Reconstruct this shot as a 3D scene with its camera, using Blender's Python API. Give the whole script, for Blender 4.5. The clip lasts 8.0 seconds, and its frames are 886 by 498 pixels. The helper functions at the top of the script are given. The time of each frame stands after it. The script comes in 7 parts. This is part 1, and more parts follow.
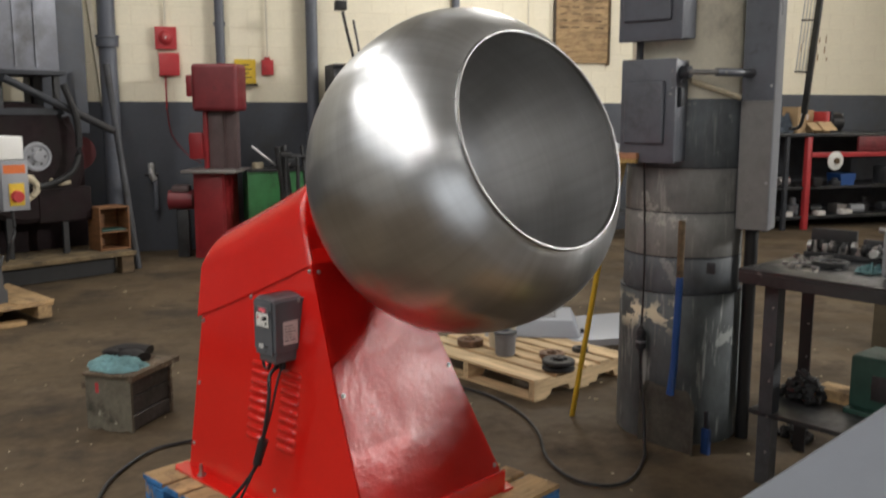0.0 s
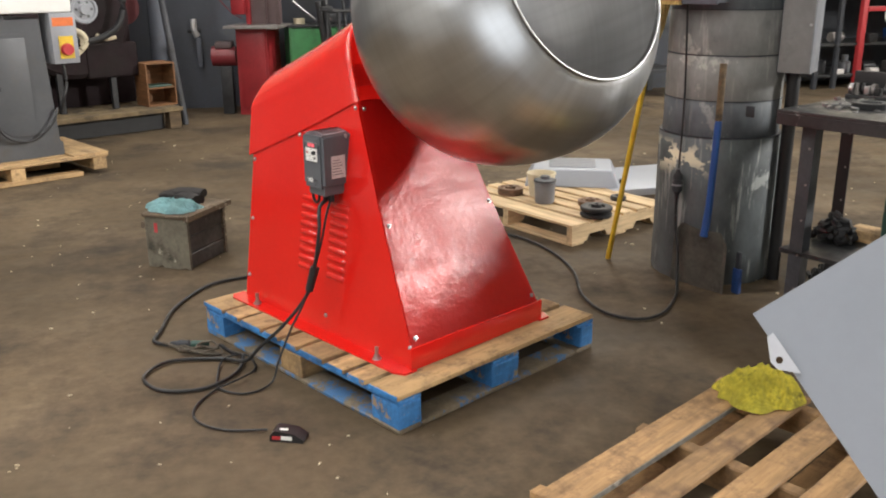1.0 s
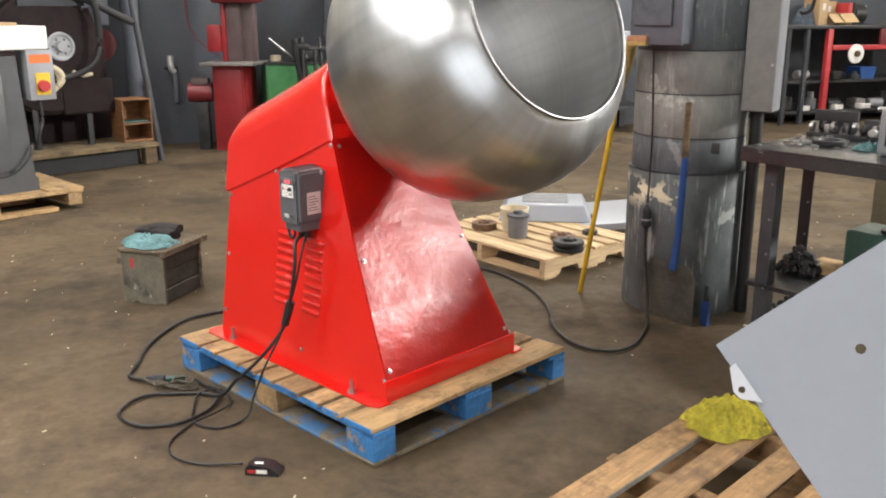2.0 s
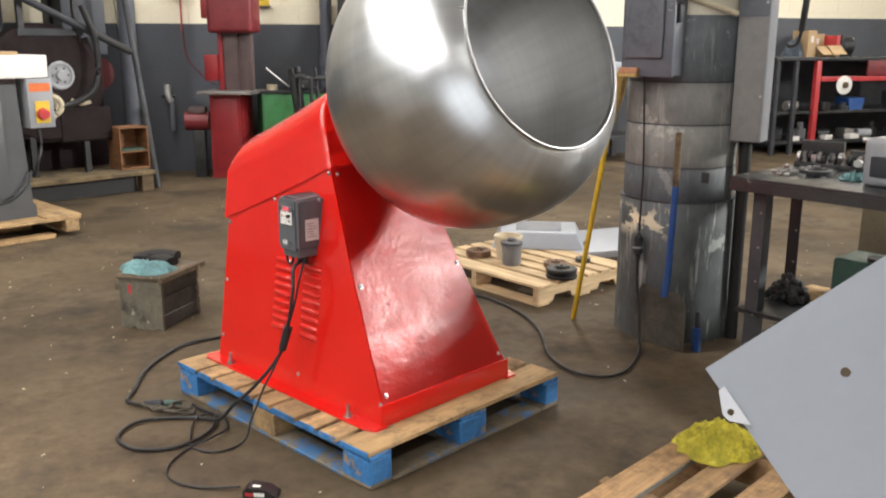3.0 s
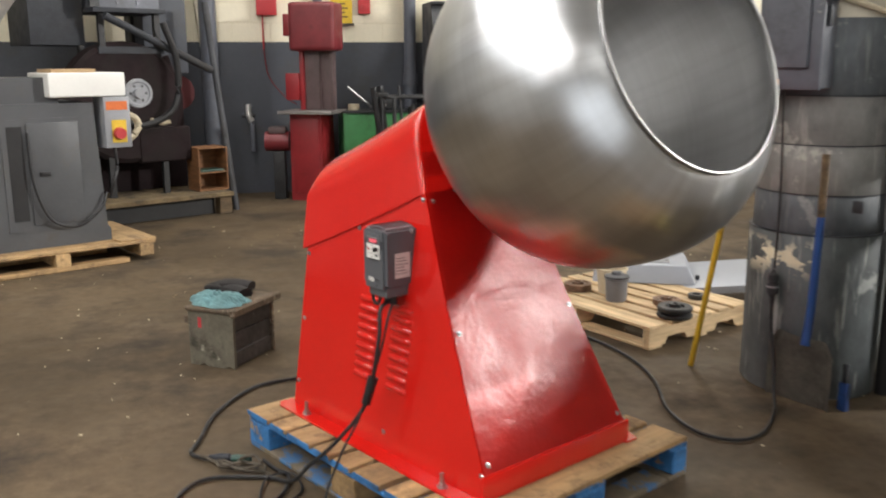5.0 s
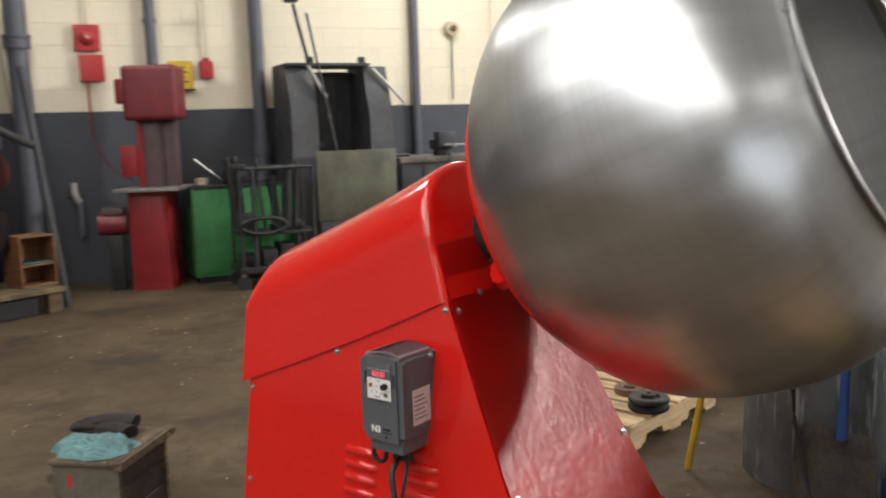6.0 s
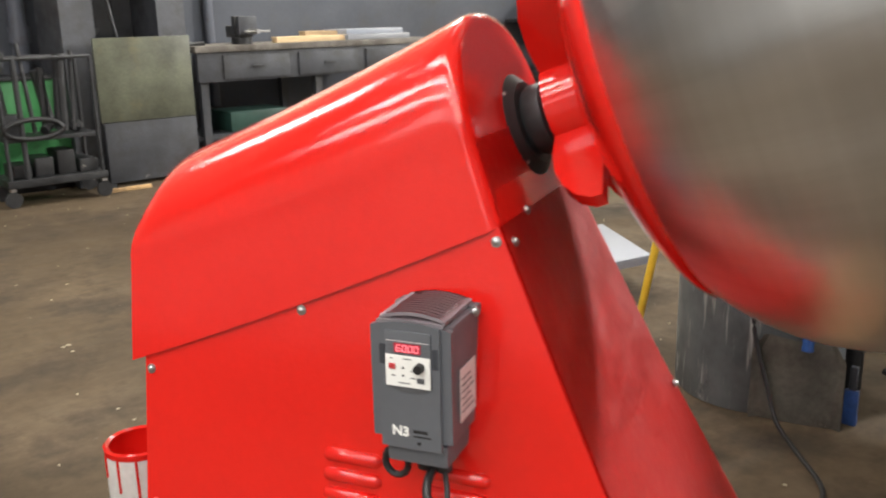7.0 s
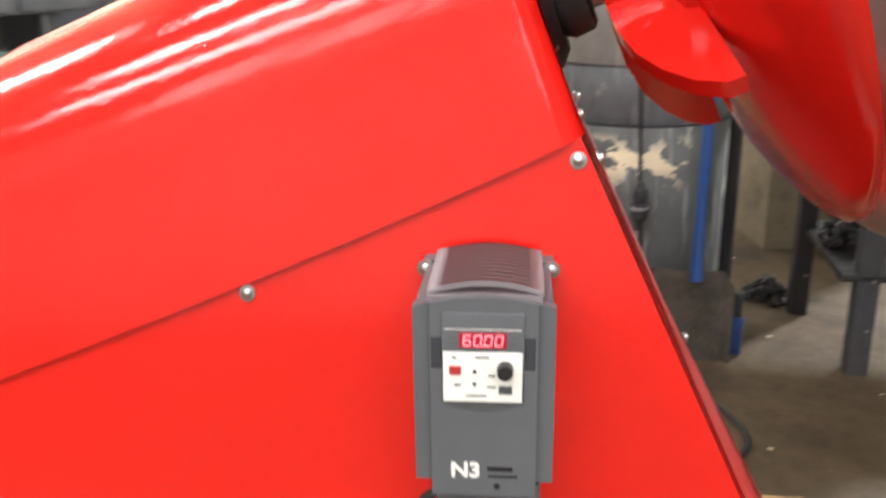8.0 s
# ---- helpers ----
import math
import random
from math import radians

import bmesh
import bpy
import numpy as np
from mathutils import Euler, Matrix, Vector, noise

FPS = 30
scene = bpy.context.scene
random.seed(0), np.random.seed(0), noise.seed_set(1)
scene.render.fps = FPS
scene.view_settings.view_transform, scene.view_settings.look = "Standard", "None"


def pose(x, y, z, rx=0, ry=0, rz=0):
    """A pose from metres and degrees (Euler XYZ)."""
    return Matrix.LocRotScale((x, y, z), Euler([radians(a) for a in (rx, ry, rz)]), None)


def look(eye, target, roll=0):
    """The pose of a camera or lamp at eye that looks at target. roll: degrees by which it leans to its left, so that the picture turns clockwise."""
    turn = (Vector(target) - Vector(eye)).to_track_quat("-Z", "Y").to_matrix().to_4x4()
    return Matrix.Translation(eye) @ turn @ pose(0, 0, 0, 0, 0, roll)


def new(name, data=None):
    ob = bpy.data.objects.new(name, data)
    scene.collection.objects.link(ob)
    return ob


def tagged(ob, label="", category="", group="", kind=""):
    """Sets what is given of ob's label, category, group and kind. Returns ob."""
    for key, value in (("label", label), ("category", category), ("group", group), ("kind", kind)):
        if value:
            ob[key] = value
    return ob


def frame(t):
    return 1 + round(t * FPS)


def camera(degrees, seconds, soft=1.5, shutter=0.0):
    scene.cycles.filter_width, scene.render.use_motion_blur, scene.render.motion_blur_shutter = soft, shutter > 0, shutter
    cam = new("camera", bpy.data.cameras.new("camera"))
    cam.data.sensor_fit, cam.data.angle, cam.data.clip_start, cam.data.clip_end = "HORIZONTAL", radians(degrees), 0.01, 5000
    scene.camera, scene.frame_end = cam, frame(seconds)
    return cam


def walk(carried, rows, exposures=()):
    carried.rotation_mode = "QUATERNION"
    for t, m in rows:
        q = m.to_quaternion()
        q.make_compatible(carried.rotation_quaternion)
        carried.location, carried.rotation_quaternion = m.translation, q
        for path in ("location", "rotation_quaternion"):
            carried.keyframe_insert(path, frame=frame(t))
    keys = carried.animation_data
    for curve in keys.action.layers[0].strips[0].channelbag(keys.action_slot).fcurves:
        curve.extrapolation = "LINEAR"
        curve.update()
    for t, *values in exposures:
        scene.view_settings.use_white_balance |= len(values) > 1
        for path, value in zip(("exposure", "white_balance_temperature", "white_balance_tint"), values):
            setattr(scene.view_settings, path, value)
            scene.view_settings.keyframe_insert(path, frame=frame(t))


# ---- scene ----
cam = camera(53.1, 8.0, soft=2.0, shutter=0.45)
PATH = [
    (0, (-1.547, -1.842, 1.511), (-0.117, -0.478, 1.204), -0.0),
    (0.5, (-1.587, -1.889, 1.472), (-0.215, -0.505, 1.022), -0.0),
    (1, (-1.655, -1.948, 1.431), (-0.339, -0.566, 0.834), -0.4),
    (1.5, (-1.68, -1.985, 1.443), (-0.331, -0.616, 0.889), -0.5),
    (3, (-1.738, -2.034, 1.459), (-0.347, -0.674, 0.997), 0.1),
    (3.5, (-1.775, -2.09, 1.484), (-0.37, -0.704, 1.161), -0.9),
    (4, (-1.758, -2.071, 1.466), (-0.359, -0.68, 1.14), -0.7),
    (4.5, (-1.607, -1.887, 1.425), (-0.286, -0.445, 1.003), -1.2),
    (5, (-1.476, -1.613, 1.403), (-0.201, -0.129, 0.989), -0.2),
    (5.2, (-1.459, -1.435, 1.395), (-0.148, 0.034, 1.046), 0.1),
    (6.3, (-1.178, -0.373, 1.374), (0.496, 0.677, 1.062), -1.1),
    (6.5, (-1.124, -0.197, 1.337), (0.607, 0.732, 0.962), 0.4),
    (6.8, (-0.999, -0.003, 1.316), (0.77, 0.783, 0.811), -0.1),
    (7, (-0.904, 0.114, 1.296), (0.884, 0.85, 0.786), -1.3),
    (7.5, (-0.654, 0.359, 1.191), (1.146, 0.912, 0.516), -1.8),
    (8, (-0.55, 0.569, 1.16), (1.342, 0.738, 0.535), -0.8),
]
EXPOSURES = [(0.0, -0.95), (0.5, -0.52), (1.0, -0.12), (1.5, 0.12), (3.0, 0.0), (3.5, -0.2), (4.0, -0.44), (4.5, -0.38), (5.0, -0.3), (6.3, -0.68), (6.5, -0.62), (6.7, -0.22), (7.0, 0.06), (7.5, 0.28), (8.0, 0.42)]
walk(cam, [(t, look(eye, target, roll)) for t, eye, target, roll in PATH], EXPOSURES)

# ---- world and light ----
world = bpy.data.worlds.new("world")
scene.world = world
world.use_nodes = True
world.node_tree.nodes["Background"].inputs[0].default_value = (0.75, 0.85, 1.0, 1)
world.node_tree.nodes["Background"].inputs[1].default_value = 1.0

# room axes: e1 along the back wall, e2 towards it
ROOM = -28.0
E1 = Vector((math.cos(radians(ROOM)), math.sin(radians(ROOM)), 0))
E2 = Vector((-math.sin(radians(ROOM)), math.cos(radians(ROOM)), 0))
WALL_N, WALL_S, WALL_E, WALL_W, CEIL = 7.75, -9.0, 14.0, -7.0, 7.4


def rm(a, b, z=0.0, turn=0.0):
    """Pose in the room's axes."""
    p = E1 * a + E2 * b
    return pose(p.x, p.y, z, 0, 0, ROOM + turn)


def lamp(name, m, sx, sy, power, colour=(1.0, 0.965, 0.925)):
    d = bpy.data.lights.new(name, "AREA")
    d.shape, d.size, d.size_y, d.energy, d.color = "RECTANGLE", sx, sy, power, colour
    ob = new(name, d)
    ob.matrix_world = m
    return ob


# ---- materials ----
def mat(name, base, rough=0.5, metal=0.0, vary=0.15, scale=4.0, grain=60.0, bump=0.0, bump_scale=80.0, dirt=None, dirt_amt=0.0,
        dirt_scale=2.5, stretch=(1, 1, 1), coat=0.0, rand=0.0, rvary=0.12, spec=0.5, wear=None, wear_amt=0.0, wear_scale=9.0, island=False, bump2=0.0, bump2_scale=12.0, iso=False):
    """A worn surface: two scales of tone, dirt patches, worn spots and fine relief."""
    m = bpy.data.materials.new(name)
    m.use_nodes = True
    nt = m.node_tree
    N, L = nt.nodes, nt.links
    b = N["Principled BSDF"]
    tc = N.new("ShaderNodeTexCoord")
    mp = N.new("ShaderNodeMapping")
    mp.inputs["Scale"].default_value = stretch
    L.new(tc.outputs["Object"], mp.inputs["Vector"])
    vec = mp.outputs["Vector"]
    inf = N.new("ShaderNodeObjectInfo")
    if rand:
        add = N.new("ShaderNodeVectorMath")
        add.operation = "MULTIPLY_ADD"
        comb = N.new("ShaderNodeCombineXYZ")
        for i in range(3):
            L.new(inf.outputs["Random"], comb.inputs[i])
        L.new(comb.outputs[0], add.inputs[0])
        add.inputs[1].default_value = (37, 23, 11)
        L.new(vec, add.inputs[2])
        vec = add.outputs[0]

    flat = vec
    if iso:  # blots that ignore the grain
        unit = N.new("ShaderNodeMapping")
        unit.inputs["Scale"].default_value = tuple(1.0 / k for k in stretch)
        L.new(vec, unit.inputs["Vector"])
        flat = unit.outputs[0]

    def nz(sc, detail=4.0, rough_=0.6, src=None):
        n = N.new("ShaderNodeTexNoise")
        n.inputs["Scale"].default_value, n.inputs["Detail"].default_value, n.inputs["Roughness"].default_value = sc, detail, rough_
        L.new(src or vec, n.inputs["Vector"])
        return n.outputs["Fac"]

    def ramp(f, lo, hi, a=0.0, c=1.0):
        r = N.new("ShaderNodeMapRange")
        r.inputs[1].default_value, r.inputs[2].default_value, r.inputs[3].default_value, r.inputs[4].default_value = lo, hi, a, c
        L.new(f, r.inputs[0])
        return r.outputs[0]

    def mix(f, a, c):
        x = N.new("ShaderNodeMix")
        x.data_type = "RGBA"
        L.new(f, x.inputs[0])
        for k, v in ((6, a), (7, c)):
            if isinstance(v, tuple):
                x.inputs[k].default_value = (*v[:3], 1)
            else:
                L.new(v, x.inputs[k])
        return x.outputs[2]

    dark = tuple(c * (1 - vary) for c in base)
    light = tuple(min(1.0, c * (1 + vary)) for c in base)
    big = nz(scale)
    col = mix(ramp(big, 0.35, 0.65), dark, light)
    fine = nz(grain, 3.0)
    hsv = N.new("ShaderNodeHueSaturation")
    L.new(col, hsv.inputs["Color"])
    L.new(ramp(fine, 0.25, 0.75, 1 - vary * 0.6, 1 + vary * 0.6), hsv.inputs["Value"])
    col = hsv.outputs[0]
    if rand or island:
        h2 = N.new("ShaderNodeHueSaturation")
        L.new(col, h2.inputs["Color"])
        src = inf.outputs["Random"]
        if island:
            g = N.new("ShaderNodeNewGeometry")
            src = g.outputs["Random Per Island"]
        L.new(ramp(src, 0, 1, 1 - (rand or 0.2), 1 + (rand or 0.2)), h2.inputs["Value"])
        col = h2.outputs[0]
    rr = ramp(nz(scale * 2.3), 0.3, 0.7, max(0.02, rough - rvary), min(1.0, rough + rvary))
    if dirt:
        f = ramp(nz(dirt_scale, 6.0, 0.7, flat), 0.62 - 0.3 * dirt_amt, 0.78 - 0.2 * dirt_amt)
        col = mix(f, col, dirt)
        mr = N.new("ShaderNodeMix")
        L.new(f, mr.inputs[0])
        L.new(rr, mr.inputs[2])
        mr.inputs[3].default_value = min(1.0, rough + 0.25)
        rr = mr.outputs[0]
    if wear:
        col = mix(ramp(nz(wear_scale, 8.0, 0.75, flat), 0.68 - 0.2 * wear_amt, 0.72 - 0.2 * wear_amt), col, wear)
    L.new(col, b.inputs["Base Color"])
    L.new(rr, b.inputs["Roughness"])
    b.inputs["Metallic"].default_value = metal
    b.inputs["Specular IOR Level"].default_value = spec
    if coat:
        b.inputs["Coat Weight"].default_value, b.inputs["Coat Roughness"].default_value = coat, 0.06
    if bump:
        bp = N.new("ShaderNodeBump")
        bp.inputs["Strength"].default_value, bp.inputs["Distance"].default_value = 1.0, bump
        L.new(nz(bump_scale, 4.0), bp.inputs["Height"])
        L.new(bp.outputs[0], b.inputs["Normal"])
        if bump2:
            bq = N.new("ShaderNodeBump")
            bq.inputs["Strength"].default_value, bq.inputs["Distance"].default_value = 1.0, bump2
            L.new(nz(bump2_scale, 3.0), bq.inputs["Height"])
            L.new(bq.outputs[0], bp.inputs["Normal"])
    return m


def glow(name, colour, strength):
    m = bpy.data.materials.new(name)
    m.use_nodes = True
    b = m.node_tree.nodes["Principled BSDF"]
    b.inputs["Base Color"].default_value = (*colour, 1)
    b.inputs["Emission Color"].default_value = (*colour, 1)
    b.inputs["Emission Strength"].default_value = strength
    return m


M_RED = mat("red_enamel", (0.60, 0.012, 0.008), 0.12, vary=0.05, scale=2.0, bump=0.0005, bump_scale=75, bump2=0.0006, bump2_scale=9, rvary=0.05, coat=0.35)
M_REDF = mat("red_enamel_rippled", (0.60, 0.012, 0.008), 0.35, vary=0.05, scale=2.0, bump=0.0007, bump_scale=65, bump2=0.0034, bump2_scale=11, rvary=0.08)


def brushed_steel(name, base, rough, spread, dents, aniso):
    """Steel polished round its axis: highlights smear along the meridians, soft dents, faint rings and streaks."""
    m = bpy.data.materials.new(name)
    m.use_nodes = True
    N, L = m.node_tree.nodes, m.node_tree.links
    b = N["Principled BSDF"]
    tc = N.new("ShaderNodeTexCoord")

    def nz(sc, detail=3.0, stretch=(1, 1, 1)):
        mp = N.new("ShaderNodeMapping")
        mp.inputs["Scale"].default_value = stretch
        L.new(tc.outputs["Object"], mp.inputs["Vector"])
        n = N.new("ShaderNodeTexNoise")
        n.inputs["Scale"].default_value, n.inputs["Detail"].default_value = sc, detail
        L.new(mp.outputs[0], n.inputs["Vector"])
        return n.outputs["Fac"]

    def ramp(f, lo, hi, a, c):
        r = N.new("ShaderNodeMapRange")
        r.inputs[1].default_value, r.inputs[2].default_value, r.inputs[3].default_value, r.inputs[4].default_value = lo, hi, a, c
        L.new(f, r.inputs[0])
        return r.outputs[0]

    def op(kind, a, c):
        x = N.new("ShaderNodeMath")
        x.operation = kind
        L.new(a, x.inputs[0])
        L.new(c, x.inputs[1])
        return x.outputs[0]

    rings = nz(1.0, 2.0, (0.8, 0.8, 70))
    broad = nz(1.0, 2.0, (1.6, 1.6, 14))
    cloud = nz(3.0, 3.0)
    flat, unit, wisps = N.new("ShaderNodeVectorMath"), N.new("ShaderNodeVectorMath"), N.new("ShaderNodeTexNoise")
    flat.operation, unit.operation = "MULTIPLY", "NORMALIZE"
    flat.inputs[1].default_value = (1, 1, 0)
    L.new(tc.outputs["Object"], flat.inputs[0])
    L.new(flat.outputs[0], unit.inputs[0])
    wisps.inputs["Scale"].default_value, wisps.inputs["Detail"].default_value = 16.0, 3.0
    L.new(unit.outputs[0], wisps.inputs["Vector"])
    streak = op("MULTIPLY", wisps.outputs["Fac"], ramp(nz(4.0, 1.0), 0.35, 0.65, 0.4, 1.6))
    tone = op("MULTIPLY", op("MULTIPLY", ramp(rings, 0.0, 1.0, 0.91, 1.08), ramp(streak, 0.2, 0.8, 0.90, 1.08)), ramp(cloud, 0.0, 1.0, 0.80, 1.14))
    col = N.new("ShaderNodeVectorMath")
    col.operation = "SCALE"
    col.inputs[0].default_value = base
    L.new(tone, col.inputs["Scale"])
    L.new(col.outputs[0], b.inputs["Base Color"])
    b.inputs["Metallic"].default_value = 1.0
    L.new(op("ADD", ramp(cloud, 0.0, 1.0, rough - spread, rough + spread), op("ADD", ramp(broad, 0.0, 1.0, -0.4 * spread, 0.4 * spread), ramp(streak, 0.2, 0.8, -0.4 * spread, 0.7 * spread))), b.inputs["Roughness"])
    b.inputs["Anisotropic"].default_value = aniso
    b.inputs["Anisotropic Rotation"].default_value = 0.25
    tg = N.new("ShaderNodeTangent")
    tg.direction_type, tg.axis = "RADIAL", "Z"
    L.new(tg.outputs[0], b.inputs["Tangent"])
    b0, b1 = N.new("ShaderNodeBump"), N.new("ShaderNodeBump")
    b0.inputs["Distance"].default_value, b1.inputs["Distance"].default_value = dents * 1.6, dents * 0.55
    L.new(nz(3.6, 0.0), b0.inputs["Height"])
    L.new(nz(9.0, 0.0), b1.inputs["Height"])
    L.new(b0.outputs[0], b1.inputs["Normal"])
    L.new(b1.outputs[0], b.inputs["Normal"])
    return m


M_STEEL = brushed_steel("brushed_steel", (0.61, 0.63, 0.648), 0.315, 0.05, 0.0120, 0.25)
M_RIM = brushed_steel("dull_steel_rim", (0.34, 0.34, 0.34), 0.36, 0.06, 0.001, 0.0)
M_STEELIN = brushed_steel("dull_steel_inside", (0.64, 0.64, 0.64), 0.46, 0.10, 0.008, 0.2)
M_CONC = mat("concrete_floor", (0.098, 0.071, 0.043), 0.66, spec=0.22, vary=0.34, scale=0.7, grain=18, bump=0.0012, bump_scale=14, rvary=0.18,
             dirt=(0.045, 0.036, 0.028), dirt_amt=0.45, dirt_scale=1.5, wear=(0.16, 0.13, 0.10), wear_amt=0.12, wear_scale=13.0)
M_WALLTOP = mat("cream_paint", (0.80, 0.74, 0.58), 0.6, vary=0.07, scale=0.9, grain=30, bump=0.001, bump_scale=60, dirt=(0.45, 0.38, 0.26), dirt_amt=0.2, dirt_scale=1.3)
M_WALLLOW = mat("grey_blue_paint", (0.060, 0.067, 0.083), 0.5, vary=0.12, scale=1.2, grain=30, bump=0.001, bump_scale=60, dirt=(0.07, 0.07, 0.07), dirt_amt=0.3)
M_CEIL = mat("ceiling_paint", (0.58, 0.57, 0.55), 0.8, vary=0.1, scale=0.6)
M_GREY = mat("machine_grey", (0.072, 0.075, 0.081), 0.42, vary=0.10, scale=3, grain=40, bump=0.0003, dirt=(0.08, 0.075, 0.07), dirt_amt=0.25, dirt_scale=4)
M_BOXGREY = mat("switch_box_grey", (0.090, 0.098, 0.118), 0.42, vary=0.12, scale=5, grain=30, bump=0.0004, bump_scale=30, dirt=(0.05, 0.05, 0.05), dirt_amt=0.3, dirt_scale=6, wear=(0.28, 0.28, 0.27), wear_amt=0.08, wear_scale=14)
M_DUCT = mat("duct_grey", (0.22, 0.23, 0.25), 0.38, vary=0.12, scale=2.5, grain=20, stretch=(1, 1, 0.4), bump=0.0004, dirt=(0.10, 0.10, 0.105), dirt_amt=0.35, dirt_scale=2.5, wear=(0.42, 0.42, 0.41), wear_amt=0.05, wear_scale=10)
M_DUCTPALE = mat("faded_duct_grey", (0.19, 0.185, 0.18), 0.5, vary=0.15, scale=4, grain=20, dirt=(0.11, 0.105, 0.10), dirt_amt=0.35, dirt_scale=4)
# for unseen walls: grey chosen to darken what the drum reflects
M_FARWALL = mat("dull_far_wall", (0.30, 0.29, 0.27), 0.8, vary=0.15, scale=0.8)
M_GREYD = mat("dark_grey_paint", (0.036, 0.039, 0.046), 0.6, spec=0.3, vary=0.2, scale=4, dirt=(0.05, 0.045, 0.04), dirt_amt=0.3)
M_PANEL = mat("light_grey_panel", (0.30, 0.325, 0.37), 0.35, vary=0.03, scale=2, grain=30, bump=0.0002, rvary=0.05)
M_WOOD = mat("pallet_wood", (0.38, 0.245, 0.115), 0.75, vary=0.26, scale=2.2, grain=12, stretch=(1, 9, 9), bump=0.0015, bump_scale=9, rand=0.25, dirt=(0.15, 0.10, 0.06), dirt_amt=0.42, dirt_scale=11, wear=(0.09, 0.06, 0.04), wear_amt=0.12, wear_scale=34, iso=True)
M_WOODY = mat("pallet_wood_grain_y", (0.44, 0.29, 0.14), 0.75, vary=0.26, scale=2.2, grain=12, stretch=(9, 1, 9), bump=0.0015, bump_scale=9, rand=0.25, dirt=(0.15, 0.10, 0.06), dirt_amt=0.42, dirt_scale=11, wear=(0.09, 0.06, 0.04), wear_amt=0.12, wear_scale=34, iso=True)
M_WOODB = mat("old_pallet_wood", (0.30, 0.178, 0.08), 0.75, vary=0.3, scale=2.2, grain=12, stretch=(1, 9, 9), bump=0.0015, bump_scale=9, rand=0.3, dirt=(0.14, 0.085, 0.05), dirt_amt=0.5, dirt_scale=9, wear=(0.07, 0.045, 0.03), wear_amt=0.2, wear_scale=38, iso=True)
M_BLUE = mat("blue_pallet_paint", (0.040, 0.19, 0.46), 0.65, vary=0.3, scale=6, bump=0.0012, bump_scale=30, wear=(0.30, 0.21, 0.12), wear_amt=0.52, wear_scale=13, dirt=(0.035, 0.085, 0.17), dirt_amt=0.5, dirt_scale=9)
M_BLACK = mat("black_rubber", (0.012, 0.012, 0.013), 0.5, vary=0.2)
M_IRON = mat("oily_iron", (0.032, 0.033, 0.035), 0.42, 0.2, vary=0.35, scale=8, bump=0.001, bump_scale=40, wear=(0.3, 0.28, 0.25), wear_amt=0.2)
M_CHROME = mat("zinc_steel", (0.45, 0.45, 0.45), 0.36, 1.0, vary=0.08)
M_MAROON = mat("maroon_paint", (0.18, 0.022, 0.028), 0.42, vary=0.15, scale=5, dirt=(0.05, 0.02, 0.02), dirt_amt=0.3)
M_SAWRED = mat("saw_red_paint", (0.28, 0.02, 0.025), 0.4, vary=0.15, scale=5, dirt=(0.07, 0.02, 0.02), dirt_amt=0.3)
M_SIGNRED = mat("red_metal_paint", (0.42, 0.035, 0.04), 0.4, vary=0.1)
M_GREEN = mat("green_paint", (0.04, 0.19, 0.06), 0.45, vary=0.2, scale=4, dirt=(0.03, 0.06, 0.03), dirt_amt=0.3)
M_DKGREEN = mat("dark_green_paint", (0.025, 0.07, 0.055), 0.45, vary=0.2)
M_YELLOW = mat("yellow_paint", (0.62, 0.42, 0.03), 0.45, vary=0.15, dirt=(0.2, 0.14, 0.04), dirt_amt=0.25)
M_WHITE = mat("white_plastic", (0.75, 0.75, 0.72), 0.4, vary=0.04)
M_DRIVE = mat("drive_plastic", (0.096, 0.102, 0.114), 0.45, vary=0.06, bump=0.0002, bump_scale=300)
M_VENT = mat("vent_plastic", (0.20, 0.175, 0.19), 0.40, vary=0.05)
M_CARD = mat("cardboard", (0.42, 0.29, 0.16), 0.8, vary=0.15, scale=3)
M_CARDD = mat("dusty_cardboard", (0.20, 0.165, 0.11), 0.85, vary=0.2, scale=3, dirt=(0.10, 0.085, 0.06), dirt_amt=0.35)
M_BLUEP = mat("blue_plastic", (0.018, 0.075, 0.26), 0.4, vary=0.1)
M_RAG = mat("yellow_rag_cloth", (0.74, 0.66, 0.09), 0.9, vary=0.3, scale=12, bump=0.002, bump_scale=120, dirt=(0.20, 0.18, 0.05), dirt_amt=0.3, dirt_scale=14)
M_TEAL = mat("teal_cloth", (0.30, 0.52, 0.54), 0.9, vary=0.2, scale=14, bump=0.0015, bump_scale=120)
M_ORANGE = mat("orange_paint", (0.60, 0.14, 0.03), 0.5, vary=0.15)

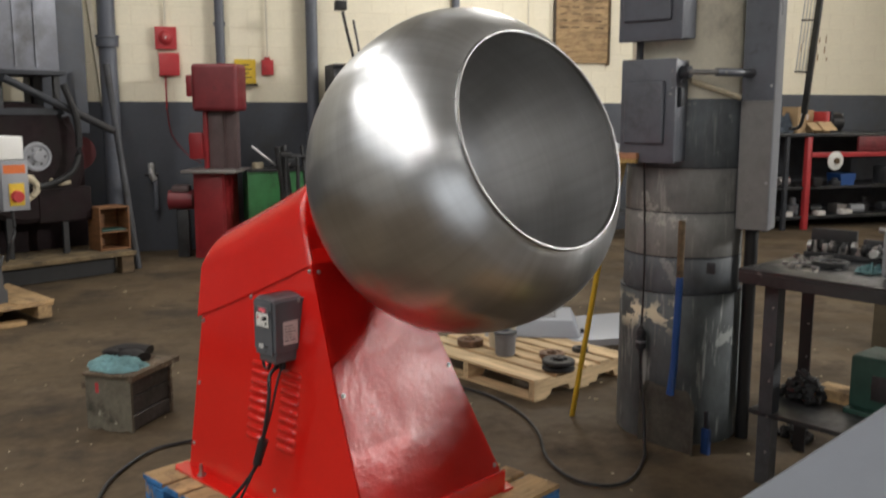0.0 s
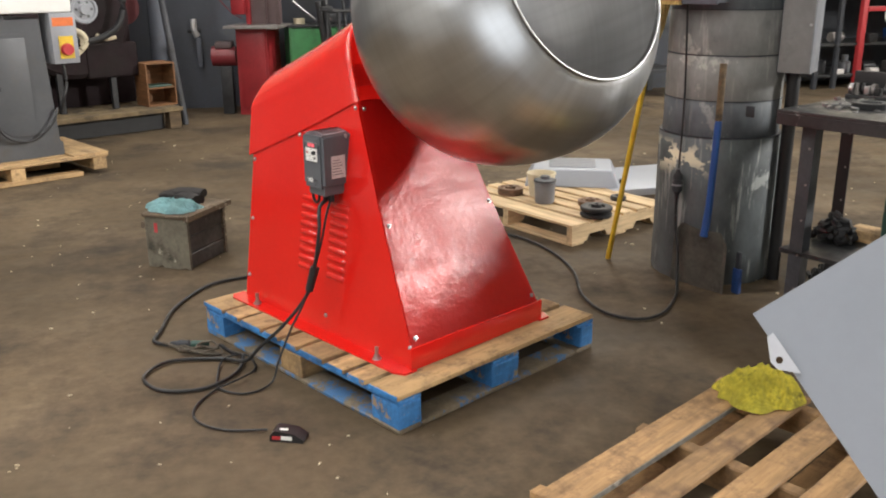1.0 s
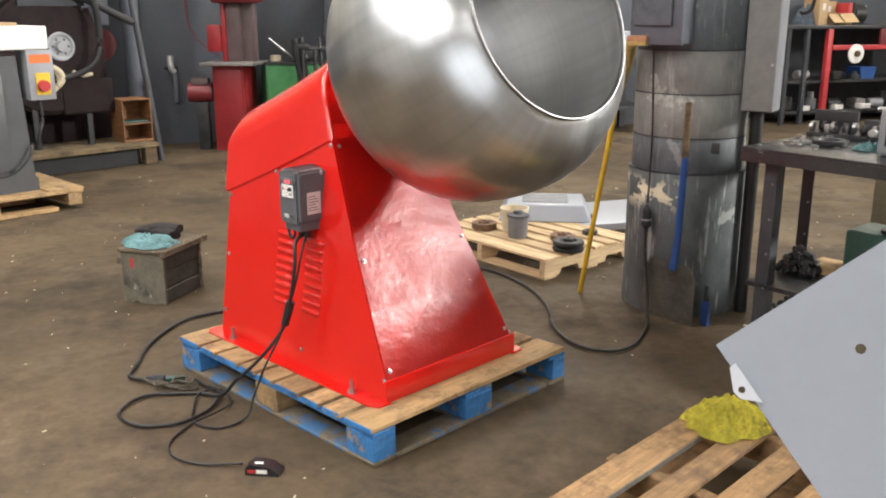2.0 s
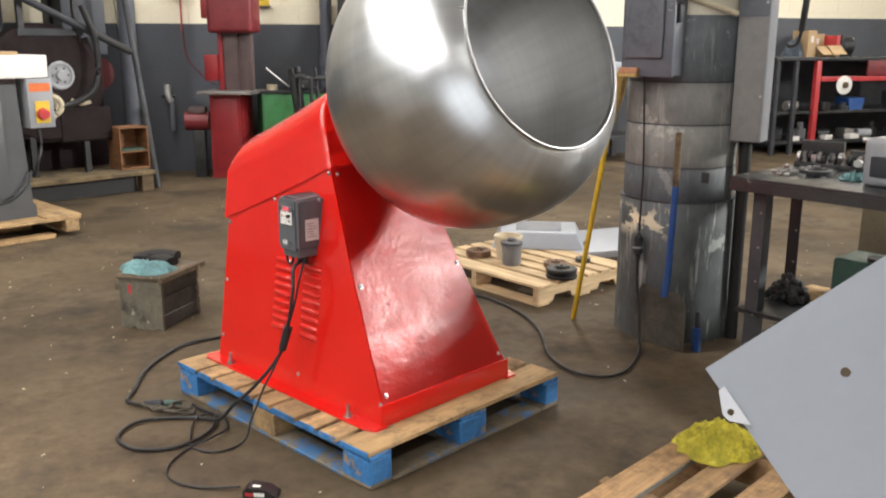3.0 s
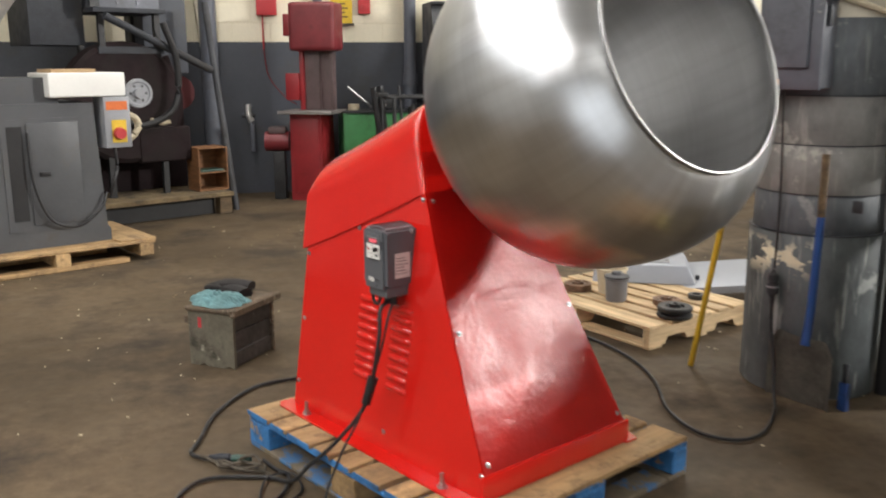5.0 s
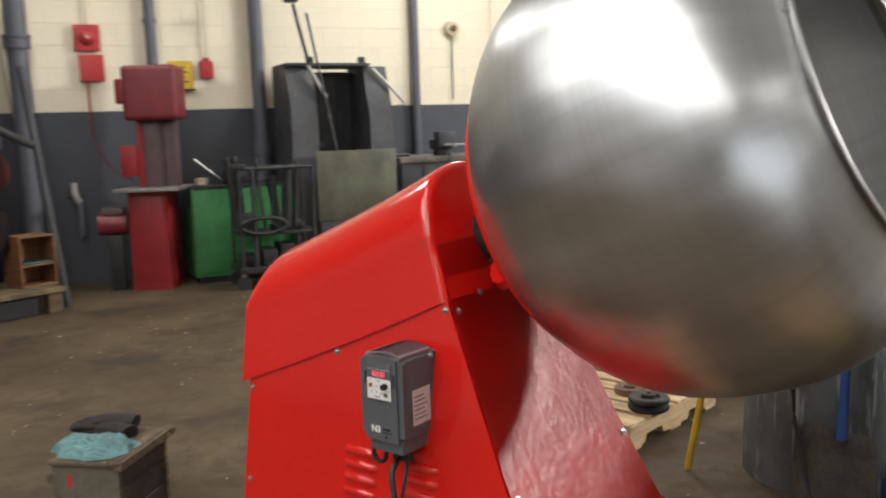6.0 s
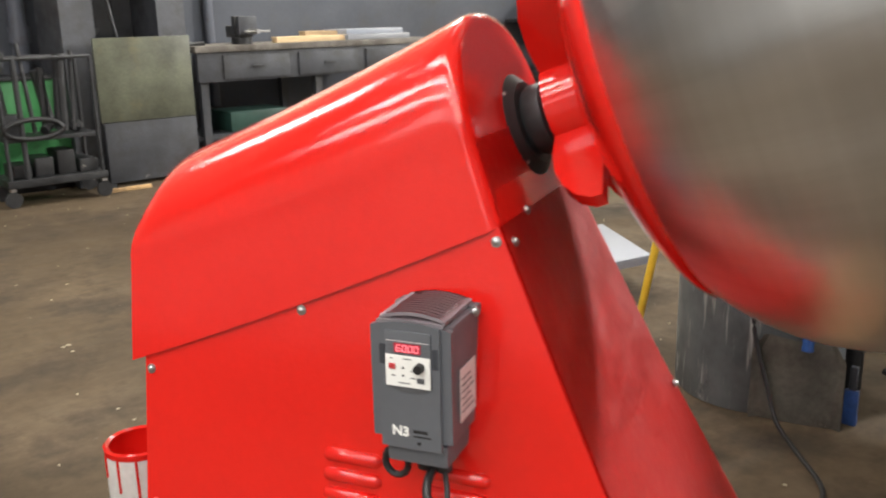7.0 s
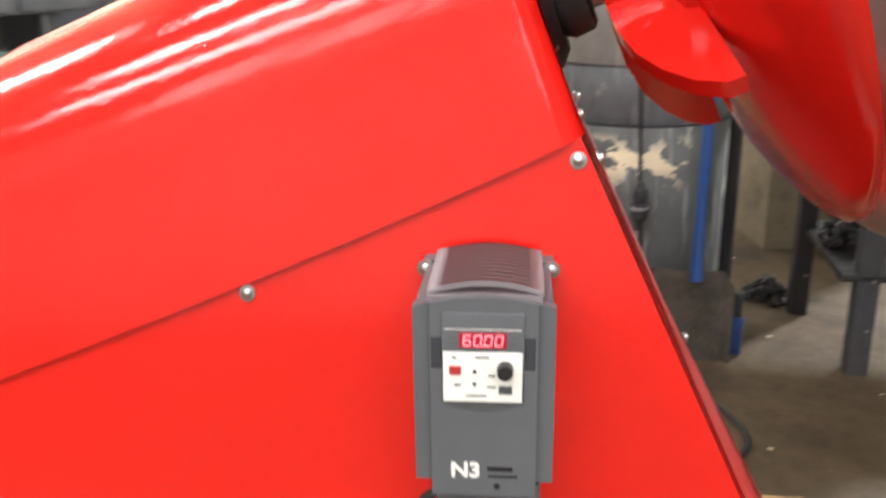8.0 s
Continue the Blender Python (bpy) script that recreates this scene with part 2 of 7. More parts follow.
def column_paint(name, base, pale, drips, splash=False):
    """Old gloss paint on a round column: drips that run down, scuffs and pale patches."""
    m = bpy.data.materials.new(name)
    m.use_nodes = True
    N, L = m.node_tree.nodes, m.node_tree.links
    b = N["Principled BSDF"]
    tc = N.new("ShaderNodeTexCoord")

    def nz(sc, stretch, detail=5.0, rough=0.65):
        mp = N.new("ShaderNodeMapping")
        mp.inputs["Scale"].default_value = stretch
        L.new(tc.outputs["Object"], mp.inputs["Vector"])
        n = N.new("ShaderNodeTexNoise")
        n.inputs["Scale"].default_value, n.inputs["Detail"].default_value, n.inputs["Roughness"].default_value = sc, detail, rough
        L.new(mp.outputs[0], n.inputs["Vector"])
        return n.outputs["Fac"]

    def ramp(f, lo, hi, a=0.0, c=1.0):
        r = N.new("ShaderNodeMapRange")
        r.inputs[1].default_value, r.inputs[2].default_value, r.inputs[3].default_value, r.inputs[4].default_value = lo, hi, a, c
        L.new(f, r.inputs[0])
        return r.outputs[0]

    def mix(f, a, c):
        x = N.new("ShaderNodeMix")
        x.data_type = "RGBA"
        L.new(f, x.inputs[0])
        for k, v in ((6, a), (7, c)):
            if isinstance(v, tuple):
                x.inputs[k].default_value = (*v, 1)
            else:
                L.new(v, x.inputs[k])
        return x.outputs[2]

    def mul(a, c):
        x = N.new("ShaderNodeMath")
        x.operation = "MULTIPLY"
        L.new(a, x.inputs[0])
        L.new(c, x.inputs[1])
        return x.outputs[0]

    up = tuple(c * 1.5 for c in base)
    down = tuple(c * 0.6 for c in base)
    col = mix(ramp(nz(3.0, (1, 1, 0.7)), 0.35, 0.65), down, up)
    col = mix(ramp(nz(9.0, (3.0, 3.0, 0.35)), 0.56, 0.68, 0.0, drips), col, pale)
    col = mix(ramp(nz(5.0, (1, 1, 0.8), 7.0), 0.60, 0.63, 0.0, 0.75), col, pale)
    col = mix(ramp(nz(11.0, (1, 1, 0.5), 7.0), 0.63, 0.67, 0.0, 0.5), col, tuple(c * 0.5 for c in base))
    if splash:
        sep = N.new("ShaderNodeSeparateXYZ")
        L.new(tc.outputs["Object"], sep.inputs[0])
        band = mul(ramp(sep.outputs["Z"], 0.50, 0.58), ramp(sep.outputs["Z"], 0.68, 0.62))
        side = mul(ramp(sep.outputs["Y"], -0.15, -0.08), ramp(sep.outputs["X"], 0.0, -0.1))
        blot = ramp(nz(9.0, (1, 1, 1.3), 3.0), 0.51, 0.53)
        col = mix(mul(mul(band, side), blot), col, (0.70, 0.64, 0.47))
    L.new(col, b.inputs["Base Color"])
    L.new(ramp(nz(6.0, (1, 1, 1)), 0.3, 0.7, 0.48, 0.75), b.inputs["Roughness"])
    bp = N.new("ShaderNodeBump")
    bp.inputs["Distance"].default_value = 0.003
    L.new(nz(14.0, (1, 1, 0.5)), bp.inputs["Height"])
    L.new(bp.outputs[0], b.inputs["Normal"])
    return m


M_COL = column_paint("column_paint", (0.085, 0.096, 0.106), (0.30, 0.31, 0.30), 0.35)
M_COLLOW = column_paint("column_low_paint", (0.098, 0.112, 0.116), (0.38, 0.40, 0.38), 0.8, True)
M_JACKET = column_paint("column_worn_jacket", (0.178, 0.178, 0.172), (0.42, 0.41, 0.37), 0.5)

M_JOINT = mat("block_joint_paint", (0.70, 0.64, 0.48), 0.7, vary=0.08, scale=1.5)
M_LABEL = mat("printed_label", (0.62, 0.60, 0.58), 0.5, vary=0.06, scale=30)
M_LED = glow("led_digits", (1.0, 0.22, 0.26), 1.1)
M_LED_BACK = glow("led_backing", (0.30, 0.004, 0.02), 0.22)
M_WHITEGREY = mat("pale_grey_paint", (0.55, 0.57, 0.62), 0.4, vary=0.05)
M_BLUE2 = mat("blue_board_dirty", (0.17, 0.135, 0.09), 0.75, vary=0.35, scale=6, bump=0.0008, wear=(0.055, 0.15, 0.31), wear_amt=0.9, wear_scale=4, dirt=(0.07, 0.06, 0.05), dirt_amt=0.35, dirt_scale=6)
M_OLDBOX = mat("old_box_wood", (0.118, 0.086, 0.056), 0.75, vary=0.4, scale=9, grain=50, bump=0.002, bump_scale=40, wear=(0.34, 0.29, 0.22), wear_amt=0.62, wear_scale=14, dirt=(0.05, 0.045, 0.04), dirt_amt=0.45, dirt_scale=6)
M_OLDPALE = mat("pale_worn_board", (0.155, 0.14, 0.105), 0.75, vary=0.3, scale=7, grain=40, bump=0.002, bump_scale=40, wear=(0.34, 0.32, 0.26), wear_amt=0.3, wear_scale=9, dirt=(0.05, 0.045, 0.035), dirt_amt=0.55, dirt_scale=7)
M_DKBOARD = mat("dark_scuffed_board", (0.055, 0.045, 0.042), 0.6, vary=0.35, scale=9, bump=0.002, bump_scale=40, wear=(0.20, 0.18, 0.15), wear_amt=0.15, wear_scale=12)
M_GLOVE = mat("dark_glove", (0.025, 0.022, 0.022), 0.9, vary=0.3, bump=0.0015, bump_scale=150)
M_PIPE = mat("painted_pipe", (0.10, 0.11, 0.135), 0.45, vary=0.12, scale=3, dirt=(0.07, 0.065, 0.06), dirt_amt=0.3, dirt_scale=3)
M_DUST = mat("galvanised_hopper", (0.19, 0.20, 0.23), 0.45, 0.3, vary=0.15, scale=4, dirt=(0.12, 0.12, 0.12), dirt_amt=0.35)
M_DKWOOD = mat("dirty_wood", (0.12, 0.08, 0.042), 0.8, vary=0.35, scale=4, stretch=(1, 6, 6), bump=0.0015, bump_scale=25, dirt=(0.05, 0.04, 0.03), dirt_amt=0.4)
M_STRAW = mat("straw_bristle", (0.42, 0.29, 0.10), 0.85, vary=0.3, scale=20, stretch=(10, 10, 1), bump=0.002, bump_scale=80)
M_ALU = mat("cast_aluminium", (0.55, 0.55, 0.54), 0.4, 0.6, vary=0.15, scale=8)
M_FROST = mat("stained_guard_sheet", (0.095, 0.10, 0.07), 0.4, vary=0.35, scale=3, dirt=(0.16, 0.14, 0.07), dirt_amt=0.25, dirt_scale=2)
M_GLASS = mat("dark_window", (0.02, 0.022, 0.026), 0.2, vary=0.2)
M_BOARD = mat("old_notice_board", (0.36, 0.24, 0.12), 0.7, vary=0.3, scale=5, grain=25, stretch=(1, 1, 4), dirt=(0.16, 0.09, 0.05), dirt_amt=0.35, dirt_scale=4)
M_CREAMCOL = mat("column_cream", (0.62, 0.58, 0.47), 0.6, vary=0.1, scale=2, dirt=(0.35, 0.32, 0.26), dirt_amt=0.25)
M_SHOVEL = mat("worn_shovel_plate", (0.17, 0.16, 0.135), 0.55, 0.0, vary=0.3, scale=6, dirt=(0.07, 0.06, 0.05), dirt_amt=0.4, wear=(0.35, 0.32, 0.27), wear_amt=0.3, wear_scale=5)
M_PALE = mat("pale_pine", (0.56, 0.41, 0.235), 0.7, vary=0.24, scale=2.5, grain=9, stretch=(1, 9, 9), bump=0.001, bump_scale=9, rand=0.18, dirt=(0.30, 0.20, 0.11), dirt_amt=0.3, dirt_scale=1.6)
M_PALEY = mat("pale_pine_grain_y", (0.56, 0.41, 0.235), 0.7, vary=0.24, scale=2.5, grain=9, stretch=(9, 1, 9), bump=0.001, bump_scale=9, rand=0.18, dirt=(0.30, 0.20, 0.11), dirt_amt=0.3, dirt_scale=1.6)
M_GREYCAN = mat("grey_pot", (0.16, 0.165, 0.18), 0.4, vary=0.1)
M_RUST = mat("rusty_steel", (0.16, 0.095, 0.06), 0.6, 0.3, vary=0.35, scale=14, bump=0.001, wear=(0.4, 0.34, 0.26), wear_amt=0.3, wear_scale=18)
M_CREAMP = mat("cream_plastic", (0.55, 0.48, 0.34), 0.6, vary=0.15, dirt=(0.25, 0.18, 0.1), dirt_amt=0.3)
M_TABLE = mat("oily_table_top", (0.030, 0.031, 0.033), 0.36, 0.0, vary=0.35, scale=5, bump=0.0006, wear=(0.30, 0.29, 0.28), wear_amt=0.35, wear_scale=6, dirt=(0.03, 0.03, 0.03), dirt_amt=0.4)
M_GREYL = mat("light_grey_cast", (0.26, 0.27, 0.29), 0.4, vary=0.08, bump=0.0005, bump_scale=60)
M_BLUED = mat("dirty_blue_plastic", (0.02, 0.06, 0.2), 0.5, vary=0.3, scale=10, dirt=(0.06, 0.06, 0.07), dirt_amt=0.4)
M_SANDY = mat("sandy_dirty_planks", (0.16, 0.115, 0.06), 0.85, vary=0.35, scale=5, dirt=(0.04, 0.033, 0.026), dirt_amt=0.5, dirt_scale=4, bump=0.002, bump_scale=30)
M_BRUSHWOOD = mat("faded_orange_wood", (0.40, 0.19, 0.10), 0.7, vary=0.2, scale=12, dirt=(0.22, 0.13, 0.08), dirt_amt=0.35)
M_DULLRED = mat("dark_red_paint", (0.075, 0.014, 0.016), 0.7, spec=0.3, vary=0.3, scale=5, dirt=(0.02, 0.015, 0.015), dirt_amt=0.4)
M_CORD = mat("dusty_brown_cord", (0.075, 0.062, 0.045), 0.75, vary=0.3, scale=30)
M_FAN = mat("dull_maroon_casing", (0.016, 0.009, 0.010), 0.75, vary=0.3, scale=3, dirt=(0.022, 0.019, 0.018), dirt_amt=0.4, spec=0.2)
M_CRATE = mat("orange_brown_crate", (0.20, 0.09, 0.035), 0.7, vary=0.25, scale=6, stretch=(1, 1, 6), dirt=(0.1, 0.06, 0.03), dirt_amt=0.35)
M_ALUD = mat("worn_cast_table", (0.26, 0.24, 0.23), 0.45, 0.4, vary=0.2, scale=6)
M_SAWDARK = mat("dull_brown_guard", (0.11, 0.075, 0.075), 0.5, vary=0.2, scale=4)
M_GREYB = mat("sooty_grey_paint", (0.050, 0.053, 0.060), 0.5, vary=0.3, scale=3, dirt=(0.035, 0.033, 0.03), dirt_amt=0.4, wear=(0.18, 0.18, 0.18), wear_amt=0.2, wear_scale=5)
M_BENCH = mat("worn_bench_top", (0.16, 0.145, 0.125), 0.55, vary=0.3, scale=4, dirt=(0.06, 0.05, 0.04), dirt_amt=0.4, wear=(0.32, 0.30, 0.27), wear_amt=0.3)
M_CLOTHGREY = mat("blue_grey_cloth", (0.13, 0.16, 0.20), 0.9, vary=0.25, scale=10, bump=0.002)
LAMP_Z = 4.3
# room places and watts of the hanging lamps
LAMPS = ((1.8, 2.4, 14), (-0.9, 5.6, 78), (1.5, -4.5, 28), (3.2, 5.6, 180), (6.5, 1.5, 20), (7.2, 5.4, 90), (6.0, -4.5, 25))
# long rows of tube lamps over the machine: place, watts, length
ROWS = ((-1.5, -0.8, 160, 8.0), (-3.0, -0.8, 200, 8.0), (-4.5, -0.8, 200, 8.0))


# ---- mesh helpers ----
def box(bm, x0, x1, y0, y1, z0, z1, m=None):
    vs = bmesh.ops.create_cube(bm, size=1.0)["verts"]
    for v in vs:
        v.co = Vector(((x0 + x1) / 2 + v.co.x * (x1 - x0), (y0 + y1) / 2 + v.co.y * (y1 - y0), (z0 + z1) / 2 + v.co.z * (z1 - z0)))
    if m is not None:
        bmesh.ops.transform(bm, matrix=m, verts=vs)
    return vs


def cyl(bm, p0, p1, r0, r1=None, seg=20, caps=True):
    p0, p1 = Vector(p0), Vector(p1)
    r1 = r0 if r1 is None else r1
    d = p1 - p0
    vs = bmesh.ops.create_cone(bm, cap_ends=caps, segments=seg, radius1=r0, radius2=r1, depth=d.length)["verts"]
    bmesh.ops.transform(bm, matrix=Matrix.Translation((p0 + p1) / 2) @ d.to_track_quat("Z", "Y").to_matrix().to_4x4(), verts=vs)
    return vs


def smooth_path(pts, n=8):
    """Catmull-Rom through the points."""
    P = [Vector(p) for p in pts]
    P = [P[0] * 2 - P[1]] + P + [P[-1] * 2 - P[-2]]
    out = []
    for i in range(1, len(P) - 2):
        for k in range(n):
            t = k / n
            a, b, c, d = P[i - 1], P[i], P[i + 1], P[i + 2]
            out.append(0.5 * ((2 * b) + (c - a) * t + (2 * a - 5 * b + 4 * c - d) * t * t + (3 * b - a - 3 * c + d) * t ** 3))
    out.append(P[-2])
    return out


def tube(bm, pts, r, seg=8, smooth=0):
    pts = smooth_path(pts, smooth) if smooth else [Vector(p) for p in pts]
    rings, up = [], Vector((0.03, 0.05, 1)).normalized()
    for i, p in enumerate(pts):
        d = (pts[min(i + 1, len(pts) - 1)] - pts[max(i - 1, 0)]).normalized()
        u = d.cross(up)
        if u.length < 0.1:
            u = d.cross(Vector((1, 0, 0)))
        u.normalize()
        w = u.cross(d)
        rings.append([bm.verts.new(p + (u * math.cos(k * math.tau / seg) + w * math.sin(k * math.tau / seg)) * r) for k in range(seg)])
    for a, b in zip(rings, rings[1:]):
        for k in range(seg):
            bm.faces.new((a[k], a[(k + 1) % seg], b[(k + 1) % seg], b[k]))
    bm.faces.new(rings[0][::-1])
    bm.faces.new(rings[-1])


def prism(bm, poly, d0, d1, axis="x"):
    """A polygon pushed along an axis: poly in the two other axes, in order."""
    def co(p, d):
        return {"x": (d, p[0], p[1]), "y": (p[0], d, p[1]), "z": (p[0], p[1], d)}[axis]
    a = [bm.verts.new(co(p, d0)) for p in poly]
    b = [bm.verts.new(co(p, d1)) for p in poly]
    bm.faces.new(a[::-1])
    bm.faces.new(b)
    for i in range(len(poly)):
        j = (i + 1) % len(poly)
        bm.faces.new((a[i], a[j], b[j], b[i]))


def spin(bm, prof, m=None, seg=64):
    """Revolve (radius, height) points round z."""
    rings = [[bm.verts.new((r * math.cos(k * math.tau / seg), r * math.sin(k * math.tau / seg), z)) for k in range(seg)] for r, z in prof]
    for a, b in zip(rings, rings[1:]):
        for k in range(seg):
            bm.faces.new((a[k], a[(k + 1) % seg], b[(k + 1) % seg], b[k]))
    if m is not None:
        bmesh.ops.transform(bm, matrix=m, verts=[v for r in rings for v in r])
    return rings


def bevel(bm, w, seg=2, angle=30):
    es = [e for e in bm.edges if len(e.link_faces) == 2 and e.calc_face_angle(0) > radians(angle)]
    bmesh.ops.bevel(bm, geom=es, offset=w, segments=seg, affect="EDGES", profile=0.6)


def mesh_of(name, bm, material, smooth=True, sharp=35):
    bmesh.ops.recalc_face_normals(bm, faces=bm.faces)
    for f in bm.faces:
        f.smooth = smooth
    for e in bm.edges:
        if len(e.link_faces) == 2 and e.calc_face_angle(0) > radians(sharp):
            e.smooth = False
    me = bpy.data.meshes.new(name)
    bm.to_mesh(me)
    bm.free()
    me.materials.append(material)
    return me


def part(name, bm, material, parent=None, label="", m=None, smooth=True, sharp=35):
    ob = new(name, mesh_of(name, bm, material, smooth, sharp))
    ob.parent = parent
    if m is not None:
        ob.matrix_basis = m
    return tagged(ob, label) if label else ob


def piece(name, mesh, parent, m):
    ob = new(name, mesh)
    ob.parent = parent
    ob.matrix_basis = m
    return ob


def thing(name, label, category, m=None, group="", kind=""):
    ob = new(name)
    ob.empty_display_size = 0.1
    if m is not None:
        ob.matrix_basis = m
    return tagged(ob, label, category, group, kind)


def boxes(*bs, bev=0.0, seg=2):
    bm = bmesh.new()
    for b in bs:
        box(bm, *b)
    if bev:
        bevel(bm, bev, seg)
    return bm


def cyls(*cs, seg=20):
    bm = bmesh.new()
    for c in cs:
        cyl(bm, *c, seg=seg)
    return bm


def tubes(pts, r, seg=8, smooth=0):
    bm = bmesh.new()
    tube(bm, pts, r, seg, smooth)
    return bm


# ---- room ----
def structure(name, bm, material, m=None, label="", sharp=35):
    return tagged(part(name, bm, material, None, label, m, sharp=sharp), kind="structure")


R0 = pose(0, 0, 0, 0, 0, ROOM)
structure("floor", boxes((WALL_W - 0.4, WALL_E + 0.4, WALL_S - 0.4, WALL_N + 0.3, -0.15, 0)), M_CONC, R0, "stained brown concrete workshop floor")
structure("ceiling", boxes((WALL_W - 0.3, WALL_E + 0.3, WALL_S - 0.3, WALL_N + 0.3, CEIL, CEIL + 0.2)), M_CEIL, R0, "plain workshop ceiling")
PAINT = 1.61
wall_n = structure("wall_north", boxes((WALL_W, WALL_E, WALL_N + 0.010, WALL_N + 0.25, 0, CEIL)), M_JOINT, R0, "painted block wall, cream above a blue-grey dado")
part("dado", boxes((WALL_W, 5.7, WALL_N + 0.004, WALL_N + 0.010, 0, PAINT)), M_WALLLOW, wall_n, "blue-grey painted lower wall")
part("dado", boxes((5.7, WALL_E, WALL_N + 0.003, WALL_N + 0.010, 0, PAINT + 0.125)), M_WALLLOW, wall_n, "blue-grey painted lower wall")
# the west wall has a band of high windows, the south wall a wide open doorway
WW0, WW1, WZ0, WZ1 = -7.5, 1.5, 3.3, 4.6
DA0, DA1, DZ = -3.4, 3.4, 3.0
structure("wall_west", boxes((WALL_W - 0.25, WALL_W, WALL_S, WW0, 0, CEIL), (WALL_W - 0.25, WALL_W, WW1, WALL_N, 0, CEIL), (WALL_W - 0.25, WALL_W, WW0, WW1, 0, WZ0),
                             (WALL_W - 0.25, WALL_W, WW0, WW1, WZ1, CEIL)), M_FARWALL, R0, "unseen wall with a band of windows, grey to dim reflections")
structure("wall_south", boxes((WALL_W, DA0, WALL_S - 0.25, WALL_S, 0, CEIL), (DA1, WALL_E, WALL_S - 0.25, WALL_S, 0, CEIL), (DA0, DA1, WALL_S - 0.25, WALL_S, DZ, CEIL)), M_FARWALL, R0, "unseen wall with a wide doorway, grey to dim reflections")
west_win = thing("window_2", "band of workshop windows with steel posts", "window", rm(WALL_W, 0), kind="structure")
for k in range(1, 6):
    part("bar", boxes((-0.12, -0.06, WW0 + k * 1.5 - 0.12, WW0 + k * 1.5 + 0.12, WZ0, WZ1)), M_GREYD, west_win)
lamp("window_light", rm(WALL_W - 0.3, (WW0 + WW1) / 2, (WZ0 + WZ1) / 2) @ pose(0, 0, 0, 0, -90, 0), WZ1 - WZ0, WW1 - WW0, 90, (1.0, 0.96, 0.90))
lamp("door_light", rm((DA0 + DA1) / 2, WALL_S - 0.3, DZ / 2) @ pose(0, 0, 0, 90, 0, 0), DA1 - DA0, DZ, 95, (1.0, 0.96, 0.90))
# the east wall has a bright opening high up
EW0, EW1, EZ0, EZ1 = -3.6, -2.3, 4.7, 6.1
structure("wall_east", boxes((WALL_E, WALL_E + 0.25, WALL_S, EW0, 0, CEIL), (WALL_E, WALL_E + 0.25, EW1, WALL_N, 0, CEIL), (WALL_E, WALL_E + 0.25, EW0, EW1, 0, EZ0),
                             (WALL_E, WALL_E + 0.25, EW0, EW1, EZ1, CEIL)), M_WALLTOP, R0, "plain cream wall with a high window opening")
win = thing("window_1", "high workshop window with steel bars", "window", rm(WALL_E, 0), kind="structure")
part("bar", boxes((0.05, 0.11, (EW0 + EW1) / 2 - 0.03, (EW0 + EW1) / 2 + 0.03, EZ0, EZ1)), M_GREYD, win)
part("bar", boxes((0.06, 0.10, EW0, EW1, (EZ0 + EZ1) / 2 - 0.02, (EZ0 + EZ1) / 2 + 0.02)), M_GREYD, win)
lamp("window_light", rm(WALL_E + 0.3, (EW0 + EW1) / 2, (EZ0 + EZ1) / 2) @ pose(0, 0, 0, 0, 90, 0), EZ1 - EZ0, EW1 - EW0, 3300, (1.0, 0.98, 0.95))

# hanging lamps with tubes
tray = mesh_of("tray", boxes((-1.25, 1.25, -0.33, 0.33, 0.03, 0.09), bev=0.01), M_WHITE)
for i, (a, b, p) in enumerate(LAMPS):
    f = thing("ceiling_light", "white tray lamp with two tubes, hanging under the ceiling", "lamp", rm(a, b, LAMP_Z, 90 if i % 2 else 0), "ceiling lights")
    piece("tray", tray, f, pose(0, 0, 0))
    for x in (-0.9, 0.9):
        part("hanger", cyls(((x, 0, 0.08), (x, 0, CEIL - LAMP_Z), 0.008), seg=6), M_GREYD, f)
    lamp("tube_light", rm(a, b, LAMP_Z, 90 if i % 2 else 0), 2.4, 0.6, p)

for a, b, p, ln in ROWS:
    f = thing("ceiling_light", "long row of white tube lamps hanging under the ceiling", "lamp", rm(a, b, LAMP_Z, 90), "ceiling lights")
    part("tray", boxes((-ln / 2, ln / 2, -0.2, 0.2, 0.03, 0.09), bev=0.01), M_WHITE, f)
    for x in (-ln * 0.4, 0, ln * 0.4):
        part("hanger", cyls(((x, 0, 0.08), (x, 0, CEIL - LAMP_Z), 0.008), seg=6), M_GREYD, f)
    lamp("tube_light", rm(a, b, LAMP_Z, 90), ln, 0.24, p)


# ---- the coating machine ----
MX = 0.490
FRONT = ((0.145, 0.118), (0.219, 0.123), (0.645, 0.345), (0.996, 0.511), (1.12, 0.557), (1.213, 0.585), (1.33, 0.62))
BACK = 1.148


def side_x(z):
    return 0.155 + 0.14 * (z - 0.145)


def front_y(z):
    for (z0, y0), (z1, y1) in zip(FRONT, FRONT[1:]):
        if z <= z1:
            return y0 + (y1 - y0) * (z - z0) / (z1 - z0)
    return FRONT[-1][1]


def on_side(y, z, out=0.0):
    return Vector((side_x(z) - out, y, z + 0.14 * out))


machine = thing("coating_machine", "glossy red coating machine with a steel drum on a pallet", "machine")


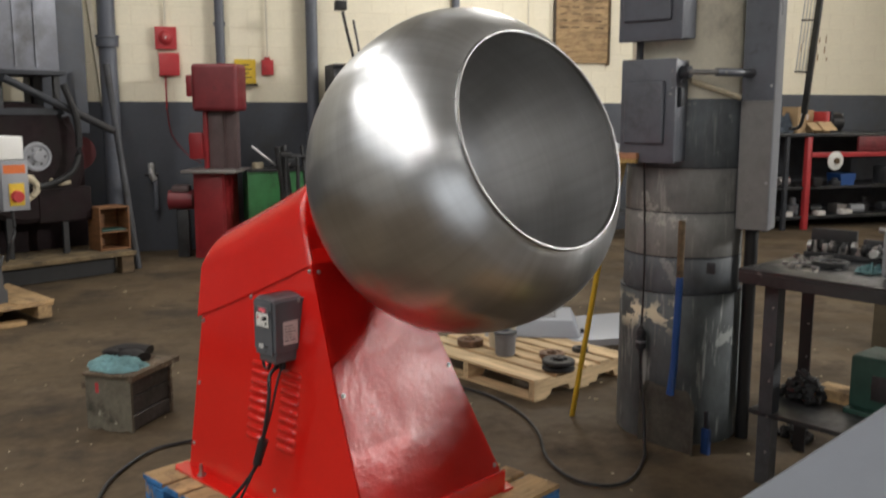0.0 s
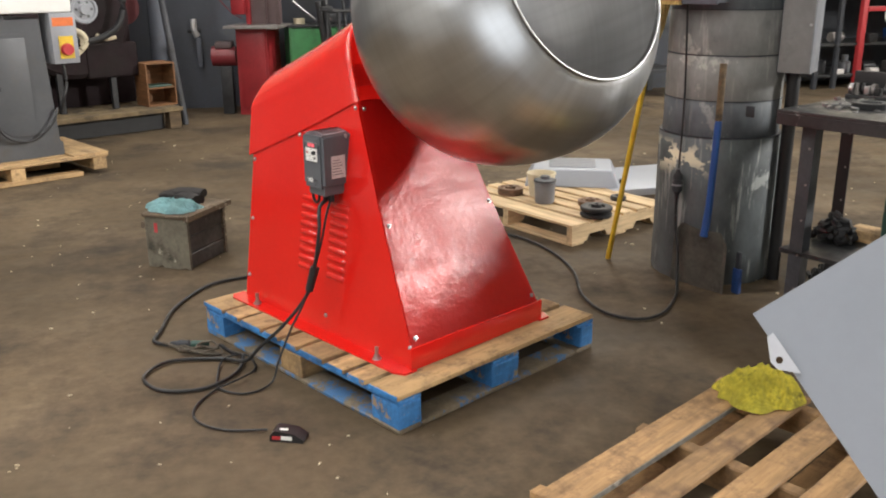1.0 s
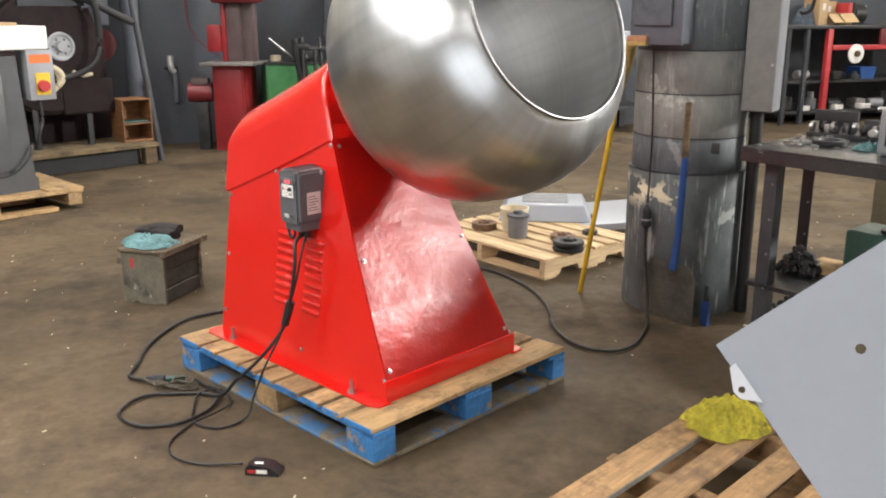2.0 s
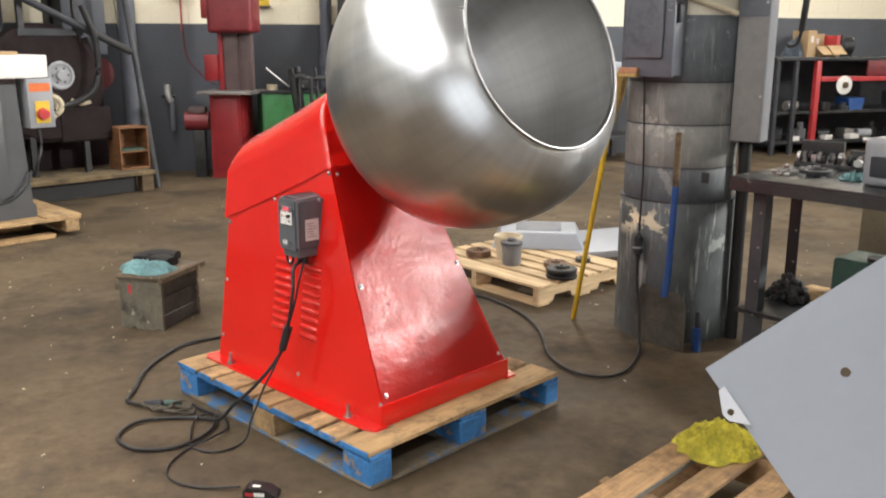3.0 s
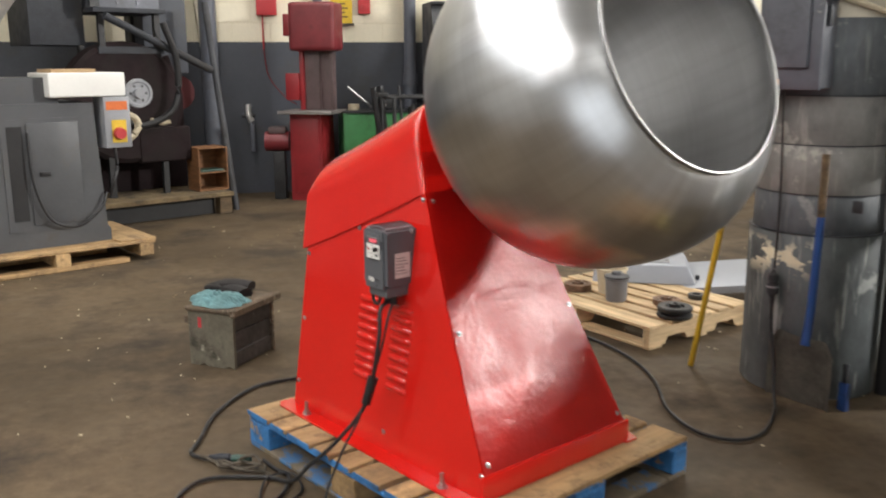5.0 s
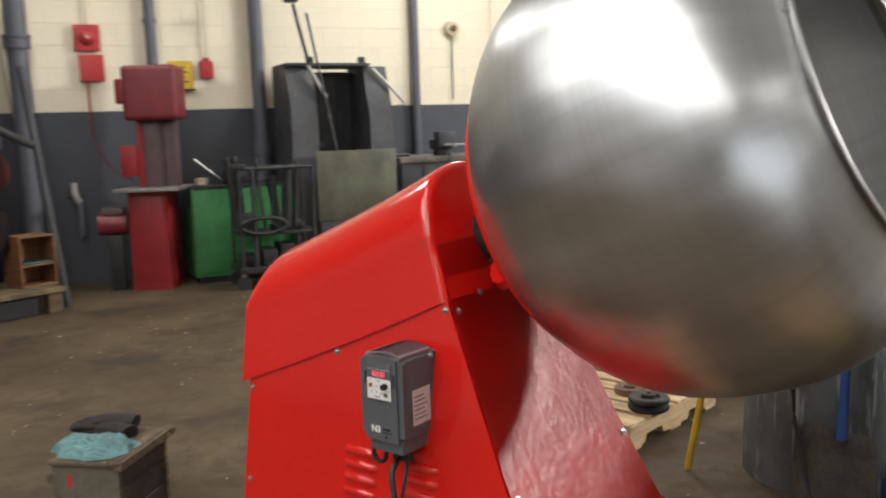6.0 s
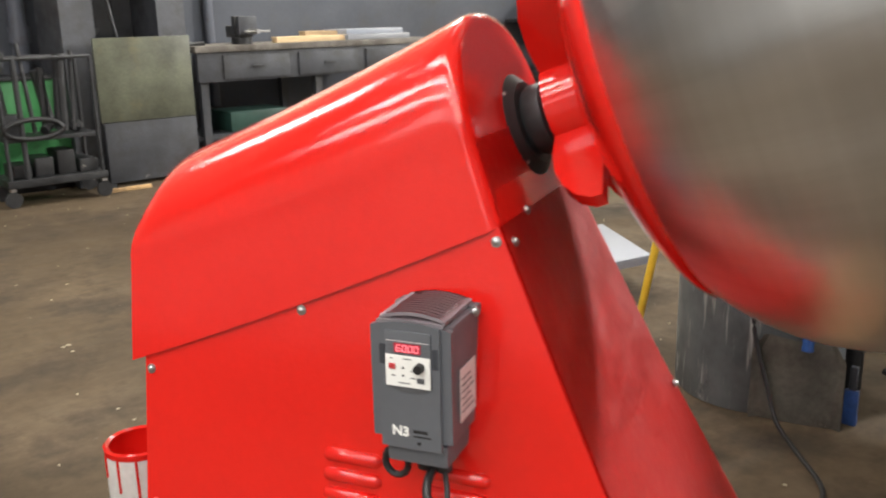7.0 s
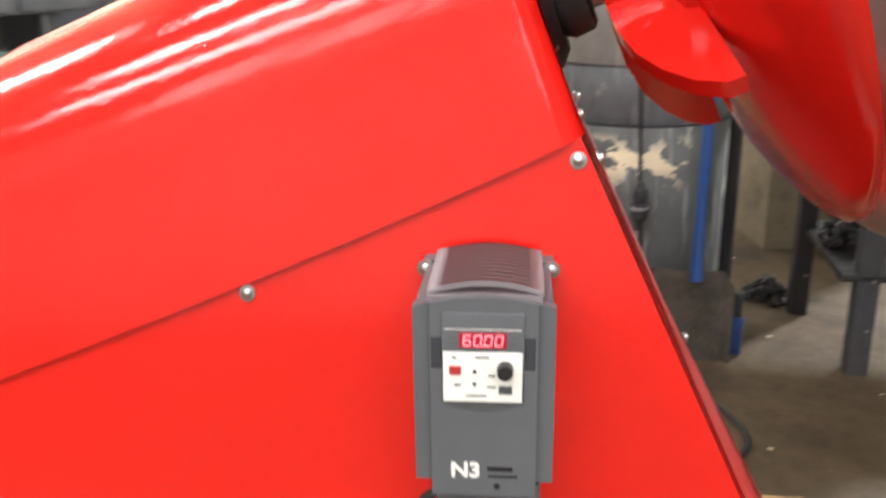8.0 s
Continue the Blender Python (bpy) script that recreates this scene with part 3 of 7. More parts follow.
def shell():
    bm = bmesh.new()
    rings = []
    for z in (0.145, 0.219, 0.43, 0.645, 0.82, 1.0):
        zb = min(z, 0.75)
        x0, xb = side_x(z), side_x(zb)
        rings.append([bm.verts.new(c) for c in ((x0, front_y(z), z), (2 * MX - x0, front_y(z), z), (2 * MX - xb, BACK, zb), (xb, BACK, zb))])
    for a, b in zip(rings, rings[1:]):
        for k in range(4):
            if k == 2 and b[2].co.z - a[2].co.z < 1e-4:
                continue
            bm.faces.new((a[k], a[(k + 1) % 4], b[(k + 1) % 4], b[k]))
    bmesh.ops.remove_doubles(bm, verts=bm.verts, dist=1e-5)
    return bm


part("shell", shell(), M_RED, machine, sharp=20)


def front_plate():
    """A slanted cover sheet, proud of the shell, with a skirt below."""
    bm = bmesh.new()
    n = Vector((0, -0.9, 0.43)) * 0.004
    rows = []
    for z in (0.212, 0.219, 0.43, 0.645, 0.82, 0.996, 1.06, 1.12):
        x0 = side_x(z) + 0.004
        rows.append([bm.verts.new(Vector((x, front_y(z), z)) + n) for x in (x0, x0 + 0.02, MX, 2 * MX - x0 - 0.02, 2 * MX - x0)])
    for a, b in zip(rows, rows[1:]):
        for k in range(4):
            bm.faces.new((a[k], a[k + 1], b[k + 1], b[k]))
    r = bmesh.ops.solidify(bm, geom=bm.faces[:], thickness=0.003)
    return bm


part("front_plate", front_plate(), M_REDF, machine, sharp=30)
part("base_band", boxes((side_x(0.145) - 0.002, 2 * MX - side_x(0.145) + 0.002, 0.108, 0.118, 0.142, 0.222), bev=0.003), M_RED, machine)


def flange(x0, x1):
    bm = bmesh.new()
    poly = [(x0, 0.14), (x0 + 0.02, 0.10), (x1, 0.10), (x1, 1.19), (x0 + 0.02, 1.19), (x0, 1.16)]
    if x0 > 0.5:
        poly = [(x1 + x0 - x, y) for x, y in poly][::-1]
    prism(bm, poly, 0.1405, 0.1475, "z")
    bevel(bm, 0.002, 1)
    return bm


part("base_flange", flange(0.098, 0.17), M_RED, machine)
part("base_flange", flange(0.81, 0.882), M_RED, machine)


def hood():
    """Folded cover: slanted sides, a round shoulder and a crown, falling to the back with a round knee."""
    bm = bmesh.new()
    rows = []
    o, rim, yb = 0.006, 0.028, 1.172
    steps = [(t, 0.0) for t in (0, 0.004, 0.012, 0.025, 0.045, 0.07, 0.1, 0.14, 0.2, 0.35, 0.5, 0.65, 0.8, 0.9, 0.953)]
    steps += [(0.953 + 0.047 * math.sin(k / 6 * math.pi / 2), rim * (1 - math.cos(k / 6 * math.pi / 2))) for k in range(1, 7)]
    for t, inset in steps:
        top = 1.060 + t * 0.247 - (0.045 * (1 - t / 0.06) ** 2.0 if t < 0.06 else 0)
        sh = min(0.895 + t * 0.222, top - 0.08)
        low = 0.725 + t * 0.276 + 0.005 * math.sin(math.pi * t)
        sec = [(side_x(low + (sh - low) * k / 5) - o, low + (sh - low) * k / 5) for k in range(6)]
        hw = MX - sec[-1][0]
        for k in range(1, 19):
            a = k / 18 * math.pi / 2
            sec.append((MX - hw * math.cos(a) ** 0.84, sh + (top - sh) * math.sin(a) ** 0.98))
        sec[-1] = (MX, top)
        sec += [(2 * MX - x, z) for x, z in sec[-2::-1]]
        rows.append([bm.verts.new((MX + (x - MX) * (1 - inset / 0.27), yb + t * (front_y(z) - 0.006 - yb), z - inset * max(0.0, (z - low) / (top - low)))) for x, z in sec])
    for a, b in zip(rows, rows[1:]):
        for k in range(len(a) - 1):
            bm.faces.new((a[k], a[k + 1], b[k + 1], b[k]))
    bm.faces.new(rows[0])
    bm.faces.new(rows[-1][::-1])
    bmesh.ops.recalc_face_normals(bm, faces=bm.faces)
    return bm


part("hood", hood(), M_RED, machine, sharp=45)

# bolts with round heads and washers
bm = bmesh.new()
spin(bm, [(0, 0.006), (0.003, 0.0056), (0.005, 0.004), (0.0053, 0.002), (0.0053, 0.0015), (0.0082, 0.0012), (0.0082, -0.001)], None, 12)
bolt = mesh_of("bolt", bm, M_CHROME)
side_q = Vector((-1, 0, 0.14)).to_track_quat("Z", "Y").to_matrix().to_4x4()
for y, z in ((1.135, 0.713), (0.836, 0.846), (0.514, 0.978), (1.128, 0.473), (1.131, 0.237), (0.128, 0.219), (0.60, 0.205)):
    piece("bolt", bolt, machine, Matrix.Translation(on_side(y, z, 0.001)) @ side_q)
    p = on_side(y, z, 0.001)
    piece("bolt", bolt, machine, Matrix.Translation((2 * MX - p.x, p.y, p.z)) @ Vector((1, 0, 0.14)).to_track_quat("Z", "Y").to_matrix().to_4x4())
front_q = Vector((0, -0.9, 0.43)).to_track_quat("Z", "Y").to_matrix().to_4x4()
for z in (0.243, 0.592, 0.972):
    for s in (0, 1):
        x = side_x(z) + 0.022
        piece("bolt", bolt, machine, Matrix.Translation((2 * MX - x if s else x, front_y(z) - 0.007, z + 0.003)) @ front_q)
piece("bolt", bolt, machine, Matrix.Translation((0.395, front_y(1.0) - 0.007, 1.0)) @ front_q)

# anchor bolts through the flanges
for x, y in ((0.128, 0.262), (0.128, 1.02), (0.852, 0.262), (0.852, 1.02)):
    part("anchor_bolt", cyls(((x, y, 0.147), (x, y, 0.150), 0.017), ((x, y, 0.150), (x, y, 0.160), 0.0115), ((x, y, 0.160), (x, y, 0.192), 0.0068), seg=12), M_CHROME, machine, "steel anchor bolt")

# pressed louvres in two columns
bm = bmesh.new()
L2, Wd, Hh = 0.052, 0.011, 0.011
rows = []
for k in range(9):
    a = k / 8 * math.pi
    rows.append((Wd * math.cos(a), Hh * math.sin(a) ** 0.8))
ring = []
for i, (sx, sc) in enumerate(((-1.0, 0.02), (-0.93, 0.6), (-0.82, 1.0), (0.82, 1.0), (0.93, 0.6), (1.0, 0.02))):
    ring.append([bm.verts.new((L2 * sx, c * (0.4 + 0.6 * sc), h * sc)) for c, h in rows])
for a, b in zip(ring, ring[1:]):
    for k in range(8):
        bm.faces.new((a[k], a[k + 1], b[k + 1], b[k]))
louvre = mesh_of("louvre", bm, M_RED, sharp=80)
side_m = Matrix(((0, 0.139, -0.990), (-1, 0, 0), (0, 0.990, 0.139))).to_4x4()
for yc in (0.740, 0.560):
    for k in range(9):
        z = 0.620 - 0.0325 * k
        piece("louvre", louvre, machine, Matrix.Translation(on_side(yc, z)) @ side_m)

# the drum: a round pan with a wide mouth on a slanted shaft
PAN = Matrix.Translation((0.500, -0.012, 1.326)) @ pose(0, 0, 0, 90 - 20.6, 0, -3.48)
PAN_R, PAN_F, PAN_B, PAN_N, MOUTH = 0.495, 0.368, 0.450, 2.43, 0.306


def pan_r(s, inset=0.0):
    f = abs(s) / (PAN_F if s > 0 else PAN_B)
    return (PAN_R - inset) * max(0.0, 1 - f ** PAN_N) ** (1 / PAN_N)


def drum():
    ss = [-PAN_B * math.sin(k / 30 * math.pi / 2) for k in range(29, 0, -1)] + [MOUTH * k / 22 for k in range(23)]
    prof = [(pan_r(s), s) for s in ss]
    r, z = prof[-1]
    # a rolled bead with a small groove before it
    rim = [(r - 0.0035, z + 0.0003)] + [(r - 0.0015 + 0.0050 * math.cos(w), z + 0.0045 + 0.0050 * math.sin(w)) for w in [radians(-70 + 32 * k) for k in range(10)]] + [(r - 0.0075, z - 0.004)]
    inner = [(pan_r(s, 0.008), s) for s in reversed(ss[:-2])]
    bm = bmesh.new()
    rings = spin(bm, prof + rim + inner, None, 128)
    for k, slot in ((len(prof) + len(rim), 1), (len(prof), 2)):
        for v in {v for r in (rings[k:] if slot == 1 else rings[k:k + len(rim)]) for v in r}:
            for f in v.link_faces:
                f.material_index = slot
    return bm


pan = part("drum", drum(), M_STEEL, machine, "brushed stainless steel drum with a round mouth", PAN, sharp=60)
pan.data.materials.append(M_STEELIN)
pan.data.materials.append(M_RIM)


def dish():
    """The red carrier that holds the drum's back."""
    bm = bmesh.new()
    ss = [-0.366, -0.375, -0.385, -0.40, -0.415, -0.43, -0.442]
    out = [(pan_r(s) + 0.010, s - 0.004) for s in ss if pan_r(s) > 0.12]
    prof = [(pan_r(-0.348) - 0.003, -0.348), (pan_r(-0.354) + 0.004, -0.354), (pan_r(-0.359) + 0.009, -0.361)] + out + [(0.14, -0.458), (0.11, -0.466), (0.085, -0.475), (0.085, -0.532), (0.03, -0.532)]
    spin(bm, prof, None, 96)
    return bm


part("drum_carrier", dish(), M_RED, machine, "red painted carrier disc and hub", PAN, sharp=40)
for k in range(4):
    bm = bmesh.new()
    prism(bm, [(0.07, -0.532), (0.13, -0.530), (0.18, -0.520), (0.22, -0.502), (0.252, -0.478), (0.270, -0.452), (0.27, -0.435), (0.07, -0.45)], -0.010, 0.010, "y")
    bevel(bm, 0.004, 2)
    part("gusset", bm, M_RED, machine, "", PAN @ pose(0, 0, 0, 0, 0, 30 + 90 * k))
part("shaft", cyls(((0, 0, -0.70), (0, 0, -0.53), 0.035), seg=24), M_CHROME, machine, "", PAN)
bm = bmesh.new()
spin(bm, [(0.03, -0.545), (0.050, -0.545), (0.058, -0.550), (0.060, -0.575), (0.055, -0.584), (0.03, -0.584)], None, 48)
part("bearing", bm, M_IRON, machine, "grey flange bearing", PAN)
bm = bmesh.new()
spin(bm, [(0.03, -0.585), (0.070, -0.585), (0.088, -0.600), (0.088, -0.672), (0.03, -0.672)], None, 40)
part("bearing_seat", bm, M_BLACK, machine, "black bearing seat", PAN)
for k in range(4):
    a = radians(45 + 90 * k)
    piece("bolt", bolt, machine, PAN @ Matrix.Translation((0.080 * math.cos(a), 0.080 * math.sin(a), -0.600)) @ pose(0, 0, 0, 0, 0, 0))

# ---- motor drive on the machine's side ----
D0, D1, DZ0, DZ1 = 0.536, 0.658, 0.713, 0.884
drive = part("drive_case", boxes((0.152, 0.262, D0 + 0.002, D1 - 0.002, DZ0 - 0.004, DZ1), bev=0.004), M_DRIVE, machine, "dark grey motor drive case")
bm = bmesh.new()
prism(bm, [(D0, DZ0), (D1, DZ0), (D1, DZ1 - 0.004), (D1 - 0.012, DZ1), (D0 + 0.012, DZ1), (D0, DZ1 - 0.004)], 0.142, 0.153, "x")
bevel(bm, 0.003, 2)
part("front_frame", bm, M_DRIVE, drive)
bm = bmesh.new()
prism(bm, [(0.551, DZ0 - 0.012), (0.643, DZ0 - 0.012), (0.643, DZ1 + 0.002), (0.62, DZ1 + 0.006), (0.597, DZ1 + 0.007), (0.574, DZ1 + 0.006), (0.551, DZ1 + 0.002)], 0.136, 0.1425, "x")
bevel(bm, 0.003, 2)
part("front_cover", bm, M_DRIVE, drive)
# arched vent lid with ribs
for k in range(11):
    x = 0.148 + k * 0.0098
    pts = [(x, 0.5465 + 0.0995 * j / 8, 0.889 + 0.008 * math.sin(math.pi * j / 8)) for j in range(9)]
    bm = bmesh.new()
    for j in range(8):
        y0, y1 = pts[j][1], pts[j + 1][1]
        h0, h1 = pts[j][2], pts[j + 1][2]
        vs = [bm.verts.new(c) for c in ((x, y0, h0), (x + 0.0075, y0, h0 + 0.002), (x + 0.0075, y1, h1 + 0.002), (x, y1, h1), (x, y0, h0 + 0.003), (x + 0.0075, y0, h0 + 0.005), (x + 0.0075, y1, h1 + 0.005), (x, y1, h1 + 0.003))]
        for q in ((0, 1, 2, 3), (4, 5, 6, 7), (0, 1, 5, 4), (3, 2, 6, 7), (0, 4, 7, 3), (1, 5, 6, 2)):
            bm.faces.new([vs[i] for i in q])
    bmesh.ops.remove_doubles(bm, verts=bm.verts, dist=1e-5)
    part("vent_rib", bm, M_VENT, drive)
part("vent_lid", boxes((0.144, 0.256, 0.548, 0.646, 0.884, 0.8895)), M_VENT, drive)
part("terminal_box", boxes((0.146, 0.256, 0.546, 0.640, 0.672, 0.708), bev=0.005), M_DRIVE, drive)
# dark raised patches colour in the shade of two side recesses
for y in (0.5575, 0.6375):
    part("side_recess", boxes((0.1352, 0.1372, y - 0.0045, y + 0.0045, 0.826, 0.856), bev=0.0008, seg=1), M_GREYD, drive)
for y in (0.5435, 0.6505):
    for z in (0.880, 0.682):
        part("mount_ear", boxes((0.240, 0.262, y - 0.009, y + 0.009, z - 0.008, z + 0.008), bev=0.004), M_DRIVE, drive)
        piece("screw", bolt, drive, Matrix.Translation((0.240, y + (0.006 if y > 0.6 else -0.006), z)) @ pose(0, 0, 0, 0, -90, 0))
part("keypad", boxes((0.1335, 0.1365, 0.563, 0.632, 0.796, 0.878), bev=0.001), M_DRIVE, drive)
part("keypad_label", boxes((0.1325, 0.1338, 0.5640, 0.6315, 0.7965, 0.8430), bev=0.0004, seg=1), M_WHITE, drive, "white key field")
bm = bmesh.new()
prism(bm, [(0.565 + 0.0655 * k / 10, 0.7955 - 0.008 * math.sin(math.pi * k / 10)) for k in range(11)], 0.1345, 0.1368, "x")
part("keypad_lip", bm, M_GREY, drive)
part("display", boxes((0.1322, 0.1338, 0.5775, 0.6175, 0.8472, 0.8608)), M_LED_BACK, drive, "lit red display")
part("stop_key", boxes((0.1310, 0.1327, 0.6160, 0.6260, 0.822, 0.8305), bev=0.0006, seg=1), M_SIGNRED, drive, "red stop key")
part("knob", cyls(((0.122, 0.5785, 0.8285), (0.1325, 0.5785, 0.8285), 0.0066, 0.0070), seg=20), M_BLACK, drive, "black dial knob")
part("reset_key", boxes((0.1314, 0.1327, 0.5725, 0.5840, 0.8045, 0.8125), bev=0.0006, seg=1), M_GREY, drive)
for y, z, up in ((0.6045, 0.8255, 1), (0.6045, 0.8130, -1)):
    bm = bmesh.new()
    prism(bm, [(y - 0.0022, z - 0.0017 * up), (y + 0.0022, z - 0.0017 * up), (y, z + 0.0022 * up)], 0.1318, 0.1326, "x")
    part("arrow_key", bm, M_BLACK, drive)
for y, z, w in ((0.619, 0.8125, 0.006), (0.590, 0.8215, 0.006), (0.590, 0.8110, 0.008), (0.603, 0.8025, 0.018), (0.622, 0.838, 0.004), (0.598, 0.8385, 0.012)):
    part("printed_bar", boxes((0.1320, 0.1326, y - w / 2, y + w / 2, z - 0.0007, z + 0.0007)), M_GREY, drive)
for y, z, w in ((0.624, 0.8575, 0.006), (0.6245, 0.851, 0.006), (0.5705, 0.8575, 0.004), (0.5705, 0.851, 0.006)):
    part("printed_bar", boxes((0.1330, 0.1336, y - w / 2, y + w / 2, z - 0.0006, z + 0.0006)), M_GREY, drive)


def text_mesh(name, body, size, material, depth=0.0004, bold=0.0):
    c = bpy.data.curves.new(name, "FONT")
    c.body, c.size, c.extrude, c.offset, c.align_x, c.align_y = body, size, depth, bold, "CENTER", "CENTER"
    tmp = new(name, c)
    me = bpy.data.meshes.new_from_object(tmp)
    bpy.data.objects.remove(tmp)
    me.materials.append(material)
    return me


FACE = Matrix(((0, 0, -1, 0), (-1, 0, 0, 0), (0, 1, 0, 0), (0, 0, 0, 1)))  # text that faces -x


def seven_segment(number, w, h, gap, bar):
    """Slanted lit segments of a numeric display, in the plane of y (to the left) and z."""
    on = {"6": "acdefg", "0": "abcdef"}
    bm = bmesh.new()
    y = 0.0
    for c in number:
        if c == ".":
            seg = [(y - gap * 0.35, -h / 2, bar * 1.1, bar * 1.1)]
        else:
            seg = []
            for k, (u, v, lw, lh) in {"a": (w / 2, h / 2, w, bar), "g": (w / 2, 0, w, bar), "d": (w / 2, -h / 2, w, bar), "f": (0, h / 4, bar, h / 2),
                                      "b": (w, h / 4, bar, h / 2), "e": (0, -h / 4, bar, h / 2), "c": (w, -h / 4, bar, h / 2)}.items():
                if k in on[c]:
                    seg.append((y + u, v, lw - 0.0007 if lw > lh else lw, lh if lw > lh else lh - 0.0007))
            y += w + gap
        for u, v, lw, lh in seg:
            box(bm, -0.0002, 0.0002, -(u + lw / 2 + 0.14 * v), -(u - lw / 2 + 0.14 * v), v - lh / 2, v + lh / 2)
    return bm


part("digits", seven_segment("60.00", 0.0058, 0.0092, 0.0032, 0.0011), M_LED, drive, "lit red digits", Matrix.Translation((0.1320, 0.6137, 0.8540)))
part("panel_line", boxes((0.1331, 0.1336, 0.5655, 0.6300, 0.8632, 0.8640)), M_LABEL, drive)
piece("lettering", text_mesh("lettering", "N3", 0.0205, M_WHITE, 0.0003, 0.0007), drive, Matrix.Translation((0.1358, 0.613, 0.7265)) @ FACE @ Matrix.Diagonal((1.02, 1, 1, 1)))
for y, z, w, h in ((0.5825, 0.7290, 0.022, 0.0045), (0.5800, 0.7215, 0.026, 0.0020)):
    part("printed_bar", boxes((0.1354, 0.1362, y - w / 2, y + w / 2, z - h / 2, z + h / 2)), M_BLACK, drive)
part("cover_screw", cyls(((0.1345, 0.585, 0.7115), (0.137, 0.585, 0.7115), 0.0028), seg=10), M_BLACK, drive)
part("rating_label", boxes((0.172, 0.232, 0.5345, 0.5358, 0.735, 0.815)), M_LABEL, drive, "printed white rating label")
for k in range(6):
    part("printed_bar", boxes((0.177, 0.222 - 0.006 * (k % 3), 0.5340, 0.5346, 0.748 + 0.010 * k, 0.7505 + 0.010 * k)), M_GREY, drive)
bm = bmesh.new()
ringp = [(0.175, 0.640 + 0.019 * math.cos(a), 0.655 + 0.022 * math.sin(a)) for a in [k * math.tau / 16 for k in range(17)]]
tube(bm, ringp, 0.0055, 8)
part("cable_loop", bm, M_BLACK, drive, "black cable loop")
for y in (0.600, 0.570):
    part("cable_gland", cyls(((0.19, y, 0.645), (0.19, y, 0.674), 0.012), seg=14), M_BLACK, drive)
# ---- pallets ----
def rough_board(lx, ly, lz, material, seed):
    """A sawn board, slightly bowed and with worn edges; origin at its corner."""
    rnd = random.Random(seed)
    bm = bmesh.new()
    box(bm, 0, lx, 0, ly, 0, lz)
    bevel(bm, min(0.004, lz * 0.2), 1)
    for v in bm.verts:
        v.co.z += rnd.uniform(-0.0012, 0.0012)
        v.co.y += rnd.uniform(-0.002, 0.002)
        v.co.x += rnd.uniform(-0.002, 0.002)
    return mesh_of("board", bm, material, smooth=False)


main_pallet = thing("pallet", "worn wooden pallet with blue painted blocks under the machine", "pallet")
PX, PY = 1.016, 1.219
y = 0.0
for i, w in enumerate((0.145, 0.095, 0.095, 0.14, 0.095, 0.095, 0.14, 0.095, 0.145)):
    piece("deck_board", rough_board(PX + random.uniform(-0.006, 0.004), w, 0.018, M_WOOD, i), main_pallet, pose(-0.004, y, 0.122))
    part("end_paint", boxes((-0.0075, -0.004, y + 0.004, y + w - 0.004, 0.1235, 0.1385)), M_BLUE, main_pallet)
    y += w + (PY - 1.045) / 8
for x, w in ((0.0, 0.10), (PX / 2 - 0.07, 0.14), (PX - 0.10, 0.10)):
    piece("stringer_board", rough_board(w, PY, 0.017, M_BLUE, 20), main_pallet, pose(x, 0, 0.1045))
    piece("bottom_board", rough_board(w, PY, 0.017, M_BLUE2, 21), main_pallet, pose(x, 0, 0.0))
for yb in (0.0, PY / 2 - 0.05, PY - 0.10):
    piece("bottom_board", rough_board(PX - 0.21, 0.10, 0.016, M_BLUE2, 22), main_pallet, pose(0.103, yb, 0.0))
for i, x in enumerate((0.0, PX / 2 - 0.07, PX - 0.075)):
    for j, yb in enumerate((0.0, PY / 2 - 0.07, PY - 0.14)):
        piece("block", rough_board((0.10, 0.14, 0.075)[i], 0.14, 0.0865, M_WOOD if (j == 1 and i == 0) else M_BLUE, 30 + i * 3 + j), main_pallet, pose(x, yb, 0.0175))

# pallet in the foreground: boards along x on three stringers
front_pallet = thing("pallet", "bare weathered wooden pallet beside the machine, a rag on it", "pallet", pose(0.0, 0.0, 0.0))
yy = -0.655
for i, (w, x0, x1) in enumerate(((0.118, -0.10, 0.84), (0.088, -0.10, 0.93), (0.092, -0.10, 0.93), (0.088, -0.10, 0.93), (0.118, -0.10, 0.93), (0.09, -0.10, 0.93), (0.118, -0.10, 0.93))):
    yy -= w
    piece("deck_board", rough_board(x1 - x0, w, 0.018, M_WOODB, 50 + i), front_pallet, pose(x0, yy, 0.122, 0, 0, random.uniform(-0.4, 0.4)))
    yy -= 0.062
part("worn_edge", boxes((-0.06, 0.80, -0.7748, -0.7725, 0.123, 0.139)), M_SHOVEL, front_pallet, "pale worn board edge")
for i, x in enumerate((-0.08, 0.40, 0.86)):
    piece("stringer", rough_board(0.045, 0.655 + abs(yy) - 0.655 - 0.68, 0.088, M_WOODB, 60 + i), front_pallet, pose(x, yy + 0.06, 0.034))
for i, yb in enumerate((-0.775, -1.12, yy + 0.07)):
    piece("bottom_board", rough_board(1.0, 0.10, 0.016, M_WOODB, 64 + i), front_pallet, pose(-0.09, yb, 0.016))


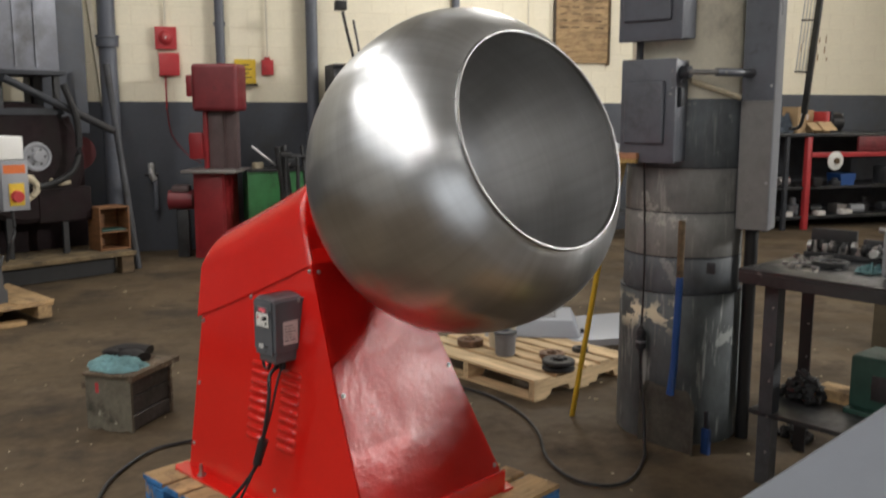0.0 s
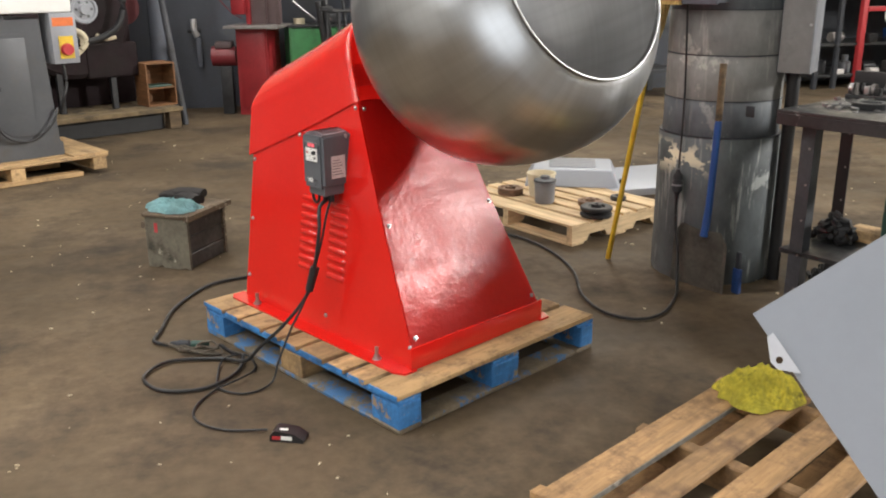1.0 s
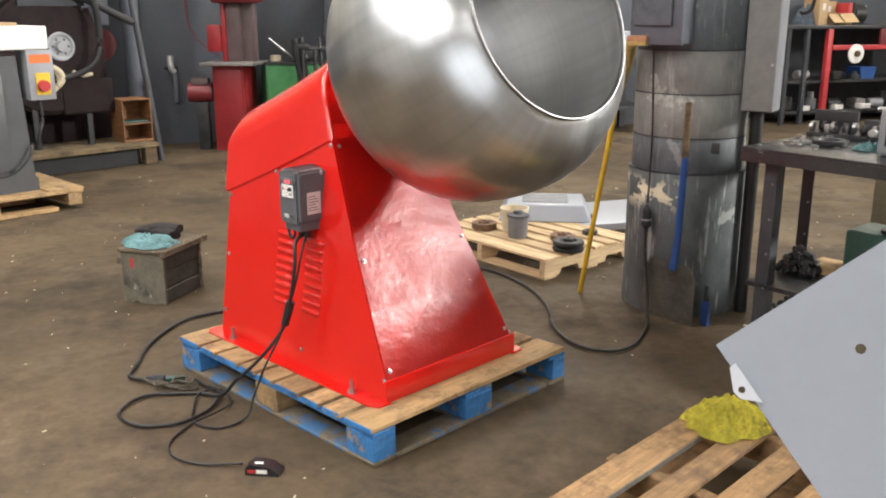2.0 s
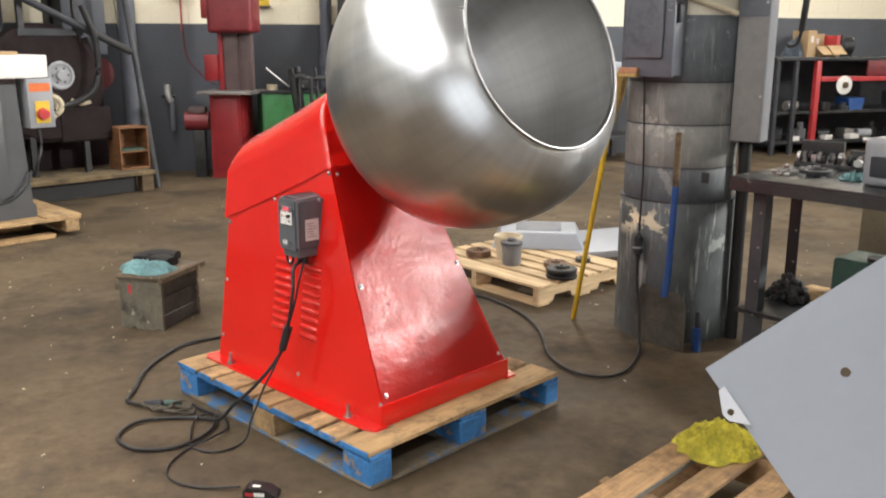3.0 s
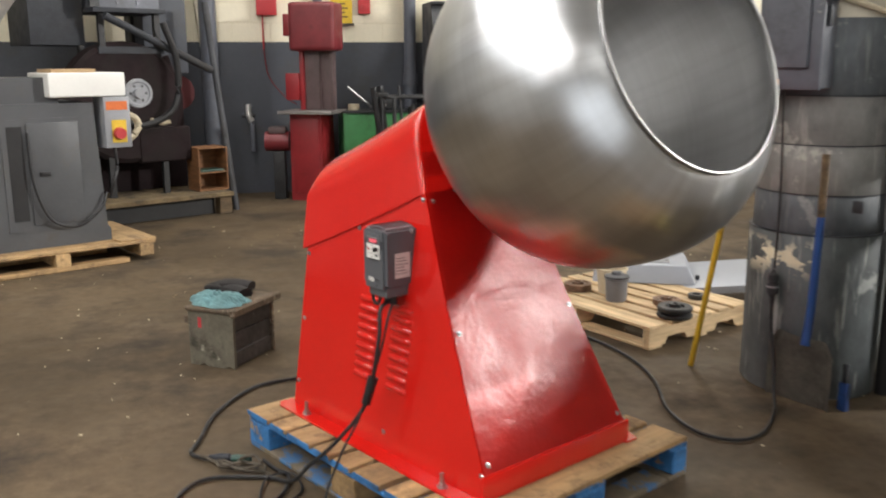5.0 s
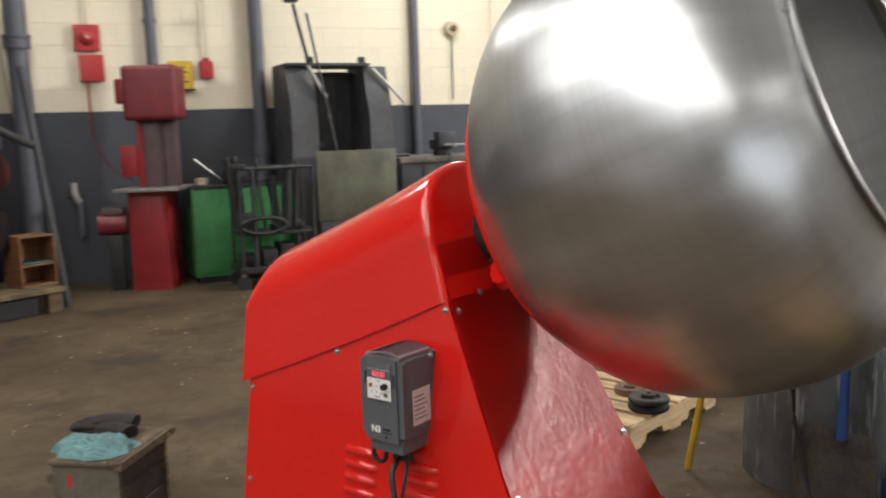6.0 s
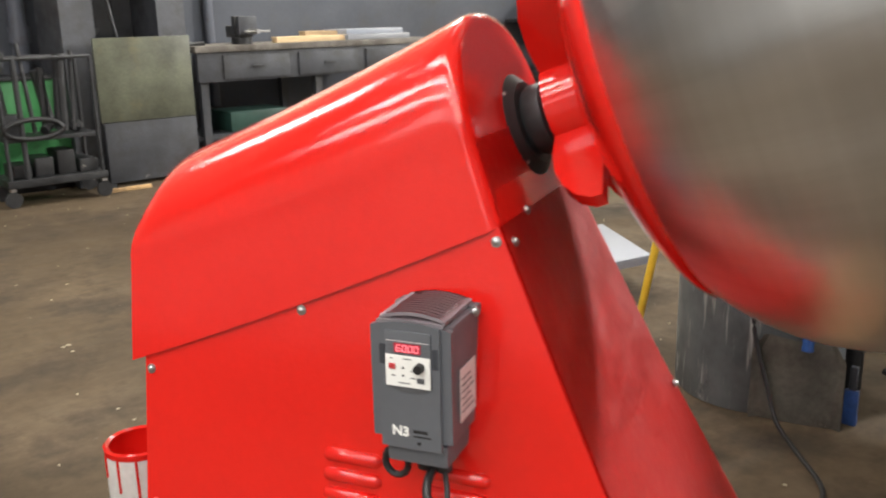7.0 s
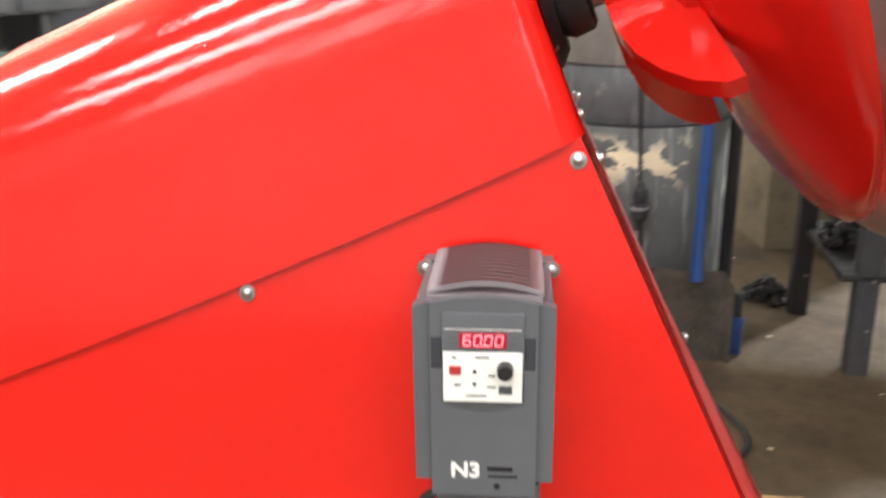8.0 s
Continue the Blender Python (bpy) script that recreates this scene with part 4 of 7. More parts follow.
def rag(name, label, category, lumps, size, height, material, seed, m, folds_n=140, wide=1.0, deep=1.0, ridge=0.0):
    """A crumpled cloth: a sheet heaped in lumps and pinched into many curved folds."""
    rnd = random.Random(seed)
    n = 96
    off = Vector((rnd.uniform(0, 50), rnd.uniform(0, 50), rnd.uniform(0, 50)))
    folds = []
    for k in range(folds_n):
        a = rnd.uniform(0, math.tau)
        folds.append((rnd.uniform(-0.8, 0.8) * size[0], rnd.uniform(-0.8, 0.8) * size[1], math.cos(a), math.sin(a), rnd.uniform(0.03, 0.09),
                      rnd.uniform(0.0035, 0.0065) * wide, rnd.uniform(0.05, 0.10) * height * deep, rnd.uniform(-9, 9)))
    bm = bmesh.new()
    grid = []
    for i in range(n + 1):
        row = []
        for j in range(n + 1):
            u, v = i / n * 2 - 1, j / n * 2 - 1
            rr, a, s = math.hypot(u, v), math.atan2(v, u), max(abs(u), abs(v))
            edge = 1 + 0.30 * noise.noise(Vector((math.cos(a) * 2.2, math.sin(a) * 2.2, 0)) + off)
            k = (s / rr if rr > 1e-6 else 1) * edge
            x, y = u * k * size[0], v * k * size[1]
            base = sum(h * math.exp(-((u * k - cu) ** 2 + (v * k - cv) ** 2) / w) for cu, cv, w, h in lumps)
            z, dx, dy = height * base, 0.0, 0.0
            for cx, cy, ca, sa, ln, wd, h, bend in folds:
                p, q = (x - cx) * ca + (y - cy) * sa, -(x - cx) * sa + (y - cy) * ca
                if abs(p) > 2 * ln:
                    continue
                q -= bend * p * p
                g = h * math.exp(-(p / ln) ** 2)
                z += g * math.exp(-abs(q / wd) ** 1.5)
                z -= 0.6 * g * math.exp(-((abs(q) - 2.1 * wd) / wd) ** 2)
            if ridge:
                q = Vector((x, y, 0))
                t = math.hypot(x + 0.05, y - 0.30) * 58 + 2.2 * noise.noise(q * 11 + off) + 0.25 * noise.noise(q * 40 + off)
                z += ridge * height * (abs(math.sin(math.pi * t)) ** 0.8 - 0.6) * (0.75 + 0.9 * noise.noise(q * 18 - off))
            fade = max(0.0, 1 - s ** 6) ** 0.6
            row.append(bm.verts.new((x, y, max(0.0, z) * fade + 0.004)))
        grid.append(row)
    for i in range(n):
        for j in range(n):
            bm.faces.new((grid[i][j], grid[i + 1][j], grid[i + 1][j + 1], grid[i][j + 1]))
    bmesh.ops.solidify(bm, geom=bm.faces[:], thickness=0.002)
    return tagged(part(name, bm, material, None, "", m, sharp=180), label, category)


TWO = ((-0.45, 0.0, 0.45, 0.8), (0.48, -0.1, 0.22, 0.95))
BUN = ((-0.5, 0.05, 0.45, 0.75), (0.1, 0.1, 0.4, 0.2), (0.55, -0.1, 0.4, 0.6))
FLAT = ((-0.4, 0.1, 0.7, 0.35), (0.4, -0.1, 0.6, 0.3))
rag("rag", "crumpled yellow-green cleaning rag lying on the pallet", "rag", BUN, (0.132, 0.105), 0.10, M_RAG, 5, pose(0.815, -0.800, 0.141, 0, 0, -40), 40, 1.3, 0.8, 0.20)

# grey sheet-metal housing standing tilted on its corner on the pallet
C = Vector((0.28, -1.01, 0.63))
NRM = Vector((-0.84, -0.42, 0.35)).normalized()
UPE = Vector((0.545, -0.60, 0.585)).normalized()
DNE = Vector((0.05, -0.69, -0.72))
DNE = (DNE - UPE * DNE.dot(UPE)).normalized()
housing = thing("machine_cover", "light grey sheet metal cover leaning on the pallet", "cover")
PM = Matrix((UPE, DNE, UPE.cross(DNE))).transposed().to_4x4()
PM.translation = C
SG = -1 if UPE.cross(DNE).dot(NRM) > 0 else 1  # the side that the edges fold to


def plate(outer, holes, thick):
    """A flat plate with round holes cut through; outer in order, holes as (x, y, radius)."""
    bm = bmesh.new()
    es = []
    for loop in [outer] + [[(x + r * math.cos(k * math.tau / 20), y + r * math.sin(k * math.tau / 20)) for k in range(20)] for x, y, r in holes]:
        vs = [bm.verts.new((*p, 0)) for p in loop]
        es += [bm.edges.new((vs[k], vs[(k + 1) % len(vs)])) for k in range(len(vs))]
    bmesh.ops.triangle_fill(bm, edges=es, use_beauty=True)
    bmesh.ops.solidify(bm, geom=bm.faces[:], thickness=thick)
    return bm


PL, PH = 1.15, 0.675
part("face", plate([(0, 0), (PL, 0), (PL, PH), (0, PH)], [(0.277, 0.186, 0.0125), (0.80, 0.186, 0.0125)], 0.003), M_PANEL, housing, "", PM, smooth=False)
zz = sorted((SG * 0.003, SG * 0.045))
part("folded_edge", boxes((0, PL, 0, 0.0025, *zz), (0, 0.0025, 0, PH, *zz), (0, PL, PH - 0.0025, PH, *zz), (PL - 0.0025, PL, 0, PH, *zz)), M_PANEL, housing, "", PM)
part("ear", plate([(0.014, 0.062), (-0.004, 0.064), (-0.030, 0.118), (-0.026, 0.140), (0.014, 0.176)], [(-0.010, 0.124, 0.0085)], 0.005), M_WHITEGREY, housing, "pale grey ear with a hole", PM @ pose(0, 0, -SG * 0.0085))

# ---- cables ----


def cable(name, label, pts, r, m=8):
    return tagged(part(name, tubes(pts, r, 10, m), M_BLACK, None, ""), label, "cable")


part("cable", tubes([(0.19, 0.585, 0.655), (0.145, 0.580, 0.63), (0.118, 0.552, 0.56), (0.10, 0.560, 0.44), (0.085, 0.60, 0.31), (0.02, 0.665, 0.19), (-0.045, 0.735, 0.10), (-0.075, 0.80, 0.03),
                     (-0.11, 0.92, 0.011), (-0.265, 1.038, 0.011), (-0.40, 0.975, 0.011), (-0.405, 0.83, 0.011), (-0.289, 0.737, 0.011), (-0.14, 0.767, 0.011), (-0.05, 0.86, 0.02), (-0.05, 0.95, 0.012), (-0.045, 1.04, 0.011)], 0.0068, 10, 8), M_BLACK, machine, "black power cable")
part("cable", tubes([(0.19, 0.570, 0.655), (0.155, 0.553, 0.61), (0.128, 0.560, 0.50), (0.105, 0.575, 0.41), (0.092, 0.590, 0.35), (0.06, 0.600, 0.27), (0.01, 0.615, 0.18), (-0.05, 0.610, 0.08), (-0.095, 0.597, 0.014), (-0.20, 0.60, 0.008),
                     (-0.245, 0.70, 0.008), (-0.198, 0.797, 0.008), (-0.11, 0.90, 0.016), (-0.03, 0.87, 0.018), (-0.06, 0.76, 0.008), (-0.16, 0.70, 0.02), (-0.265, 0.70, 0.008), (-0.38, 0.632, 0.007), (-0.424, 0.534, 0.007), (-0.386, 0.418, 0.007), (-0.292, 0.318, 0.012)], 0.0042, 10, 8), M_BLACK, machine, "thin black pedal cable")
bm = bmesh.new()
cyl(bm, (0.106, 0.573, 0.415), (0.088, 0.592, 0.325), 0.017, 0.015, 12)
part("cable_joint", bm, M_BLACK, machine, "black plug joint")
cable("extension_cable", "black extension cable lying on the floor behind the pallet",
      [(0.62, 1.66, 0.011), (0.484, 1.69, 0.011), (0.287, 1.713, 0.011), (0.027, 1.551, 0.011), (-0.142, 1.351, 0.011), (-0.214, 1.27, 0.011), (-0.20, 1.20, 0.011), (-0.17, 1.165, 0.012)], 0.0075)
plug = thing("cable_plug", "dark grey and green plug on the floor cables", "plug", pose(-0.16, 1.155, 0.016, 0, 0, -48) @ Matrix.Scale(0.78, 4))
bm = bmesh.new()
spin(bm, [(0.004, -0.05), (0.012, -0.045), (0.016, -0.01), (0.021, 0.0), (0.021, 0.05), (0.015, 0.055), (0.015, 0.06)], pose(0, 0, 0, 0, 90, 0), 16)
part("body", bm, M_GREYD, plug)
bm = bmesh.new()
spin(bm, [(0.0, 0.062), (0.019, 0.064), (0.019, 0.12), (0.012, 0.15), (0.006, 0.155)], pose(0, 0, 0, 0, 90, 0), 16)
part("socket", bm, M_DKGREEN, plug)
rnd = random.Random(62)
tangle = thing("cord_tangle", "dusty tangle of thin brown cord beside the plug", "cord")
for k in range(3):
    pts = [(-0.205 + 0.062 * u + rnd.uniform(-0.025, 0.025), 1.15 - 0.10 * u + 0.045 * math.sin(2.3 * u + k * 2) + rnd.uniform(-0.02, 0.02), 0.006 + 0.009 * k + rnd.uniform(0, 0.012)) for u in (0, 0.5, 1.0, 1.5, 2.0, 1.7, 1.1, 0.6, 0.2)]
    part("strand", tubes(pts, 0.0035 + 0.0008 * k, 6, 6), M_CORD, tangle)
cable("floor_cable", "black power cord looping over the floor from the column",
      [(1.925, 0.222, 0.42), (1.918, 0.212, 0.30), (1.885, 0.17, 0.16), (1.83, 0.13, 0.05), (1.74, 0.075, 0.011), (1.511, -0.005, 0.011), (1.375, 0.030, 0.011), (1.338, 0.174, 0.011), (1.441, 0.378, 0.011),
       (1.68, 0.62, 0.011), (1.86, 0.92, 0.011), (1.93, 1.28, 0.011), (1.75, 1.60, 0.011), (1.35, 1.72, 0.011), (0.95, 1.62, 0.011), (0.62, 1.66, 0.011)], 0.0070)

pedal = thing("foot_pedal", "small black foot pedal switch with a red mark", "pedal", pose(-0.262, 0.240, 0, 0, 0, -52) @ Matrix.Scale(0.84, 4))
bm = bmesh.new()
prism(bm, [(-0.066, 0.0), (0.066, 0.0), (0.069, 0.010), (0.03, 0.036), (-0.045, 0.045), (-0.064, 0.026)], -0.034, 0.034, "y")
bevel(bm, 0.0165, 4)
part("body", bm, M_BLACK, pedal)
part("red_mark", boxes((-0.055, -0.022, -0.0355, -0.0342, 0.010, 0.024)), M_SIGNRED, pedal)
part("label", boxes((-0.020, 0.022, -0.0355, -0.0342, 0.010, 0.026)), M_WHITE, pedal)
part("label", boxes((-0.030, 0.002, -0.018, -0.004, 0.0425, 0.0438)), M_WHITE, pedal)

# ---- old wooden box with cloths ----
tb = thing("storage_box", "battered old grey-brown wooden box with slatted sides", "box", pose(0.345, 1.995, 0, 0, 0, 27))
W_, D_, H_ = 0.34, 0.25, 0.285
bm = bmesh.new()
prism(bm, [(0, 0.0), (0.03, 0.012), (0.06, 0.0), (0.15, 0.0), (0.17, 0.014), (0.20, 0.0), (D_, 0.0), (D_, H_ - 0.02), (0, H_ - 0.02)], 0.0, 0.018, "x")
bevel(bm, 0.003, 1)
part("end_board", bm, M_OLDPALE, tb, "pale mottled end board")
part("paint_mark", boxes((-0.0018, -0.0005, 0.175, 0.195, 0.185, 0.235), bev=0.0004, seg=1), M_SIGNRED, tb, "small red paint mark")
part("handle_block", boxes((-0.004, 0.03, D_, D_ + 0.022, 0.20, 0.235), bev=0.004), M_OLDBOX, tb)
bm = bmesh.new()
prism(bm, [(0, 0.0), (0.10, 0.0), (0.12, 0.02), (D_, 0.0), (D_, H_ - 0.02), (0, H_ - 0.02)], W_ - 0.018, W_, "x")
bevel(bm, 0.003, 1)
part("end_board", bm, M_OLDBOX, tb)
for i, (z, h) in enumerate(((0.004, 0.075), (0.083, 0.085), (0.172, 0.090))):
    part("side_slat", boxes((0.018, W_ - 0.018, 0.008 + 0.003 * (i % 2), 0.026, z, z + h), bev=0.004, seg=1), M_DKBOARD, tb, "dark scuffed slat")
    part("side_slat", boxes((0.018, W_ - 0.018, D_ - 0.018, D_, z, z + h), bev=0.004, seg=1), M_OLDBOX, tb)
part("lid", boxes((-0.012, W_ + 0.02, 0.012, D_ + 0.01, H_ - 0.02, H_), bev=0.005, seg=1), M_OLDBOX, tb, "paint-stained top board")
for y0 in (-0.024, -0.004):
    part("rail", boxes((-0.016, W_ + 0.035, y0, y0 + 0.014, H_ - 0.030, H_ + 0.004), bev=0.004, seg=1), M_OLDBOX, tb)
rag("cloth", "folded pale teal cloth lying on the old box", "cloth", FLAT, (0.15, 0.105), 0.06, M_TEAL, 11, tb.matrix_basis @ pose(0.10, 0.14, H_ + 0.001, 0, 0, 85), 14, 2.2, 1.2, 1.1)
glove = thing("gloves", "pair of dark work gloves on the old box", "glove", tb.matrix_basis @ pose(0.245, 0.15, H_, 0, 0, 70))
for k, (x, y, a) in enumerate(((0, 0, 0), (0.03, -0.03, 25))):
    bm = bmesh.new()
    for q in range(4):
        tube(bm, [(0.05, -0.03 + q * 0.02, 0.016), (0.09, -0.034 + q * 0.023, 0.022), (0.125 - 0.008 * abs(q - 1.5), -0.038 + q * 0.026, 0.014)], 0.0105, 8, 3)
    tube(bm, [(-0.06, 0, 0.018), (0.0, 0.0, 0.024), (0.055, 0.0, 0.018)], 0.034, 10, 3)
    for v in bm.verts:
        v.co.z = max(0.001, v.co.z * 0.75) + 0.012 * k
    part("glove", bm, M_GLOVE, glove, "", pose(x, y, 0, 0, 0, a) @ Matrix.Scale(1.3, 4))

# paint can behind the machine
can = thing("paint_can", "red-rimmed paint can with a white label, open", "can", pose(0.695, 1.615, 0))
bm = bmesh.new()
spin(bm, [(0.0, 0.0), (0.083, 0.0), (0.085, 0.004), (0.085, 0.268), (0.0835, 0.27), (0.0835, 0.262), (0.078, 0.01), (0.0, 0.01)], None, 36)
part("body", bm, M_LABEL, can, "white label with red drips")
bm = bmesh.new()
spin(bm, [(0.0852, 0.256), (0.0875, 0.258), (0.0875, 0.272), (0.082, 0.276), (0.074, 0.272), (0.074, 0.267), (0.079, 0.264), (0.079, 0.18), (0.0, 0.18)], None, 36)
part("rim", bm, M_RED, can, "red painted rim")
for k in range(4):
    a = radians(150 + 32 * k)
    x, y = 0.0853 * math.cos(a), 0.0853 * math.sin(a)
    part("paint_drip", cyls(((x, y, 0.26), (x, y, 0.20 - 0.03 * (k % 3)), 0.0035), seg=8), M_RED, can)
# ---- column with its boxes ----
COL = Vector((2.247, 0.208, 0))
CR = 0.268
column = thing("column", "round painted concrete column, grey with worn pale patches", "column", Matrix.Translation(COL), kind="structure")


def ring_part(name, z0, z1, r, material, label=""):
    bm = bmesh.new()
    spin(bm, [(r - 0.012, z0), (r - 0.002, z0), (r, z0 + 0.003), (r, z1 - 0.003), (r - 0.002, z1), (r - 0.012, z1)], None, 64)
    return part(name, bm, material, column, label)


part("core", cyls(((0, 0, 0), (0, 0, CEIL), CR - 0.008), seg=48), M_CREAMCOL, column, "cream painted upper shaft")
ring_part("jacket", 0.0, 0.697, CR + 0.014, M_COLLOW, "grey scuffed jacket with paint drips and cream splashes")
ring_part("jacket", 0.700, 0.862, CR, M_COL)
ring_part("jacket", 0.865, 1.064, CR, M_JACKET, "pale worn jacket")
ring_part("jacket", 1.067, 1.262, CR, M_JACKET, "pale worn jacket")
ring_part("jacket", 1.265, 1.565, CR - 0.002, M_COL, "grey painted band")
for z in (0.6985, 0.8635, 1.0655, 1.2635):
    part("strap", cyls(((0, 0, z - 0.002), (0, 0, z + 0.002), CR + 0.003 + (0.013 if z < 0.7 else 0)), seg=64), M_GREYD, column)
part("base_stub", boxes((-0.24, -0.23, -0.29, -0.25, 0.81, 0.86), bev=0.004), M_GREYD, column)


def switch_box(name, label, x0, x1, y0, y1, z0, z1):
    t = thing(name, label, "electric box", pose(0, 0, 0))
    part("body", boxes((x0 + 0.02, x1, y0, y1, z0, z1), bev=0.006), M_BOXGREY, t)
    door = part("door", boxes((x0, x0 + 0.02, y0 - 0.006, y1 + 0.006, z0 - 0.006, z1 + 0.006), bev=0.006), M_BOXGREY, t)
    iy0, iy1, iz0, iz1 = y0 + 0.042, y1 - 0.02, z0 + 0.077, z1 - 0.087
    bm = boxes((x0 - 0.016, x0 + 0.002, iy0, iy1, iz0, iz1), bev=0.011, seg=3)
    part("raised_panel", bm, M_BOXGREY, door)
    part("latch", boxes((x0 + 0.03, x0 + 0.06, y0 - 0.018, y0, (z0 + z1) / 2 + 0.02, (z0 + z1) / 2 + 0.10), bev=0.003), M_GREYD, t)
    part("lever", cyls(((x0 + 0.05, y0 - 0.012, (z0 + z1) / 2 + 0.12), (x0 + 0.05, y0 - 0.03, (z0 + z1) / 2 + 0.20), 0.008), seg=10), M_GREYD, t)
    return t


switch_box("switch_box", "grey steel electric switch box on the column", 1.89, 2.01, 0.082, 0.338, 1.294, 1.728)
switch_box("switch_box", "grey steel electric switch box, mounted high on the column", 1.88, 2.01, 0.056, 0.352, 1.815, 2.33)
tag_ = thing("hand_brush", "small faded orange wooden brush stuck under the switch box", "brush", pose(1.885, 0.292, 1.315, 0, 0, 0))
part("back", boxes((-0.02, 0.02, -0.05, 0.05, -0.012, 0.014), bev=0.004), M_BRUSHWOOD, tag_)
part("bristles", boxes((-0.016, 0.016, -0.045, 0.045, -0.03, -0.012), bev=0.002), M_STRAW, tag_)

wireway = thing("wireway", "tall grey sheet metal cable duct beside the column", "duct", pose(2.215, -0.064, 0, 0, 0, -78))
part("duct", boxes((0, 0.142, 0.0, 0.15, 0.988, CEIL), bev=0.004), M_DUCT, wireway)
part("cover", boxes((0.005, 0.137, -0.004, 0.0, 0.992, 1.555), bev=0.001, seg=1), M_DUCTPALE, wireway, "faded grey lower cover")
part("cover", boxes((0.005, 0.137, -0.004, 0.0, 1.56, 3.4), bev=0.001, seg=1), M_BOXGREY, wireway, "darker blue-grey upper cover")
for z in (1.20, 1.62, 2.1):
    part("screw", cyls(((0.126, -0.007, z), (0.126, -0.004, z), 0.006), seg=10), M_CHROME, wireway)
part("drop_pipe", cyls(((0.06, 0.075, 0.0), (0.06, 0.075, 0.989), 0.03), seg=16), M_BLACK, wireway)
cond = thing("conduit", "grey steel conduit between switch box and duct", "pipe")
part("pipe", tubes([(1.95, 0.09, 1.675), (1.955, 0.02, 1.675), (2.05, -0.06, 1.675), (2.19, -0.10, 1.675), (2.30, -0.12, 1.675)], 0.0115, 12, 6), M_DUCTPALE, cond)
part("sleeve", tubes([(2.02, -0.04, 1.675), (2.10, -0.075, 1.675), (2.19, -0.10, 1.675), (2.26, -0.112, 1.675)], 0.017, 12, 6), M_BOXGREY, cond)
part("strut", cyls(((1.99, 0.06, 1.64), (2.16, -0.085, 1.57), 0.012), seg=8), M_CREAMP, cond, "dirty cream strut")
part("coupling", cyls(((1.95, 0.082, 1.675), (1.952, 0.045, 1.675), 0.028), seg=16), M_GREYD, cond)
part("pipe", cyls(((1.95, 0.29, 1.725), (1.95, 0.29, 1.82), 0.016), seg=12), M_GREYD, cond)
part("pipe", cyls(((1.95, 0.13, 1.725), (1.95, 0.13, 1.735), 0.026), seg=12), M_GREYD, cond)
cordset = thing("hanging_cord", "black cord hanging down the column to a grey connector", "cable")
part("cord", tubes([(1.955, 0.255, 1.30), (1.960, 0.248, 1.1), (1.962, 0.240, 0.9), (1.950, 0.232, 0.7), (1.938, 0.228, 0.55)], 0.005, 10, 6), M_BLACK, cordset)
bm = bmesh.new()
CM = pose(1.932, 0.226, -0.075)
spin(bm, [(0.006, 0.62), (0.014, 0.605), (0.020, 0.60), (0.022, 0.575), (0.018, 0.572), (0.018, 0.56), (0.024, 0.558), (0.024, 0.52), (0.017, 0.512), (0.010, 0.50), (0.010, 0.48)], CM, 20)
part("connector", bm, M_GREYD, cordset, "grey plug connector")
bm = bmesh.new()
spin(bm, [(0.0245, 0.553), (0.0252, 0.552), (0.0252, 0.545), (0.0245, 0.544)], CM, 20)
part("ring", bm, M_GREYL, cordset)

# slanted folded rack hung beside the duct
rack = thing("hung_grille", "dark folded steel grille hanging from the ceiling", "grille", pose(2.93, -0.02, 1.40, 4.5, 0, 0))
part("rail", boxes((-0.012, 0.012, -0.045, -0.018, 0.10, 2.4), bev=0.002), M_IRON, rack, "dark angle rail")
part("hook_rail", tubes([(0, -0.031, 0.10), (0, -0.02, 0.04), (0, 0.02, 0.02), (0, 0.030, 0.03)], 0.009, 8, 4), M_IRON, rack)
for y in (-0.008, 0.008, 0.024, 0.040):
    part("wire", cyls(((0, y, 0.30), (0, y, 2.4), 0.0035), seg=6), M_ALU, rack)
for k in range(9):
    part("bar", boxes((-0.004, 0.004, -0.02, 0.045, 0.30 + k * 0.25, 0.308 + k * 0.25)), M_IRON, rack)
part("hanger", boxes((-0.01, 0.01, -0.045, 0.045, 2.4, 6.10), bev=0.002), M_IRON, rack)

# ---- shovel and broom leaning on the column ----
shovel = thing("shovel", "square-mouth shovel with a blue handle, leaning on the column", "shovel", pose(1.925, 0.078, 0.0, 0, 1.2, 0))
bm = bmesh.new()
n = 10
rows = []
for i in range(n + 1):
    z = 0.004 + 0.288 * i / n
    row = []
    for j in range(13):
        u = j / 12 * 2 - 1
        w = 0.138 * (1.0 if i < n - 2 else 1.0 - 0.12 * (i - n + 2))
        row.append(bm.verts.new((-0.045 * (1 - u * u) * (0.2 + 0.6 * i / n) + 0.01 + (0.02 * max(0, abs(u) - 0.85) / 0.15) * -1, u * w, z + 0.006 * u)))
    rows.append(row)
for a, b in zip(rows, rows[1:]):
    for k in range(12):
        bm.faces.new((a[k], a[k + 1], b[k + 1], b[k]))
bmesh.ops.solidify(bm, geom=bm.faces[:], thickness=0.003)
part("blade", bm, M_SHOVEL, shovel, "scratched steel blade")
part("socket", cyls(((-0.02, -0.024, 0.26), (-0.005, -0.026, 0.40), 0.019, 0.016), seg=14), M_BLUEP, shovel)
part("handle", cyls(((-0.005, -0.026, 0.36), (0.0, -0.030, 0.79), 0.016), seg=14), M_BLUEP, shovel, "blue handle")
part("handle", cyls(((0.0, -0.030, 0.79), (0.003, -0.026, 1.04), 0.0155), seg=14), M_DKWOOD, shovel, "bare dark wooden handle end")
dust = thing("dustpan", "small blue dustpan standing behind the shovel", "dustpan", pose(1.985, -0.088, 0, 0, 0, -15))
